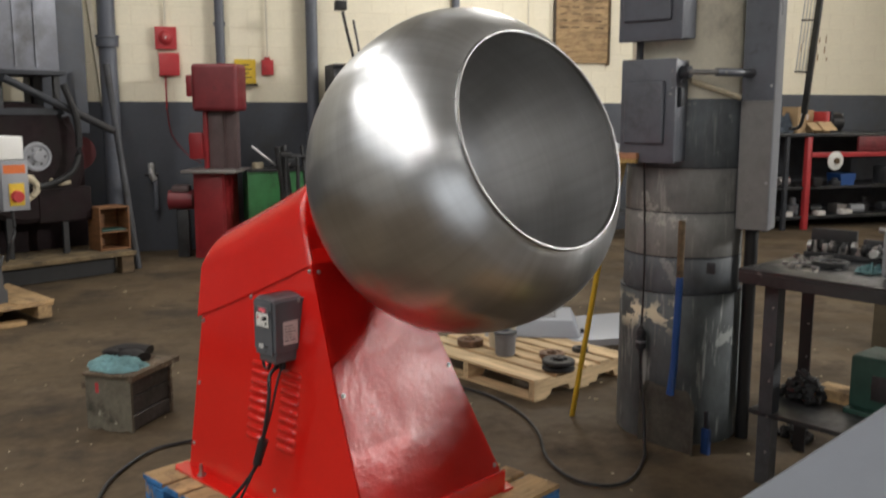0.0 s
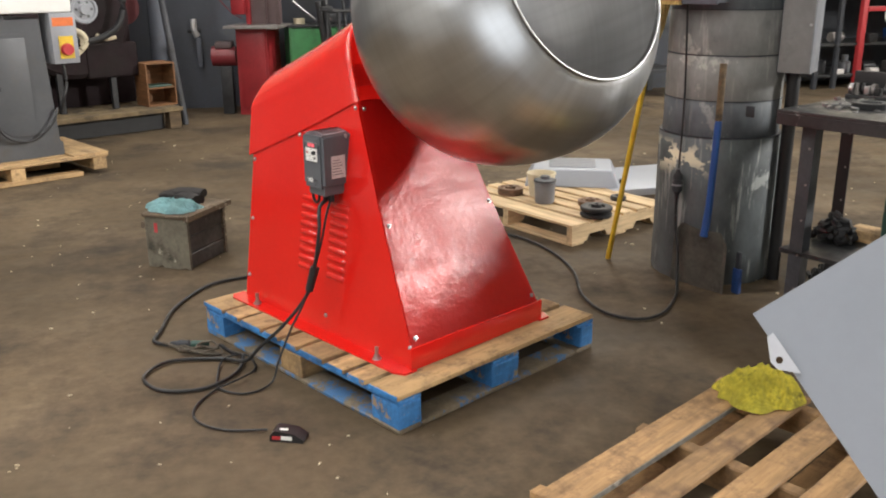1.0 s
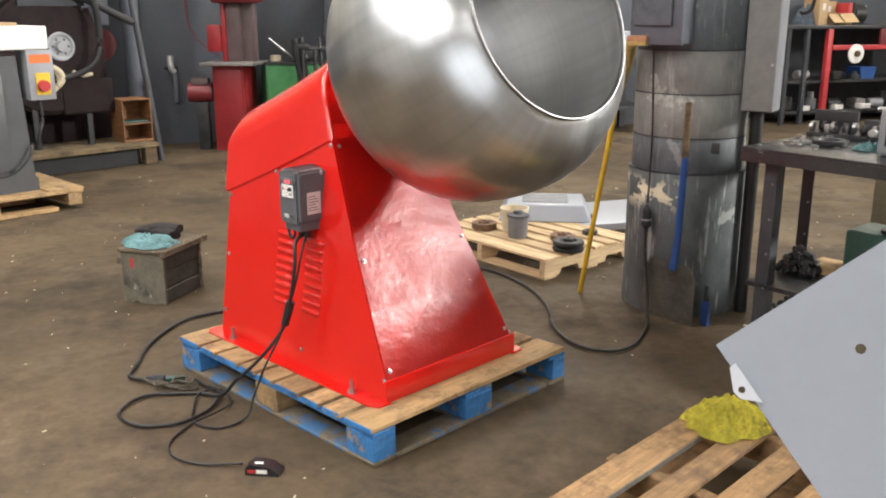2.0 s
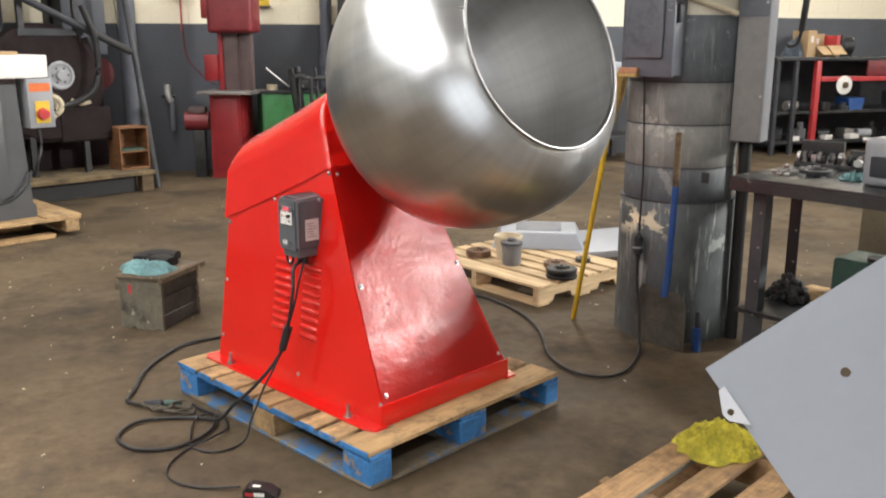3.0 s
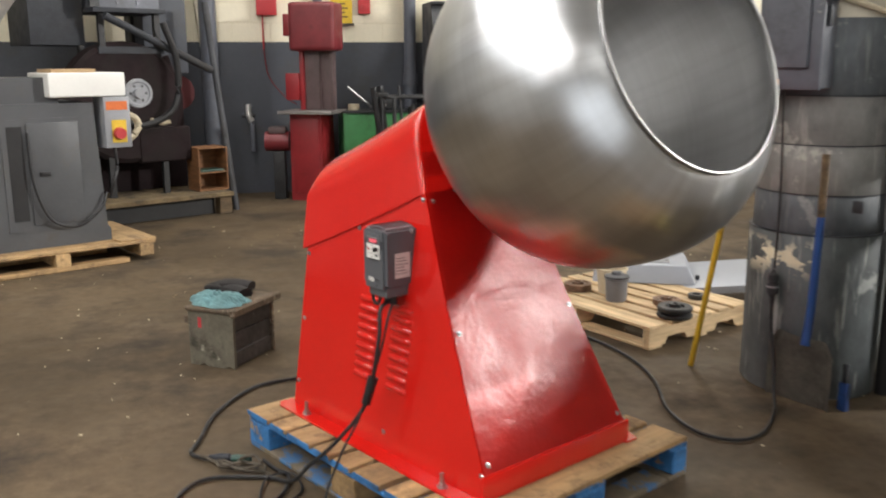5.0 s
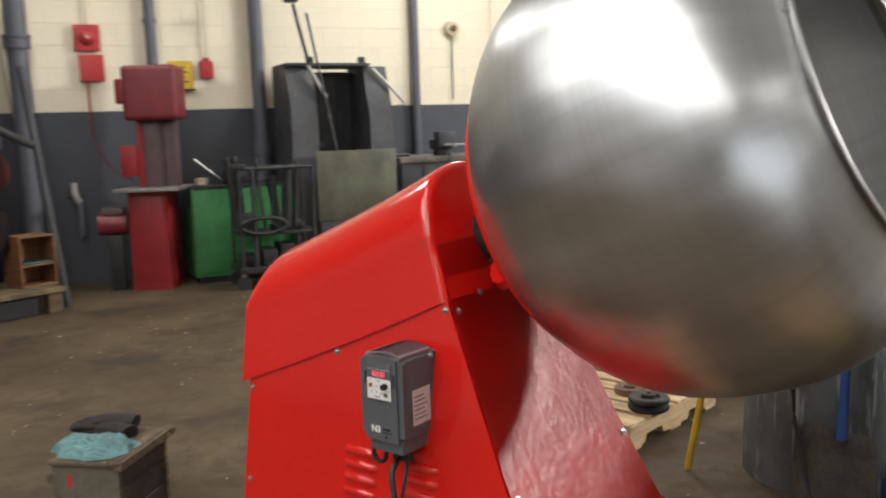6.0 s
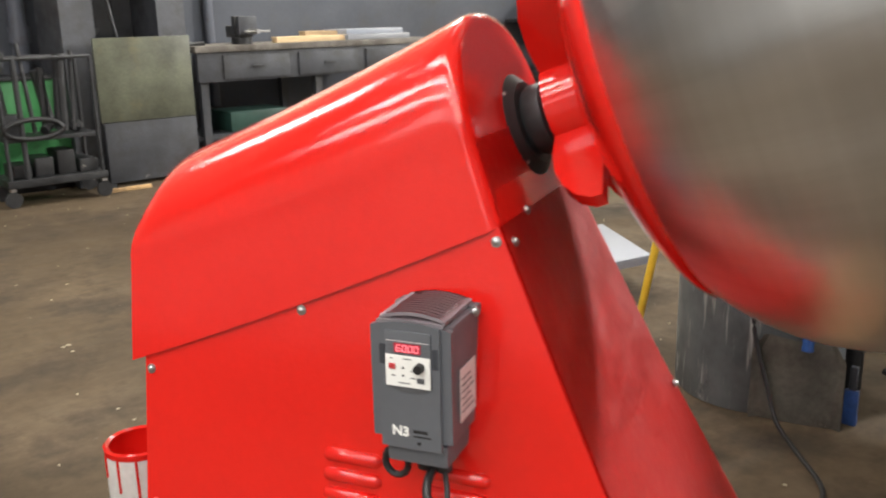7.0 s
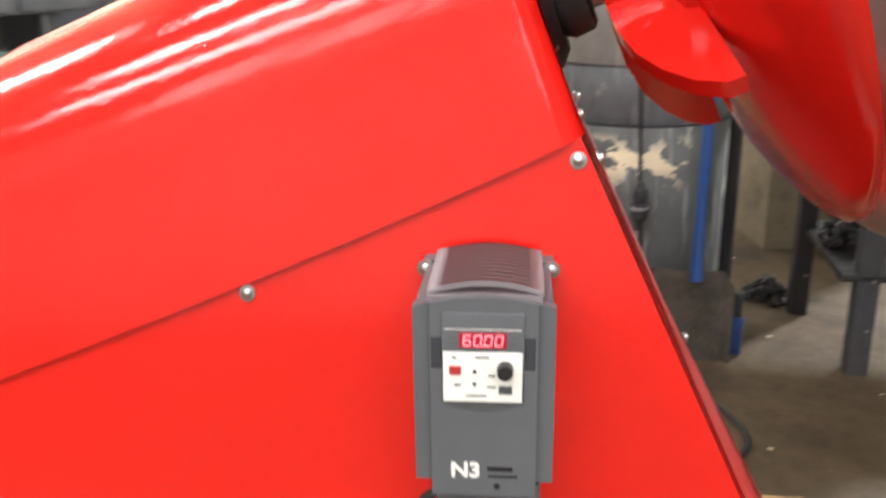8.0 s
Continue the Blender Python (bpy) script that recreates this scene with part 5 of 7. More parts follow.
part("pan", boxes((-0.010, 0.010, -0.022, 0.022, 0.0, 0.12), bev=0.006), M_BLUED, dust)
part("handle", boxes((-0.010, 0.008, -0.014, 0.010, 0.12, 0.20), bev=0.005), M_GREYD, dust)

broom = thing("broom", "upturned straw broom with a yellow handle leaning on the column", "broom")
b0, b1 = Vector((1.995, 0.64, 0.0)), Vector((1.975, 0.405, 1.30))
part("handle", cyls((b0, b0.lerp(b1, 0.84), 0.0135), seg=14), M_YELLOW, broom, "yellow handle")
bm = bmesh.new()
rnd = random.Random(3)
for k in range(70):
    u, w = rnd.uniform(-1, 1), rnd.uniform(-1, 1)
    s, e = b0.lerp(b1, 0.82), b0.lerp(b1, rnd.uniform(0.985, 1.01))
    tube(bm, [s + Vector((0.010 * w, 0.014 * u, 0)), s.lerp(e, 0.5) + Vector((0.022 * w, 0.034 * u, 0)), e + Vector((0.026 * w, 0.040 * u, 0))], 0.0035, 5)
part("bristles", bm, M_STRAW, broom, "tan straw head")
part("binding", cyls((b0.lerp(b1, 0.80), b0.lerp(b1, 0.85), 0.019, 0.027), seg=16), M_STRAW, broom)

# ---- rear pallet with parts on it ----
RP = pose(2.02, 0.90, 0, 0, 0, -5)
rear = thing("pallet", "clean pale wooden pallet with machine parts on it", "pallet", RP)
RX, RY = 0.80, 1.02
for i, y in enumerate((0.0, RY / 2, RY - 0.04)):
    bm = bmesh.new()
    prism(bm, [(0, 0), (0.12, 0), (0.14, 0.035), (0.27, 0.035), (0.29, 0), (RX - 0.29, 0), (RX - 0.27, 0.035), (RX - 0.14, 0.035), (RX - 0.12, 0), (RX, 0), (RX, 0.088), (0, 0.088)], 0, 0.038, "y")
    bevel(bm, 0.003, 1)
    part("stringer", bm, M_PALE, rear, "", pose(0, y, 0.014))
x = 0.0
for i, w in enumerate((0.135, 0.088, 0.088, 0.088, 0.088, 0.135)):
    piece("deck_board", rough_board(w, RY, 0.018, M_PALEY, 80 + i), rear, pose(x, 0, 0.102))
    x += w + (RX - 0.622) / 5
for i, x in enumerate((0.0, RX / 2 - 0.05, RX - 0.1)):
    piece("bottom_board", rough_board(0.10, RY, 0.014, M_PALEY, 90 + i), rear, pose(x, 0, 0.0))
RT = 0.121


def turned(name, label, category, prof, material, x, y, seg=32, tilt=0):
    bm = bmesh.new()
    spin(bm, prof, None, seg)
    return tagged(part(name, bm, material, None, "", pose(x, y, RT, tilt, 0, 0), sharp=30), label, category)


turned("grease_can", "grey plastic pot with a dark lid on the pallet", "can", [(0, 0), (0.052, 0), (0.057, 0.01), (0.062, 0.115), (0.066, 0.118), (0.067, 0.126), (0, 0.127)], M_GREYCAN, 2.30, 1.33)
pot_lid = turned("pot_lid", "dark rubber lid with a knob on the grey pot", "lid", [(0, 0), (0.064, 0), (0.068, 0.006), (0.066, 0.012), (0.05, 0.016), (0.03, 0.018), (0.026, 0.034), (0, 0.036)], M_GREYB, 2.30, 1.33)
pot_lid.location.z += 0.128
turned("pulley", "black grooved pulley lying on the pallet", "pulley", [(0.012, 0), (0.085, 0), (0.09, 0.006), (0.09, 0.018), (0.074, 0.028), (0.09, 0.038), (0.09, 0.052), (0.084, 0.058), (0.05, 0.058), (0.045, 0.046), (0.032, 0.046), (0.030, 0.07), (0.012, 0.07), (0.012, 0)], M_BLACK, 2.27, 0.93)
turned("flywheel", "rusty brown steel flywheel lying on the pallet", "flywheel", [(0.02, 0), (0.075, 0), (0.078, 0.004), (0.078, 0.04), (0.06, 0.044), (0.05, 0.036), (0.035, 0.036), (0.033, 0.05), (0.02, 0.05), (0.02, 0)], M_RUST, 2.32, 1.62)
turned("flywheel", "worn steel flywheel with a pale hub lying on the pallet", "flywheel", [(0.015, 0), (0.07, 0), (0.073, 0.004), (0.073, 0.03), (0.055, 0.034), (0.045, 0.026), (0.03, 0.026), (0.028, 0.042), (0.015, 0.042), (0.015, 0)], M_RUST, 2.44, 1.10)
turned("bearing_ring", "small dark bearing ring on the pallet", "bearing", [(0.022, 0), (0.045, 0), (0.047, 0.003), (0.047, 0.022), (0.043, 0.026), (0.024, 0.026), (0.022, 0.022), (0.022, 0)], M_IRON, 2.66, 1.06)
bucket = turned("cream_bucket", "dusty cream plastic bucket on the pallet", "bucket", [(0, 0), (0.07, 0), (0.085, 0.13), (0.09, 0.132), (0.09, 0.142), (0.082, 0.142), (0.068, 0.01), (0, 0.01)], M_CREAMP, 2.42, 1.46)

lid = thing("metal_tray", "light grey metal cover with sloping sides on the pallet", "cover", pose(2.90, 1.60, 0.121, 0, 0, -52))
bm = bmesh.new()
lo = [bm.verts.new((x, y, 0.0)) for x, y in ((-0.30, -0.24), (0.30, -0.24), (0.30, 0.24), (-0.30, 0.24))]
hi = [bm.verts.new((x, y, 0.105)) for x, y in ((-0.25, -0.19), (0.25, -0.19), (0.25, 0.19), (-0.25, 0.19))]
bm.faces.new(hi)
bm.faces.new(lo[::-1])
for k in range(4):
    bm.faces.new((lo[k], lo[(k + 1) % 4], hi[(k + 1) % 4], hi[k]))
bmesh.ops.recalc_face_normals(bm, faces=bm.faces)
bevel(bm, 0.012, 3, 20)
part("body", bm, M_PANEL, lid)
for k in range(6):
    part("louvre", boxes((-0.15, 0.15, -0.13 + 0.05 * k, -0.10 + 0.05 * k, 0.104, 0.112), bev=0.003, seg=1), M_GREYL, lid)
lid2 = thing("sheet_cover", "flat light grey sheet metal cover lying tilted on the pallet", "cover", pose(3.20, 1.16, 0.155, 4, -6, -52))
part("sheet", boxes((-0.33, 0.33, -0.26, 0.26, -0.012, 0.012), bev=0.004), M_PANEL, lid2)
part("rim", boxes((-0.33, 0.33, -0.262, -0.258, -0.03, 0.0)), M_PANEL, lid2)
part("stud", cyls(((-0.22, -0.1, 0.01), (-0.22, -0.1, 0.035), 0.012), seg=12), M_GREYD, lid2)

# ---- steel work table ----
TBL = pose(1.80, -0.285, 0, 0, 0, -5)
table = thing("work_table", "oily black steel work table with a lower shelf", "table", TBL)
TX, TY, TZ = 0.72, 1.45, 0.892
part("top", boxes((0, TX, -TY, 0, TZ - 0.014, TZ), bev=0.003), M_TABLE, table, "worn oily steel top")
part("apron", boxes((0.0, 0.012, -TY, 0, TZ - 0.060, TZ - 0.014), (TX - 0.012, TX, -TY, 0, TZ - 0.060, TZ - 0.014), (0.012, TX - 0.012, -0.012, 0, TZ - 0.060, TZ - 0.014), bev=0.002, seg=1), M_TABLE, table)
part("rear_rail", boxes((0.575, 0.60, -TY, -0.02, TZ - 0.15, TZ - 0.016), bev=0.002), M_IRON, table)
for k in range(7):
    part("bolt", cyls(((0.569, -0.12 - k * 0.18, TZ - 0.115), (0.575, -0.12 - k * 0.18, TZ - 0.115), 0.007), seg=8), M_ALU, table)
for x, y, w, front in ((0.060, -0.085, 0.058, True), (0.515, -0.015, 0.055, False), (0.045, -TY + 0.12, 0.058, True), (0.555, -TY + 0.08, 0.055, False)):
    e = 0.006
    poly = [(x, y), (x + w, y), (x + w, y - e), (x + e, y - e)]
    poly += [(x + e, y - w + e), (x + w, y - w + e), (x + w, y - w), (x, y - w)] if front else [(x + e, y - w), (x, y - w)]
    bm = bmesh.new()
    prism(bm, poly, 0.0, TZ - 0.015, "z")
    part("leg", bm, M_GREYB if front else M_BLACK, table)
    for k in range(5):
        part("bolt", cyls(((x - 0.003, y - w * 0.7, 0.14 + k * 0.15), (x, y - w * 0.7, 0.14 + k * 0.15), 0.005), seg=8), M_ALUD, table)
part("shelf", boxes((0.06, 0.62, -TY + 0.02, -0.04, 0.285, 0.305), bev=0.003), M_IRON, table)
T0 = TZ + 0.0005
rnd = random.Random(9)


def on_table(x, y, z=T0, turn=0.0):
    return TBL @ pose(x, y, z, 0, 0, turn)


jig = thing("steel_fixture", "dark machined steel fixture block with loose parts on it", "fixture", on_table(0.55, -0.19, T0, 6))
part("base", boxes((-0.05, 0.06, -0.17, 0.17, 0, 0.022), bev=0.004), M_IRON, jig)
part("upright_plate", boxes((0.03, 0.05, -0.02, 0.17, 0.022, 0.115), bev=0.003), M_BLACK, jig, "black upright plate")
part("upright_plate", boxes((0.02, 0.04, -0.17, -0.05, 0.022, 0.085), bev=0.003), M_IRON, jig)
rj = random.Random(71)
for k in range(22):
    x, y, z = rj.uniform(-0.045, 0.02), -0.16 + 0.0148 * k + rj.uniform(-0.01, 0.01), 0.022
    m_ = (M_IRON, M_CHROME, M_BLACK, M_ALUD)[k % 4]
    if k % 3 == 0:
        part("sprocket", cyls(((x, y - 0.008, z + 0.024), (x, y + 0.008, z + 0.024), 0.024), seg=14), m_, jig)
    elif k % 3 == 1:
        part("stud", cyls(((x, y, z), (x, y, z + rj.uniform(0.025, 0.06)), 0.008), ((x, y, z), (x, y, z + 0.012), 0.014), seg=8), m_, jig)
    else:
        part("clamp", boxes((x - 0.014, x + 0.014, y - 0.012, y + 0.012, z, z + rj.uniform(0.02, 0.05)), bev=0.004), m_, jig)
part("side_screw", cyls(((-0.10, -0.13, 0.045), (0.02, -0.13, 0.045), 0.009), ((-0.11, -0.13, 0.045), (-0.095, -0.13, 0.045), 0.017), seg=12), M_ALU, jig)
ringm = [(0.045, 0), (0.068, 0), (0.07, 0.003), (0.07, 0.022), (0.066, 0.025), (0.047, 0.025), (0.045, 0.022), (0.045, 0)]
bm = bmesh.new()
spin(bm, ringm, None, 36)
tagged(part("steel_ring", bm, M_IRON, None, "", on_table(0.29, -0.235)), "dark machined steel ring on the table", "ring")
small = thing("loose_fasteners", "loose bolts, nuts and washers scattered on the table", "fastener", on_table(0.2, -0.2), kind="stuff")
bm = bmesh.new()
for k in range(46):
    x, y = rnd.gauss(0.12, 0.10), min(0.17, rnd.gauss(0.03, 0.08))
    a = rnd.uniform(0, math.pi)
    if k % 3 == 0:
        cyl(bm, (x, y, 0.008), (x + 0.035 * math.cos(a), y + 0.035 * math.sin(a), 0.008), 0.0075, None, 6)
    elif k % 3 == 1:
        cyl(bm, (x, y, 0.0), (x, y, 0.011), 0.014, None, 6)
    else:
        cyl(bm, (x, y, 0.0), (x, y, 0.004), rnd.uniform(0.012, 0.02), None, 12)
part("fasteners", bm, M_CHROME, small)
rag("cloth", "small teal shop cloth on the work table", "cloth", FLAT, (0.06, 0.05), 0.04, M_TEAL, 21, on_table(0.27, -0.40, T0 + 0.001))
gmot = thing("gear_motor", "light grey gear motor standing on the work table", "motor", on_table(0.25, -0.53))
part("housing", boxes((-0.09, 0.13, -0.11, 0.05, 0.0, 0.19), bev=0.03, seg=4), M_GREYL, gmot)
part("cover", boxes((-0.097, -0.088, -0.075, 0.015, 0.04, 0.12), bev=0.006), M_GREYD, gmot)
part("motor", cyls(((0.02, -0.11, 0.10), (0.02, -0.34, 0.10), 0.075), seg=32), M_GREYL, gmot)
part("shaft", cyls(((0.06, 0.05, 0.165), (0.06, 0.12, 0.165), 0.011), seg=14), M_CHROME, gmot)
green = thing("green_motor", "dark green electric motor on the table's lower shelf", "motor", on_table(0.42, -0.45, 0.306))
part("body", boxes((-0.10, 0.12, -0.16, 0.12, 0.02, 0.24), bev=0.02, seg=3), M_DKGREEN, green)
part("foot", boxes((-0.12, 0.13, -0.17, 0.13, 0.0, 0.02), bev=0.003), M_DKGREEN, green)
part("terminal_plate", boxes((-0.107, -0.098, -0.10, 0.03, 0.07, 0.17), bev=0.004), M_IRON, green, "dark terminal plate")
part("cap", cyls(((-0.03, -0.05, 0.24), (-0.03, -0.05, 0.255), 0.05), seg=16), M_BLACK, green)
woodb = thing("wood_block", "short pine block on the lower shelf", "block", on_table(0.44, -0.24, 0.306))
part("block", boxes((-0.06, 0.06, -0.08, 0.08, 0, 0.05), bev=0.003), M_WOODY, woodb)
def chain_heap(bm, n, spread, high):
    """Loose greasy links thrown in a heap."""
    for k in range(n):
        a, q = rnd.uniform(0, math.tau), rnd.random() ** 0.6
        x, y = spread * q * math.cos(a), spread * q * math.sin(a)
        z = 0.014 + high * (1 - q * q) * rnd.uniform(0.3, 1.0)
        d = Vector((rnd.uniform(-1, 1), rnd.uniform(-1, 1), rnd.uniform(-0.4, 0.4))).normalized() * 0.017
        cyl(bm, Vector((x, y, z)) - d, Vector((x, y, z)) + d, rnd.uniform(0.010, 0.016), None, 7)


blk = thing("drive_chain", "heap of greasy black drive chain on the lower shelf", "chain", on_table(0.34, -0.13, 0.306))
bm = bmesh.new()
chain_heap(bm, 80, 0.09, 0.10)
part("chain", bm, M_BLACK, blk)
blk2 = thing("chain_heap", "heap of greasy black chain on the floor under the table", "chain", pose(2.44, -0.30, 0))
bm = bmesh.new()
chain_heap(bm, 50, 0.075, 0.07)
part("chain", bm, M_BLACK, blk2)
cart_box = thing("cardboard_box", "dusty brown cardboard box standing behind the table", "box", pose(3.25, -0.75, 0, 0, 0, 8))
part("box", boxes((-0.2, 0.2, -0.35, 0.35, 0, 0.62), bev=0.004), M_CARDD, cart_box)
part("flap", boxes((-0.2, 0.0, -0.35, 0.35, 0.622, 0.627)), M_CARDD, cart_box)
# ---- grey processing machine on a pallet ----
lp = thing("pallet", "worn wooden pallet under the grey machine", "pallet", pose(-0.35, 4.56, 0))
LX, LY = 1.42, 1.0
for i, y in enumerate((0.0, 0.13, 0.45, 0.58, 0.88)):
    piece("deck_board", rough_board(LX, 0.105, 0.02, M_WOOD, 110 + i), lp, pose(0, y, 0.125))
piece("deck_board", rough_board(0.26, 0.86, 0.012, M_WOODY, 118), lp, pose(LX - 0.25, 0.02, 0.1455))
for i, x in enumerate((0.0, LX / 2, LX - 0.12)):
    piece("stringer", rough_board(0.10, LY, 0.09, M_WOODY, 120 + i), lp, pose(x, 0, 0.034))
for i, y in enumerate((0.0, 0.45, 0.88)):
    piece("bottom_board", rough_board(LX - 0.2, 0.10, 0.033, M_WOOD, 124 + i), lp, pose(0, y, 0.0005))

gm = thing("mixer_machine", "grey steel processing machine with a white cover and hopper", "machine", pose(0, 4.75, 0.146))
bm = bmesh.new()
prism(bm, [(-0.55, 0.0), (0.82, 0.0), (0.82, 0.09), (0.80, 0.11), (0.76, 0.985), (-0.55, 0.985)], 0.0, 0.62, "y")
bevel(bm, 0.008, 2)
part("cabinet", bm, M_GREY, gm)
bm = bmesh.new()
prism(bm, [(0.14, 0.13), (0.66, 0.13), (0.66, 0.89), (0.14, 0.89)], -0.006, 0.002, "y")
bevel(bm, 0.004, 1)
part("recess_frame", bm, M_GREY, gm)
door = part("door", boxes((0.30, 0.64, -0.022, -0.006, 0.17, 0.86), bev=0.005), M_GREY, gm)
part("latch", boxes((0.36, 0.43, -0.034, -0.022, 0.50, 0.53), bev=0.003), M_BLACK, door)
# no real cavity: a black sheet gives the dark inside of the bay
part("opening", boxes((0.175, 0.275, -0.008, -0.0035, 0.20, 0.84)), M_BLACK, gm, "black sheet in place of an open bay's shade")
bm = bmesh.new()
prism(bm, [(-0.55, 0.985), (0.55, 0.985), (0.46, 1.16), (-0.55, 1.16)], 0.05, 0.55, "y")
bevel(bm, 0.008, 2)
part("upper_housing", bm, M_GREY, gm)
part("white_cover", boxes((0.46, 0.985, -0.05, 0.40, 1.025, 1.19), bev=0.015, seg=3), M_WHITE, gm, "white metal cover")
part("top_board", boxes((0.50, 0.80, 0.0, 0.3, 1.191, 1.215), bev=0.003), M_CARD, gm)
cb = part("control_box", boxes((0.815, 1.0, -0.06, 0.14, 0.665, 1.022), bev=0.006), M_GREYL, gm, "grey control box")
part("warning_label", boxes((0.83, 0.98, -0.0625, -0.0605, 0.93, 0.99)), M_ORANGE, cb, "orange warning label")
part("switch_plate", boxes((0.86, 0.965, -0.066, -0.0605, 0.70, 0.86), bev=0.002, seg=1), M_YELLOW, cb, "yellow switch plate")
part("red_knob", cyls(((0.912, -0.066, 0.765), (0.912, -0.10, 0.765), 0.045, 0.038), seg=20), M_SIGNRED, cb, "red rotary switch")
bm = bmesh.new()
spin(bm, [(0.0, 0.0), (0.10, 0.0), (0.105, 0.012), (0.10, 0.03), (0.085, 0.03), (0.075, 0.018), (0.04, 0.018), (0.035, 0.05), (0.0, 0.05)], pose(1.08, -0.02, 1.04, 90, 0, 0), 28)
hw = part("hand_wheel", bm, M_GREYL, gm, "pale cast hand wheel")
for k in range(6):
    a = k * math.tau / 6
    part("spoke_hole", cyls(((1.08 + 0.058 * math.cos(a), -0.0395, 1.04 + 0.058 * math.sin(a)), (1.08 + 0.058 * math.cos(a), -0.037, 1.04 + 0.058 * math.sin(a)), 0.010), seg=12), M_GREY, hw)
part("wheel_axle", cyls(((1.08, -0.02, 1.04), (1.08, 0.30, 1.04), 0.02), (((1.0, 0.18, 1.04)), (1.08, 0.18, 1.04), 0.02), seg=12), M_CHROME, gm)
part("fitting", tubes([(1.0, 0.02, 0.90), (1.07, 0.02, 0.86), (1.09, 0.02, 0.80), (1.05, 0.02, 0.75)], 0.022, 10, 4), M_CREAMP, gm, "dusty cream hose fitting")
part("hose", tubes([(0.90, 0.02, 0.665), (0.90, 0.0, 0.52), (0.86, -0.02, 0.42), (0.84, 0.02, 0.30)], 0.012, 10, 5), M_BLACK, gm)
part("hose", tubes([(0.30, -0.03, 0.80), (0.31, -0.05, 0.45), (0.40, -0.06, 0.20), (0.58, -0.06, 0.14), (0.74, -0.05, 0.24), (0.80, -0.03, 0.35)], 0.010, 10, 6), M_BLACK, gm)
bm = bmesh.new()
spin(bm, [(0.05, 1.16), (0.10, 1.30), (0.40, 1.72), (0.40, 1.74), (0.385, 1.72), (0.09, 1.31)], pose(0.02, 0.28, 0), 32)
part("hopper", bm, M_ALU, gm, "pale conical hopper")

# ---- blower and dust hopper by the wall ----
dc = thing("dust_blower", "dark blower with a grey hopper on a steel stand", "blower", pose(0, 6.2, 0))
part("hopper", boxes((1.40, 1.97, 0.1, 0.7, 1.87, 3.0), bev=0.01), M_DUST, dc, "grey galvanised hopper")
for x in (1.58, 1.76):
    part("rib", boxes((x, x + 0.02, 0.085, 0.1, 1.9, 3.0)), M_DUST, dc)
part("paper_label", boxes((1.33, 1.43, 0.052, 0.056, 2.16, 2.30)), M_LABEL, dc, "white paper label")
part("label_post", boxes((1.34, 1.42, 0.057, 0.10, 1.872, 3.0)), M_IRON, dc)
part("hopper_flange", boxes((1.36, 2.01, 0.06, 0.74, 1.83, 1.87), bev=0.004), M_GREYD, dc)
part("duct_box", boxes((1.95, 2.38, 0.45, 0.9, 1.3, 3.2), bev=0.01), M_WALLLOW, dc, "tall blue-grey duct")
part("duct_box", boxes((0.9, 1.36, 0.3, 0.9, 1.55, 2.15), bev=0.01), M_GREYD, dc)
for x in (1.42, 1.92):
    for y in (0.12, 0.66):
        part("leg", boxes((x, x + 0.05, y, y + 0.05, 0.206, 1.83)), M_BLACK, dc)
part("brace", cyls(((1.45, 0.05, 1.80), (2.42, 0.05, 1.33), 0.035), seg=12), M_GREYD, dc)
bm = bmesh.new()
spin(bm, [(0.0, 0.0), (0.10, 0.0), (0.12, -0.02), (0.34, -0.01), (0.50, 0.0), (0.54, 0.03), (0.54, 0.22), (0.50, 0.25), (0.0, 0.25)], pose(1.62, 0.36, 1.05, 90, 0, 0), 48)
part("fan_case", bm, M_FAN, dc, "dull dark maroon fan casing")
part("fan_outlet", tubes([(2.02, 0.25, 1.45), (2.08, 0.25, 1.2), (2.0, 0.25, 0.95), (1.82, 0.22, 0.82)], 0.07, 14, 5), M_FAN, dc)
part("motor", cyls(((2.22, 0.35, 1.12), (2.22, 0.70, 1.12), 0.16), seg=24), M_DULLRED, dc)
part("hose", tubes([(1.95, 0.0, 1.75), (2.05, -0.02, 1.4), (2.0, -0.02, 1.0), (1.7, 0.0, 0.85), (1.45, 0.0, 0.95)], 0.03, 10, 6), M_BLACK, dc)
part("lower_cabinet", boxes((1.05, 2.30, 0.45, 0.9, 0.21, 1.0), bev=0.01), M_FAN, dc)
part("tank", cyls(((1.15, 0.25, 0.206), (1.15, 0.25, 0.80), 0.2), seg=24), M_IRON, dc)
part("tie_bar", boxes((1.40, 1.99, 0.10, 0.14, 1.48, 1.54)), M_GREYD, dc)
part("belt_guard", boxes((1.70, 2.20, 0.10, 0.20, 0.50, 0.82), bev=0.03, seg=3), M_FAN, dc)
part("pale_fitting", tubes([(1.80, 0.05, 0.90), (1.88, 0.05, 0.86), (1.98, 0.05, 0.87)], 0.018, 8, 4), M_CREAMP, dc)
part("pale_fitting", tubes([(1.52, -0.02, 0.95), (1.62, -0.02, 0.92), (1.63, -0.02, 0.80), (1.55, -0.02, 0.73)], 0.025, 8, 4), M_CREAMP, dc)

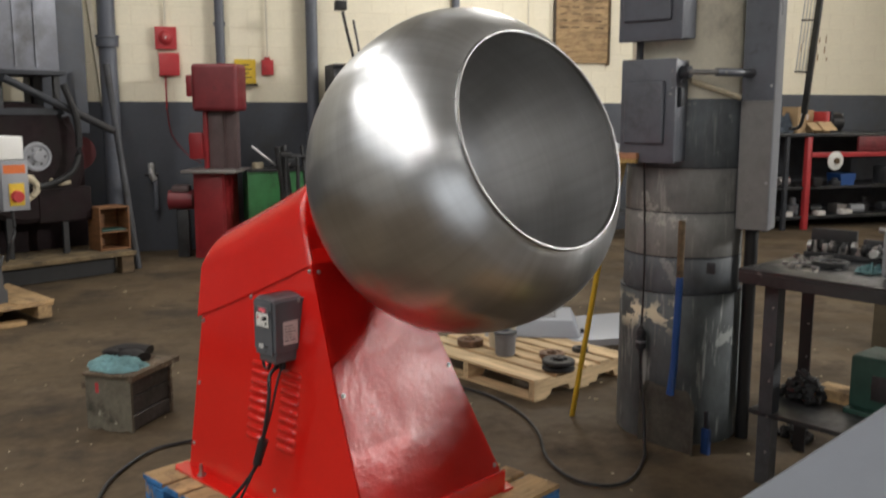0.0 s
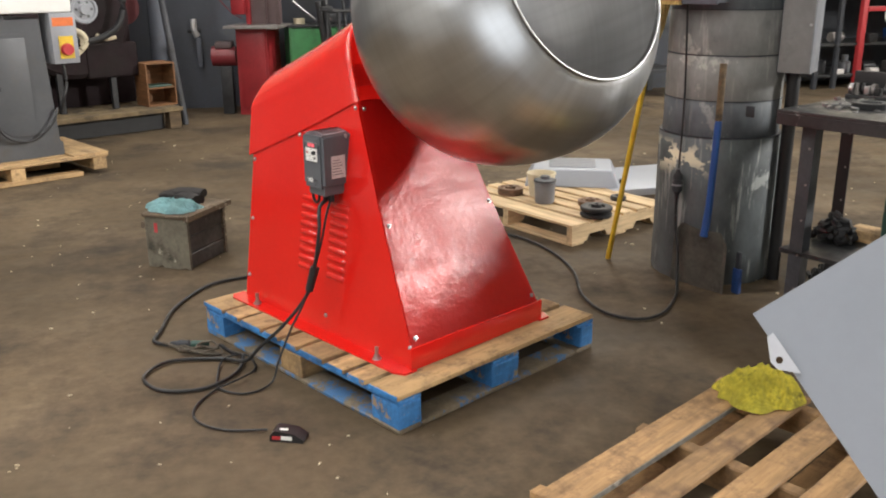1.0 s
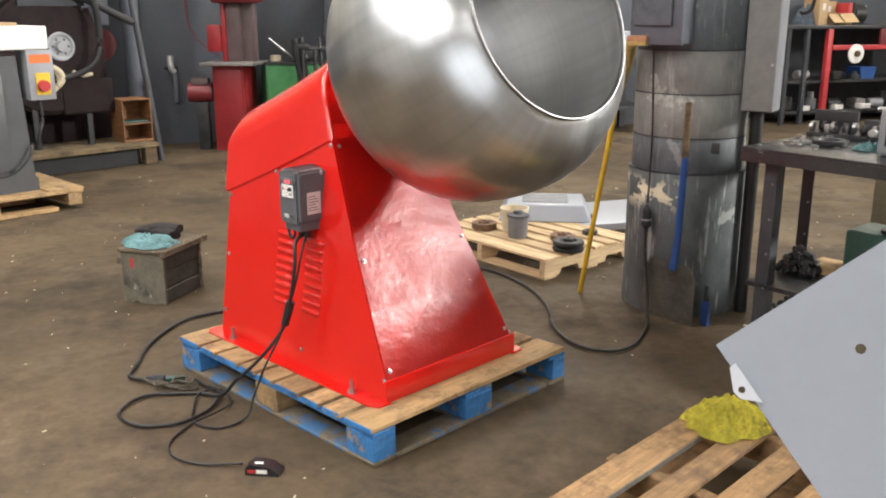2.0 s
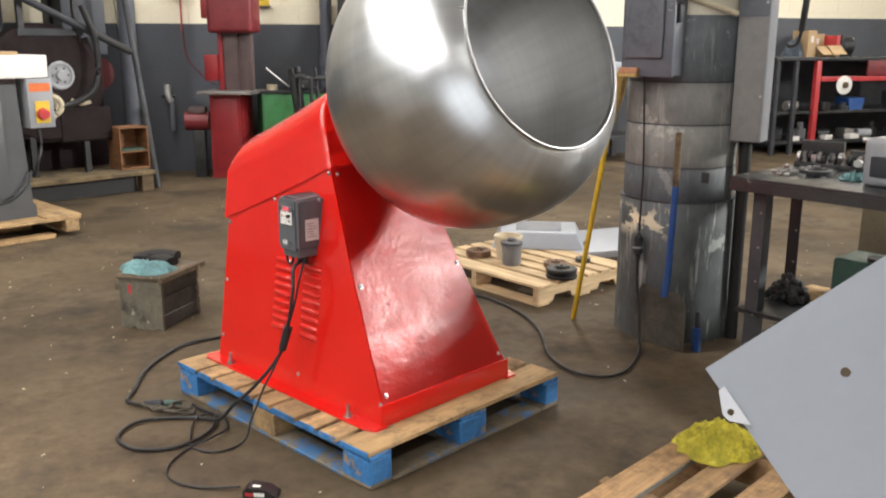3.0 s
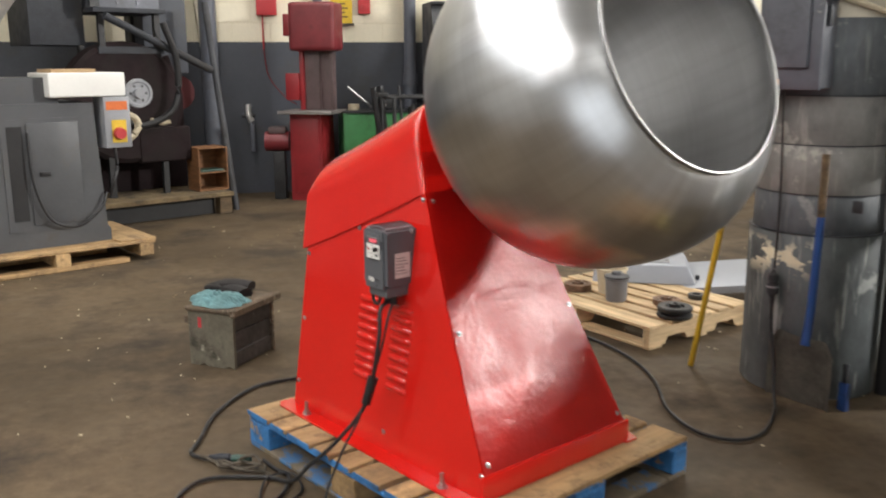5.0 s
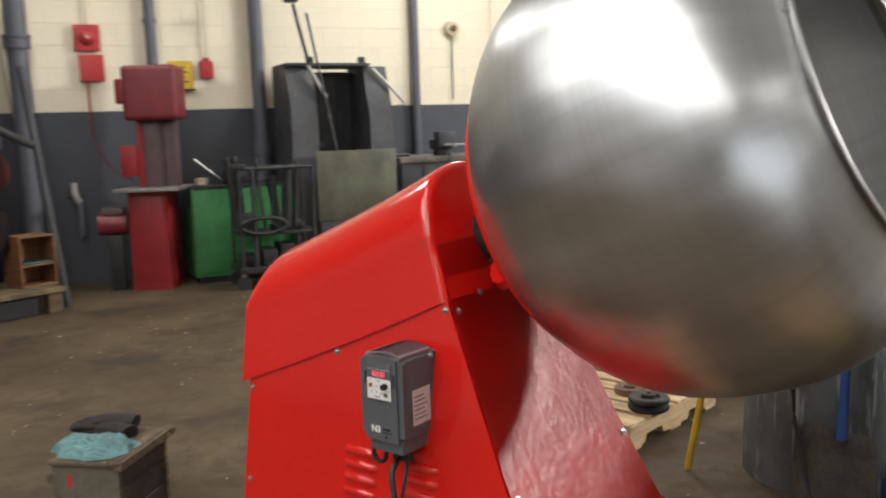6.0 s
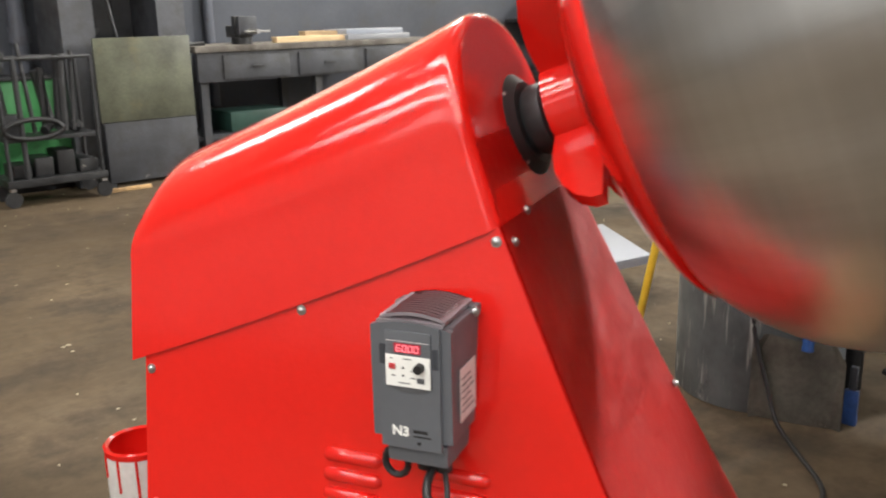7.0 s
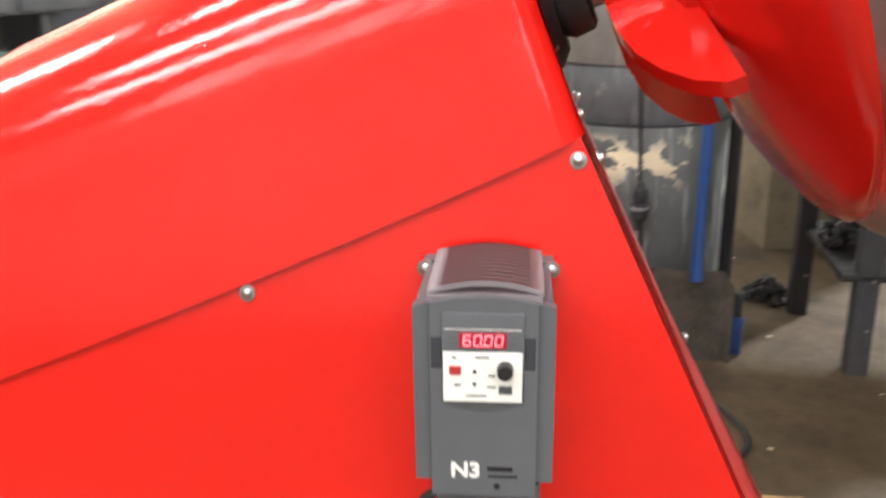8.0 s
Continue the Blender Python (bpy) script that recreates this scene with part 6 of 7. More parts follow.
pf = thing("wooden_platform", "low dirty wooden platform under the blower", "platform", pose(0, 6.0, 0))
for i in range(5):
    part("plank", boxes((0.75, 2.46, 0.0 + i * 0.19, 0.18 + i * 0.19, 0.165, 0.205), bev=0.004, seg=1), M_SANDY, pf)
# coloured black to stand in for the shadow under the planks
part("beam", boxes((0.80, 2.30, 0.10, 0.18, 0.0, 0.163), bev=0.003, seg=1), M_BLACK, pf)
part("post", boxes((2.32, 2.44, 0.02, 0.12, 0.0, 0.163), bev=0.004, seg=1), M_DKWOOD, pf)
part("post", boxes((0.80, 0.90, 0.7, 0.8, 0.0, 0.163), bev=0.004, seg=1), M_DKWOOD, pf)
wb = thing("wooden_crate", "small open wooden crate standing on its side on the platform", "crate", pose(2.20, 6.18, 0.2055))
for b in ((0, 0.30, 0, 0.25, 0, 0.014), (0, 0.30, 0, 0.25, 0.396, 0.41), (0, 0.014, 0, 0.25, 0.015, 0.395), (0.286, 0.30, 0, 0.25, 0.015, 0.395), (0.015, 0.285, 0.236, 0.25, 0.015, 0.395), (0.015, 0.285, 0.0, 0.23, 0.165, 0.178)):
    part("board", boxes(b, bev=0.002, seg=1), M_CRATE, wb)
part("green_insert", boxes((0.03, 0.27, 0.02, 0.20, 0.179, 0.197), bev=0.004), M_DKGREEN, wb)

slant = thing("wooden_pole", "dirty grey wooden pole leaning against the wall", "pole")
part("pole", cyls(((2.56, 6.17, 0.0), (2.41, 6.30, 1.95), 0.032), seg=16), M_GREYB, slant)

spray = thing("air_tool", "pale air tool hanging on a hook on the wall", "tool", rm(-0.47, WALL_N - 0.06, -0.2))
part("body", tubes([(0, 0, 1.16), (0.0, -0.02, 1.05), (0.03, -0.02, 0.98)], 0.035, 10, 4), M_ALU, spray)
part("handle", boxes((0.01, 0.06, -0.05, 0.0, 0.66, 0.97), bev=0.012), M_PIPE, spray)
part("knob", cyls(((-0.07, -0.02, 1.04), (0.07, -0.02, 1.04), 0.018), seg=12), M_BLACK, spray)
part("hook", boxes((-0.02, 0.02, 0.0, 0.064, 1.10, 1.13)), M_GREYD, spray)

# ---- band saw ----
saw = thing("band_saw", "tall red vertical band saw with a steel table", "saw", pose(3.4, 6.18, 0, 0, 0, -51))
bm = bmesh.new()
prism(bm, [(-0.19, 0.0), (0.16, 0.0), (0.155, 0.03), (0.15, 0.885), (-0.18, 0.885), (-0.185, 0.03)], 0.0, 0.42, "y")
bevel(bm, 0.01, 2)
part("base", bm, M_SAWRED, saw)
part("table", boxes((-0.27, 0.30, -0.12, 0.42, 0.888, 0.918), bev=0.004), M_ALUD, saw, "steel table")
bm = boxes((-0.175, 0.305, 0.02, 0.36, 1.51, 1.99), bev=0.05, seg=4)
part("upper_wheel_case", bm, M_MAROON, saw, "rounded maroon wheel case")
part("column", boxes((-0.06, 0.10, 0.16, 0.36, 0.92, 1.52), bev=0.008), M_SAWDARK, saw)
part("column", boxes((-0.10, -0.06, 0.12, 0.36, 0.92, 1.52), bev=0.006), M_SAWRED, saw)
part("blade_guard", boxes((0.22, 0.26, 0.12, 0.16, 0.92, 1.52), bev=0.004), M_SAWDARK, saw)
part("back_panel", boxes((0.10, 0.22, 0.22, 0.34, 0.92, 1.52), bev=0.004), M_SAWDARK, saw)
part("switch_box", boxes((-0.25, -0.105, 0.10, 0.22, 1.02, 1.29), bev=0.012), M_SAWRED, saw)
part("tension_wheel", cyls(((-0.175, 0.18, 1.80), (-0.26, 0.18, 1.80), 0.05), seg=20), M_SAWRED, saw)
part("side_knob", boxes((-0.26, -0.176, 0.10, 0.24, 1.66, 1.88), bev=0.02), M_SAWRED, saw)
part("door", boxes((-0.15, 0.12, -0.008, 0.0, 0.08, 0.84), bev=0.004), M_SAWRED, saw)
sm = thing("grinder_motor", "red and grey motor standing beside the band saw", "motor", pose(3.26, 6.50, 0, 0, 0, -40))
part("stand", boxes((-0.06, 0.06, -0.06, 0.06, 0, 0.5), bev=0.01), M_IRON, sm)
part("body", cyls(((-0.14, 0, 0.60), (0.11, 0, 0.60), 0.10), seg=24), M_MAROON, sm)
part("cap", boxes((-0.10, 0.08, -0.08, 0.08, 0.68, 0.75), bev=0.02), M_SAWDARK, sm)

# ---- green cabinet, cart, booth and bench along the wall ----
gc = thing("green_cabinet", "worn green steel cabinet against the wall", "cabinet", rm(0.48, 7.1))
part("body", boxes((0, 1.15, 0, 0.5, 0.06, 0.88), bev=0.006), M_GREEN, gc)
part("plinth", boxes((0.03, 1.12, 0.03, 0.47, 0.0, 0.06)), M_BLACK, gc)
part("top", boxes((-0.01, 1.16, -0.02, 0.5, 0.882, 0.905), bev=0.003), M_IRON, gc)
for x in (0.02, 0.60):
    part("door", boxes((x, x + 0.54, -0.012, 0.0, 0.10, 0.86), bev=0.004), M_GREEN, gc)
clutter = thing("hand_tools", "oily hand tools and a vice on the green cabinet", "tool", rm(0.9, 7.3, 0.905))
part("vice", boxes((-0.08, 0.08, -0.1, 0.1, 0, 0.10), bev=0.01), M_IRON, clutter)
part("jaw", boxes((-0.10, 0.10, -0.16, -0.11, 0.02, 0.14), bev=0.008), M_IRON, clutter)
part("screw", cyls(((0, -0.30, 0.06), (0, -0.16, 0.06), 0.016), seg=10), M_CHROME, clutter)
part("bar", cyls(((-0.35, -0.05, 0.24), (-0.10, -0.02, 0.03), 0.012), seg=8), M_CHROME, clutter)
part("bottle", cyls(((-0.28, 0.05, 0.0), (-0.28, 0.05, 0.06), 0.06), seg=14), M_CREAMP, clutter)

ct = thing("tool_cart", "black tubular steel tool cart on castors", "cart", rm(0.80, 6.55))
for x in (0.0, 0.66):
    for y in (0.0, 0.36):
        part("post", cyls(((x, y, 0.14), (x, y, 1.06), 0.014), seg=10), M_IRON, ct)
        w = part("castor", cyls(((x, y - 0.012, 0.06), (x, y + 0.012, 0.06), 0.06), seg=18), M_IRON, ct)
        part("fork", boxes((x - 0.02, x + 0.02, y - 0.02, y + 0.02, 0.121, 0.142)), M_CHROME, w)
part("rail", cyls(((0, 0, 1.06), (0.66, 0, 1.06), 0.014), seg=10), M_IRON, ct)
part("rail", cyls(((0, 0.36, 1.06), (0.66, 0.36, 1.06), 0.014), seg=10), M_IRON, ct)
part("shelf", boxes((-0.03, 0.69, -0.03, 0.39, 0.145, 0.20), bev=0.004), M_IRON, ct)
part("shelf", boxes((0.0, 0.66, 0.0, 0.36, 0.47, 0.50), bev=0.004), M_IRON, ct)
part("side_bar", cyls(((0.12, 0.0, 0.14), (0.12, 0.0, 1.06), 0.02), seg=10), M_IRON, ct)
part("coiled_hose", tubes([(0.10 + 0.2 * math.cos(a) + 0.1, -0.03 + 0.01 * (a % 2), 0.56 + 0.07 * math.sin(a)) for a in [k * 0.6 for k in range(26)]], 0.018, 8, 3), M_BLACK, ct)
part("gear_head", boxes((0.02, 0.16, 0.1, 0.26, 0.501, 0.66), bev=0.02), M_IRON, ct)
part("parts_heap", tubes([(0.3, 0.1, 0.53), (0.42, 0.2, 0.58), (0.55, 0.12, 0.53), (0.6, 0.28, 0.54)], 0.035, 8, 4), M_IRON, ct)
rnd = random.Random(41)
for k in range(9):
    x, y = rnd.uniform(0.0, 0.6), rnd.uniform(0.0, 0.3)
    part("stored_tool", cyls(((x, y, 0.52), (x + rnd.uniform(-0.08, 0.08), y, rnd.uniform(0.85, 1.2)), 0.016 + 0.012 * (k % 3)), seg=8), M_IRON, ct)
for k in range(4):
    x = 0.03 + k * 0.16
    part("stored_tool", boxes((x, x + 0.13, 0.04, 0.30, 0.201, 0.30 + 0.04 * (k % 3)), bev=0.012), M_IRON if k % 2 else M_BLACK, ct)
part("handle_head", boxes((-0.06, 0.06, -0.04, 0.04, 1.065, 1.11), bev=0.01), M_IRON, ct)
plank = thing("wood_stick", "short pine stick leaning by the booth", "stick", rm(1.52, 6.62, 0.0))
part("stick", boxes((0, 0.34, 0.0, 0.03, 0.0, 0.03), bev=0.003), M_WOOD, plank)

bo = thing("blast_booth", "dark grey steel booth with an open hood and window", "booth", rm(1.42, 7.0))
bm = bmesh.new()
prism(bm, [(0.0, 0.0), (0.62, 0.0), (0.62, 1.98), (0.16, 1.98), (0.0, 1.62)], 0.0, 0.26, "x")
bevel(bm, 0.006, 1)
part("side_wall", bm, M_GREYB, bo)
bm = bmesh.new()
prism(bm, [(0.0, 0.0), (0.62, 0.0), (0.62, 1.98), (0.16, 1.98), (0.0, 1.50)], 0.78, 1.02, "x")
bevel(bm, 0.006, 1)
part("side_wall", bm, M_GREYB, bo)
part("back_wall", boxes((0.26, 0.78, 0.55, 0.62, 0.0, 1.95)), M_GREYB, bo)
part("roof", boxes((0.0, 0.84, 0.10, 0.62, 1.982, 2.01), bev=0.004), M_GREYB, bo)
part("inner_panel", boxes((0.42, 0.60, 0.50, 0.545, 1.0, 1.9)), M_GLASS, bo)
part("sill", boxes((0.262, 0.778, 0.0, 0.5, 0.9, 1.15), bev=0.004), M_GREYB, bo)
part("guard_arm", cyls(((0.20, 0.05, 1.98), (0.34, -0.03, 1.68), 0.016), seg=8), M_ALU, bo)
part("guard_arm", tubes([(0.86, 0.1, 1.96), (1.12, 0.02, 1.66), (1.14, 0.02, 1.60), (1.08, 0.04, 1.60)], 0.014, 8, 3), M_ALU, bo)
for x in (0.22, 0.74):
    part("lug", boxes((x, x + 0.06, 0.12, 0.18, 2.011, 2.07), bev=0.008), M_IRON, bo)
part("spot_arm", tubes([(0.235, 0.15, 2.03), (0.16, 0.12, 2.3), (0.10, 0.10, 2.55)], 0.016, 8, 3), M_IRON, bo)
part("spot_head", boxes((0.02, 0.14, 0.04, 0.16, 2.56, 2.66), bev=0.015), M_BLACK, bo)
part("long_rod", cyls(((0.18, -0.05, 2.45), (0.42, -0.06, 1.12), 0.012), seg=8), M_IRON, bo)
gs = thing("guard_sheet", "stained greenish guard sheet standing before the booth", "sheet", rm(1.60, 6.86))
part("sheet", boxes((0, 0.80, 0.0, 0.02, 0.52, 1.18), bev=0.003), M_FROST, gs)
part("lower_sheet", boxes((0.02, 0.80, 0.0, 0.02, 0.03, 0.515), bev=0.003), M_GREYB, gs)
part("foot", boxes((0.0, 0.06, -0.02, 0.08, 0.0, 0.03)), M_IRON, gs)
part("foot", boxes((0.74, 0.80, -0.02, 0.08, 0.0, 0.03)), M_IRON, gs)

wbn = thing("work_bench", "long heavy grey-brown work bench along the wall", "bench", rm(2.44, 6.85))
BL = 2.6
part("top", boxes((0, BL, 0, 0.8, 1.03, 1.085), bev=0.006), M_BENCH, wbn)
part("apron", boxes((0.02, BL, 0.02, 0.06, 0.78, 1.028), bev=0.004), M_GREYB, wbn)
for x in (0.05, 1.2, BL - 0.12):
    for y in (0.06, 0.70):
        part("leg", boxes((x, x + 0.07, y, y + 0.07, 0.0, 1.028)), M_GREYB, wbn)
part("shelf", boxes((0.0, BL, 0.1, 0.75, 0.28, 0.32)), M_GREYB, wbn)
for i in range(3):
    d = part("drawer", boxes((0.25 + i * 0.75, 0.9 + i * 0.75, 0.0, 0.02, 0.80, 1.0), bev=0.004), M_GREYB, wbn)
    part("pull", boxes((0.52 + i * 0.75, 0.63 + i * 0.75, -0.02, 0.0, 0.89, 0.905)), M_IRON, d)
part("stored_box", boxes((0.35, 0.95, 0.15, 0.6, 0.321, 0.50), bev=0.01), M_DKGREEN, wbn)
part("stored_part", cyls(((1.3, 0.3, 0.40), (1.9, 0.35, 0.40), 0.08), seg=16), M_ALU, wbn)
part("bench_rod", cyls(((-0.25, 0.25, 1.10), (0.2, 0.25, 1.10), 0.02), seg=10), M_IRON, wbn)
vice = thing("bench_vice", "oily grey bench vice bolted on the bench", "vice", rm(2.98, 7.05, 1.0855))
part("base", cyls(((0, 0, 0), (0, 0, 0.06), 0.09), seg=18), M_IRON, vice)
part("body", boxes((-0.07, 0.07, -0.10, 0.16, 0.06, 0.16), bev=0.012), M_IRON, vice)
part("jaw", boxes((-0.09, 0.09, -0.14, -0.08, 0.08, 0.24), bev=0.01), M_GREYB, vice)
part("jaw", boxes((-0.09, 0.09, -0.06, 0.0, 0.08, 0.24), bev=0.01), M_IRON, vice)
part("screw", cyls(((0, -0.32, 0.11), (0, -0.14, 0.11), 0.02), seg=12), M_CHROME, vice)
part("bar", cyls(((-0.12, -0.30, 0.11), (0.12, -0.30, 0.11), 0.009), seg=8), M_CHROME, vice)
for i, (a, b, l, w, t) in enumerate(((3.30, 6.98, 0.85, 0.10, 2), (3.72, 7.18, 0.55, 0.14, -4), (3.38, 7.10, 0.45, 0.08, 6))):
    s_ = thing("timber_offcut", "short pale timber offcut lying on the bench", "timber", rm(a, b, 1.0855, t), "bench offcuts")
    piece("board", rough_board(l, w, 0.05 if i != 1 else 0.09, M_PALE, 200 + i), s_, pose(0, 0, 0))
tray_ = thing("parts_tray", "flat grey metal tray on the far bench end", "tray", rm(4.05, 6.95, 1.0855))
part("tray", boxes((0, 0.75, 0, 0.5, 0, 0.05), bev=0.006), M_GREYL, tray_)
part("lid", boxes((0.02, 0.7, 0.05, 0.45, 0.051, 0.10), bev=0.006), M_PANEL, tray_)

# ---- on the back wall ----
WB = WALL_N
p1 = thing("wall_pipe", "thick blue-grey drain pipe with a collar on the wall", "pipe", rm(-0.84, WB - 0.11))
part("pipe", cyls(((0, 0, 0), (0, 0, CEIL), 0.088), seg=28), M_PIPE, p1)
part("collar", cyls(((0, 0, 2.17), (0, 0, 2.26), 0.11), seg=28), M_PIPE, p1)
part("lip", cyls(((0, 0, 2.262), (0, 0, 2.285), 0.118), seg=28), M_PIPE, p1)
p2 = thing("wall_pipe", "blue-grey steel pipe on the wall behind the saw", "pipe", rm(0.30, WB - 0.06))
part("pipe", cyls(((0, 0, 1.2), (0, 0, CEIL), 0.05), seg=20), M_PIPE, p2)
part("bracket", boxes((-0.06, 0.06, -0.005, 0.06, 2.42, 2.46)), M_PIPE, p2)
p3 = thing("wall_pipe", "blue-grey drain pipe with a joint on the wall", "pipe", rm(1.29, WB - 0.085))
part("pipe", cyls(((0, 0, 0), (0, 0, CEIL), 0.066), seg=24), M_PIPE, p3)
part("joint", cyls(((0, 0, 1.15), (0, 0, 1.28), 0.084), seg=24), M_PIPE, p3)
p4 = thing("wall_pipe", "slim grey pipe on the wall above the bench", "pipe", rm(2.99, WB - 0.06))
part("pipe", cyls(((0, 0, 0.5), (0, 0, CEIL), 0.045), seg=20), M_PIPE, p4)
strip = thing("pale_plank", "pale painted plank hung slanted on the wall", "plank", rm(-1.02, WB - 0.05))
part("plank", cyls(((0.12, -0.06, 1.55), (-0.02, 0.01, 3.0), 0.033), seg=4), M_CREAMCOL, strip)
part("hook", boxes((-0.06, 0.02, 0.0, 0.05, 2.99, 3.03)), M_GREYD, strip)

bell = thing("fire_bell", "red fire alarm bell with a control box on the wall", "alarm", rm(-0.26, WB, 2.16))
part("plate", boxes((-0.11, 0.11, -0.06, 0.0, 0.0, 0.235), bev=0.008), M_SIGNRED, bell)
bm = bmesh.new()
spin(bm, [(0.0, 0.05), (0.03, 0.048), (0.06, 0.03), (0.075, 0.0)], pose(0, -0.06, 0.12, 90, 0, 0), 24)
part("gong", bm, M_SIGNRED, bell)
part("stud", cyls(((0, -0.112, 0.12), (0, -0.12, 0.12), 0.012), seg=12), M_ALU, bell)
part("conduit", cyls(((0.0, -0.02, 0.235), (0.0, -0.02, CEIL - 2.17), 0.011), seg=10), M_CREAMCOL, bell)
part("lower_box", boxes((-0.08, 0.13, -0.07, 0.0, -0.275, -0.035), bev=0.008), M_SIGNRED, bell)
part("conduit", cyls(((-0.02, -0.03, -0.275), (-0.02, -0.03, -0.62), 0.008), seg=10), M_SIGNRED, bell)
part("flex", tubes([(-0.02, -0.03, -0.62), (0.02, -0.05, -0.9), (0.18, -0.1, -1.12), (0.30, -0.2, -1.20)], 0.006, 8, 5), M_MAROON, bell)
for nm, a, z in (("call_point", 0.80, 1.905), ("call_point", 3.92, 1.90)):
    t = thing(nm, "small red fire call point on the wall", "alarm", rm(a, WB, z), "fire call points")
    part("box", boxes((-0.065, 0.065, -0.06, 0.0, 0.0, 0.165), bev=0.015, seg=3), M_SIGNRED, t)
    part("lever", boxes((-0.03, 0.03, -0.075, -0.06, 0.05, 0.10), bev=0.004), M_SIGNRED, t)
    part("cap", boxes((-0.03, 0.03, -0.05, -0.01, 0.165, 0.195), bev=0.005), M_SIGNRED, t)
    part("conduit", cyls(((0, -0.03, 0.195), (0, -0.03, CEIL - z), 0.009), seg=8), M_CREAMCOL, t)
sounder = thing("round_sounder", "small round cream sounder on the wall", "alarm", rm(3.45, WB, 2.42))
part("body", cyls(((0, 0, 0), (0, -0.06, 0), 0.085, 0.075), seg=24), M_CREAMP, sounder)
part("centre", cyls(((0, -0.061, 0), (0, -0.075, 0), 0.035), seg=16), M_DKWOOD, sounder)
part("cord", cyls(((0, -0.015, -0.08), (0, -0.015, -0.75), 0.008), seg=8), M_PIPE, sounder)
sign = thing("yellow_sign", "yellow notice with unreadable print on the wall", "sign", rm(0.56, WB, 1.81))
part("sheet", boxes((-0.115, 0.115, -0.008, -0.003, 0.0, 0.265), bev=0.001, seg=1), M_YELLOW, sign)
for k in range(4):
    part("printed_bar", boxes((-0.08, 0.07 - 0.03 * (k % 2), -0.0095, -0.0081, 0.06 + k * 0.045, 0.075 + k * 0.045)), M_DKWOOD, sign)
part("ledge", boxes((-0.15, 0.13, -0.05, -0.001, -0.02, -0.002), bev=0.002), M_IRON, sign)
nb = thing("notice_board", "old brown wooden notice board with faded print", "board", rm(4.62, WB, 2.10))
part("board", boxes((-0.33, 0.38, -0.03, -0.004, 0.0, 1.1), bev=0.003), M_BOARD, nb)
for x in (-0.36, 0.38):
    part("frame", boxes((x, x + 0.03, -0.04, -0.002, -0.02, 1.13), bev=0.003), M_DKWOOD, nb)
for k in range(7):
    for j in range(4):
        part("printed_bar", boxes((-0.28 + j * 0.16, -0.16 + j * 0.16 - 0.02 * ((k + j) % 3), -0.0325, -0.0302, 0.42 + k * 0.08, 0.435 + k * 0.08)), M_DKWOOD, nb)
hookr = thing("wall_rod", "thin dark rod hanging on the wall", "rod", rm(4.27, WB, 1.93))
part("rod", cyls(((0, -0.03, 0), (0, -0.03, 1.0), 0.012), seg=8), M_GREYD, hookr)
part("foot", boxes((-0.02, 0.12, -0.05, -0.002, -0.02, 0.0)), M_GREYD, hookr)
marks = thing("paint_marks", "dark illegible painted marks on the cream wall", "marking", rm(8.2, WB - 0.004, 0))
rnd = random.Random(14)
for r_, z in enumerate((2.43, 2.29, 2.19)):
    for k in range(4):
        w = rnd.uniform(0.010, 0.022)
        u = -0.24 + k * 0.13 + rnd.uniform(-0.04, 0.04)
        part("mark", boxes((u, u + w, 0.0, 0.003, z, z + rnd.uniform(0.04, 0.12))), M_BOARD, marks)

# ---- long storage bench at the far end ----
sb = thing("storage_bench", "long red and grey storage bench full of parts", "bench", rm(6.85, 6.95))
SL = 3.2
part("top", boxes((0, SL, 0, 0.75, 1.19, 1.235), bev=0.004), M_IRON, sb)
part("shelf", boxes((0, SL, 0.03, 0.75, 0.52, 0.555)), M_IRON, sb)
part("shelf", boxes((0, SL, 0.03, 0.75, 0.14, 0.175)), M_IRON, sb)
part("back", boxes((0, SL, 0.752, 0.77, 0.1, 1.19)), M_GREYD, sb)
for x in (0.02, 0.30):
    part("post", boxes((x, x + 0.05, 0.0, 0.05, 0.0, 1.188)), M_GREYD, sb)
for x in (0.62, 2.3, SL - 0.06):
    part("post", boxes((x, x + 0.07, -0.01, 0.06, 0.0, 1.188), bev=0.004), M_SIGNRED, sb)
part("rail", boxes((0.70, 2.29, -0.01, 0.03, 0.93, 0.99), bev=0.004), M_SIGNRED, sb)
part("drawer_front", boxes((1.42, 2.29, -0.012, 0.02, 1.0, 1.188), bev=0.004), M_MAROON, sb)


def on_bench(x, y, z, turn=0.0):
    return rm(6.85 + x, 6.95 + y, z + 0.0005, turn)


def carton(x, y, z, w, d, h, label, material, turn=0, flaps=False):
    t = thing("cardboard_box", label, "box", on_bench(x, y, z, turn), "boxes on the far bench")
    part("box", boxes((0, w, 0, d, 0, h), bev=0.003, seg=1), material, t)
    part("tape", boxes((w * 0.35, w * 0.65, -0.002, 0.0, h * 0.55, h * 0.8)), M_LABEL, t)
    if flaps:
        bm = bmesh.new()
        prism(bm, [(0, h), (-0.14, h * 0.25), (-0.15, h * 0.25), (-0.006, h + 0.004)], 0.0, w, "x")
        part("flap", bm, material, t)
    return t


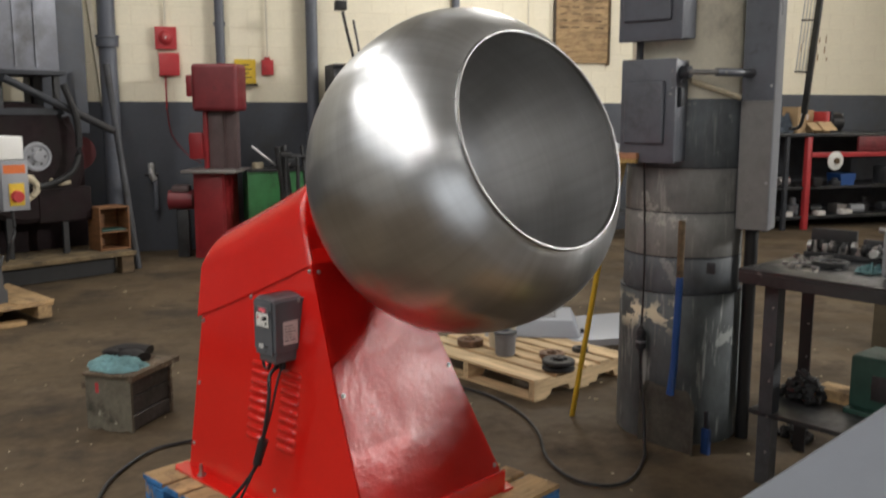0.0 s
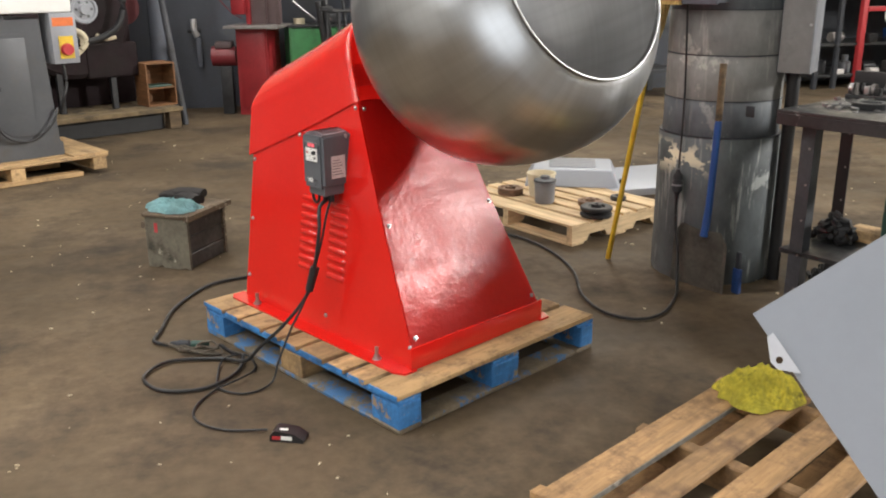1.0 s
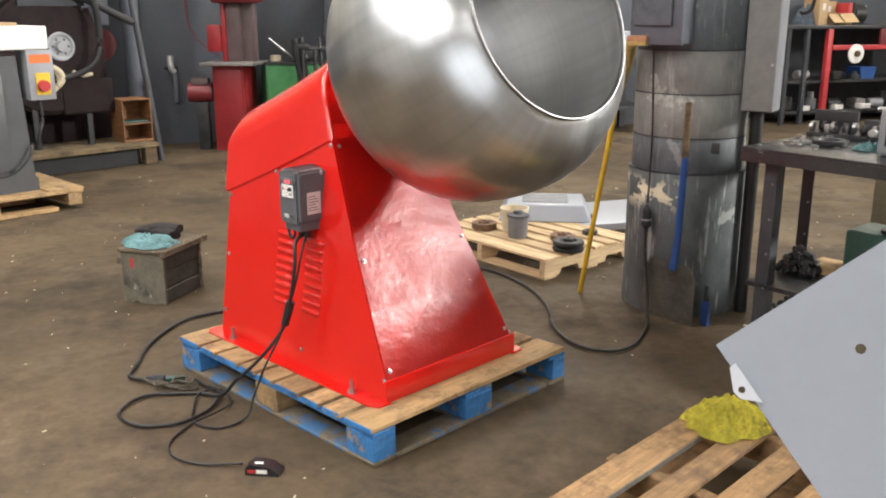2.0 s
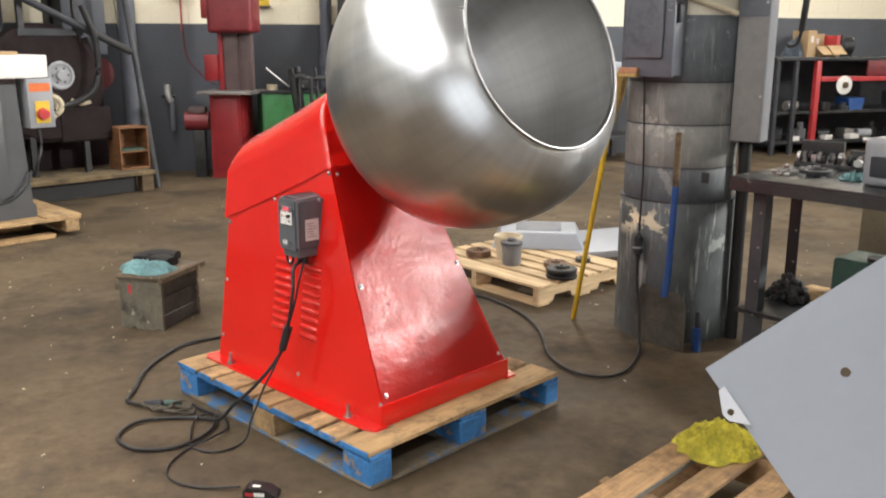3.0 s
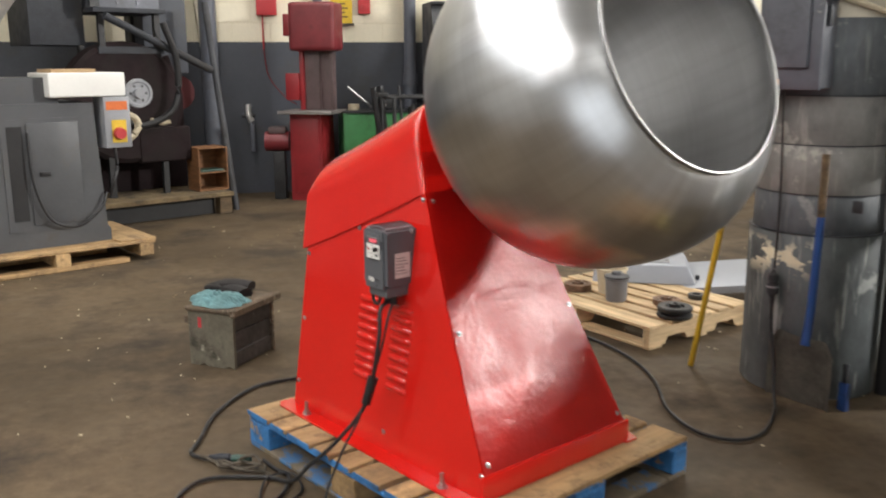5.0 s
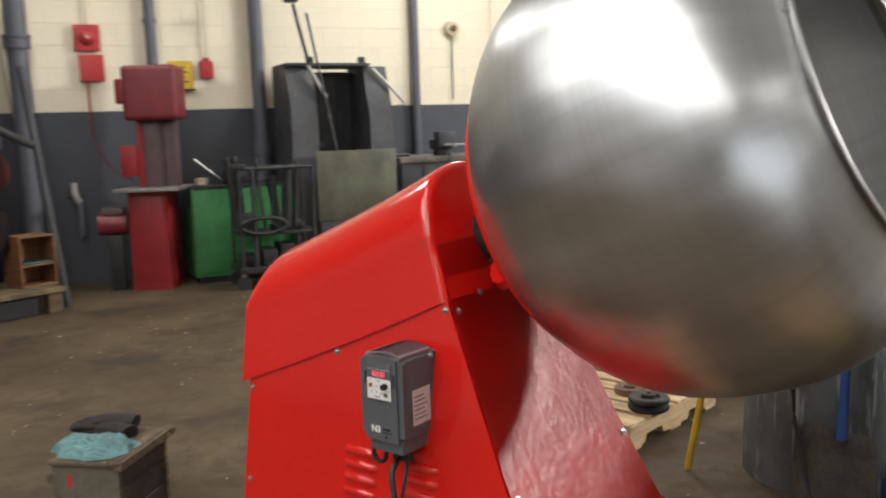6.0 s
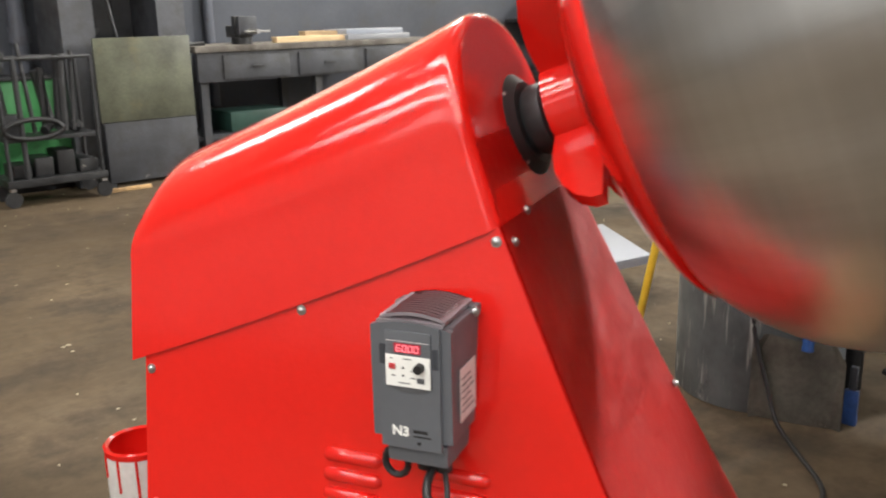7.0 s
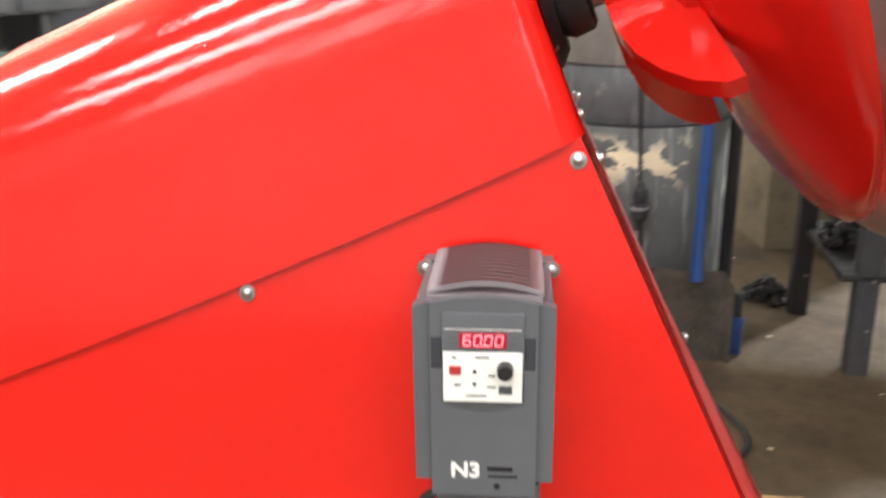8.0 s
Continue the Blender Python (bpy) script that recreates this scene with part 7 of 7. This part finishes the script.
carton(0.525, 0.10, 1.235, 0.135, 0.3, 0.33, "closed tan cardboard box with a label", M_CARD)
carton(0.67, 0.12, 1.235, 0.145, 0.25, 0.13, "small tan cardboard tray box with open flaps", M_CARD, 0, True)
carton(0.83, 0.10, 1.235, 0.20, 0.25, 0.14, "tan cardboard tray box with an open flap", M_CARD, -4, True)
carton(0.80, 0.42, 1.235, 0.25, 0.28, 0.29, "tall printed cardboard box behind others", M_CARD)
can2 = thing("red_tool_case", "small red metal tool case on the far bench", "case", on_bench(1.06, 0.2, 1.235))
part("case", boxes((0, 0.06, 0, 0.3, 0, 0.27), bev=0.008), M_SIGNRED, can2)
blk3 = thing("black_motor", "black electric motor with a white handle on the bench", "motor", on_bench(1.19, 0.2, 1.235))
part("body", cyls(((0.0, 0.13, 0.13), (0.17, 0.13, 0.13), 0.13), seg=24), M_BLACK, blk3)
part("cap", boxes((0.17, 0.20, 0.06, 0.20, 0.03, 0.24), bev=0.012), M_WHITE, blk3)
part("dark_plate", boxes((-0.05, -0.02, 0.0, 0.28, 0.0, 0.27), bev=0.004), M_GREYD, blk3)
part("foot", boxes((0.0, 0.17, 0.03, 0.23, 0.0, 0.02)), M_BLACK, blk3)
rag("cloth", "blue-grey cloth heaped on the far bench", "cloth", TWO, (0.13, 0.13), 0.22, M_CLOTHGREY, 31, on_bench(0.40, 0.22, 1.2355))
reel = thing("cable_reel", "white cable reel hanging on the red rail", "reel", on_bench(1.05, -0.012, 0.88))
bm = bmesh.new()
spin(bm, [(0.03, 0.0), (0.115, 0.0), (0.12, 0.006), (0.12, 0.02), (0.07, 0.025), (0.045, 0.03), (0.03, 0.03), (0.03, 0.0)], pose(0, 0, 0, 90, 0, 0), 28)
part("disc", bm, M_WHITE, reel)
part("hub", cyls(((0, 0.0, 0), (0, -0.05, 0), 0.04), seg=16), M_DKWOOD, reel)
bin_ = thing("parts_bin", "blue plastic parts bin on the middle shelf", "bin", on_bench(1.24, 0.05, 0.555))
bm = bmesh.new()
prism(bm, [(0, 0), (0.20, 0), (0.23, 0.15), (-0.03, 0.15)], 0.0, 0.25, "y")
bevel(bm, 0.008, 1)
part("bin", bm, M_BLUEP, bin_)
rnd = random.Random(77)
for k in range(16):
    x = 0.05 + 0.19 * k
    z = (0.555, 0.175)[k % 2]
    if z == 0.555 and 1.2 < x < 1.7:
        z = 0.175
    t = thing("stored_part", "dull machine part stored on the bench's shelf", "part", on_bench(x, rnd.uniform(0.08, 0.3), z, rnd.uniform(-20, 20)), "stored machine parts")
    h = rnd.uniform(0.08, 0.24)
    bm = bmesh.new()
    if k % 3 == 0:
        spin(bm, [(0, 0), (0.07, 0), (0.075, 0.01), (0.075, h * 0.6), (0.04, h * 0.65), (0.04, h), (0, h)], None, 18)
    elif k % 3 == 1:
        box(bm, -0.08, 0.08, -0.09, 0.09, 0, h)
        bevel(bm, 0.01, 2)
    else:
        cyl(bm, (-0.09, 0, 0.06), (0.09, 0, 0.06), 0.06, None, 16)
    part("body", bm, (M_IRON, M_GREYB, M_ALUD, M_GREYL, M_BLACK)[k % 5], t)
for x, w in ((0.85, 0.14), (0.35, 0.12), (1.25, 0.18)):
    t = thing("paper_packet", "pale paper packet on the lower shelf", "packet", on_bench(x, 0.0, 0.175, 8), "paper packets")
    part("packet", boxes((0, w, 0, 0.1, 0, 0.06), bev=0.006), M_LABEL, t)

# ---- litter on the floor ----
lit = thing("floor_litter", "small pale paper scraps and chips on the floor", "litter", pose(0, 0, 0), kind="stuff")
rnd = random.Random(4)
bm = bmesh.new()
for k in range(520):
    x, y = rnd.uniform(-2.6, 5.0), rnd.uniform(-2.2, 5.5)
    if -0.1 < x < 1.1 and -1.7 < y < 1.3:
        continue
    s = rnd.uniform(0.002, 0.006) * (1.8 if rnd.random() < 0.08 else 1)
    a = rnd.uniform(0, 6.28)
    vs = box(bm, -s * rnd.uniform(0.6, 1.6), s, -s * rnd.uniform(0.3, 0.8), s * 0.5, 0.0006, 0.003 + s * 0.25)
    bmesh.ops.transform(bm, matrix=pose(x, y, 0, 0, 0, math.degrees(a)), verts=vs)
part("scraps", bm, M_CREAMP, lit)

# ---- cream wall blocks, the nearest stretch ----
BW, BH = 0.40, 0.20
bm = bmesh.new()
box(bm, 0.002, BW - 0.002, 0.006, 0.012, 0.002, BH - 0.002)
bevel(bm, 0.002, 1)
blockm = mesh_of("block", bm, M_WALLTOP)
for r_ in range(9):
    for c in range(33):
        x = -2.6 + c * BW + (BW / 2 if r_ % 2 else 0)
        piece("block", blockm, wall_n, pose(x, WALL_N, PAINT + r_ * BH))
top_z = PAINT + 9 * BH
bm = bmesh.new()
for r_ in range(int((CEIL - top_z) / BH)):
    for c in range(53):
        x = WALL_W + c * BW + (BW / 2 if r_ % 2 == 0 else 0)
        box(bm, x + 0.002, min(x + BW - 0.002, WALL_E), WALL_N + 0.006, WALL_N + 0.012, top_z + r_ * BH + 0.002, top_z + (r_ + 1) * BH - 0.002)
for r_ in range(9):
    for c in list(range(11)) + list(range(46, 53)):
        x = WALL_W + c * BW + (BW / 2 if r_ % 2 else 0)
        if x + BW <= -2.6 or x >= -2.6 + 33.5 * BW:
            box(bm, x + 0.002, min(x + BW - 0.002, WALL_E), WALL_N + 0.006, WALL_N + 0.012, PAINT + r_ * BH + 0.002, PAINT + (r_ + 1) * BH - 0.002)
tagged(part("further_blocks", bm, M_WALLTOP, wall_n, smooth=False), kind="stuff")
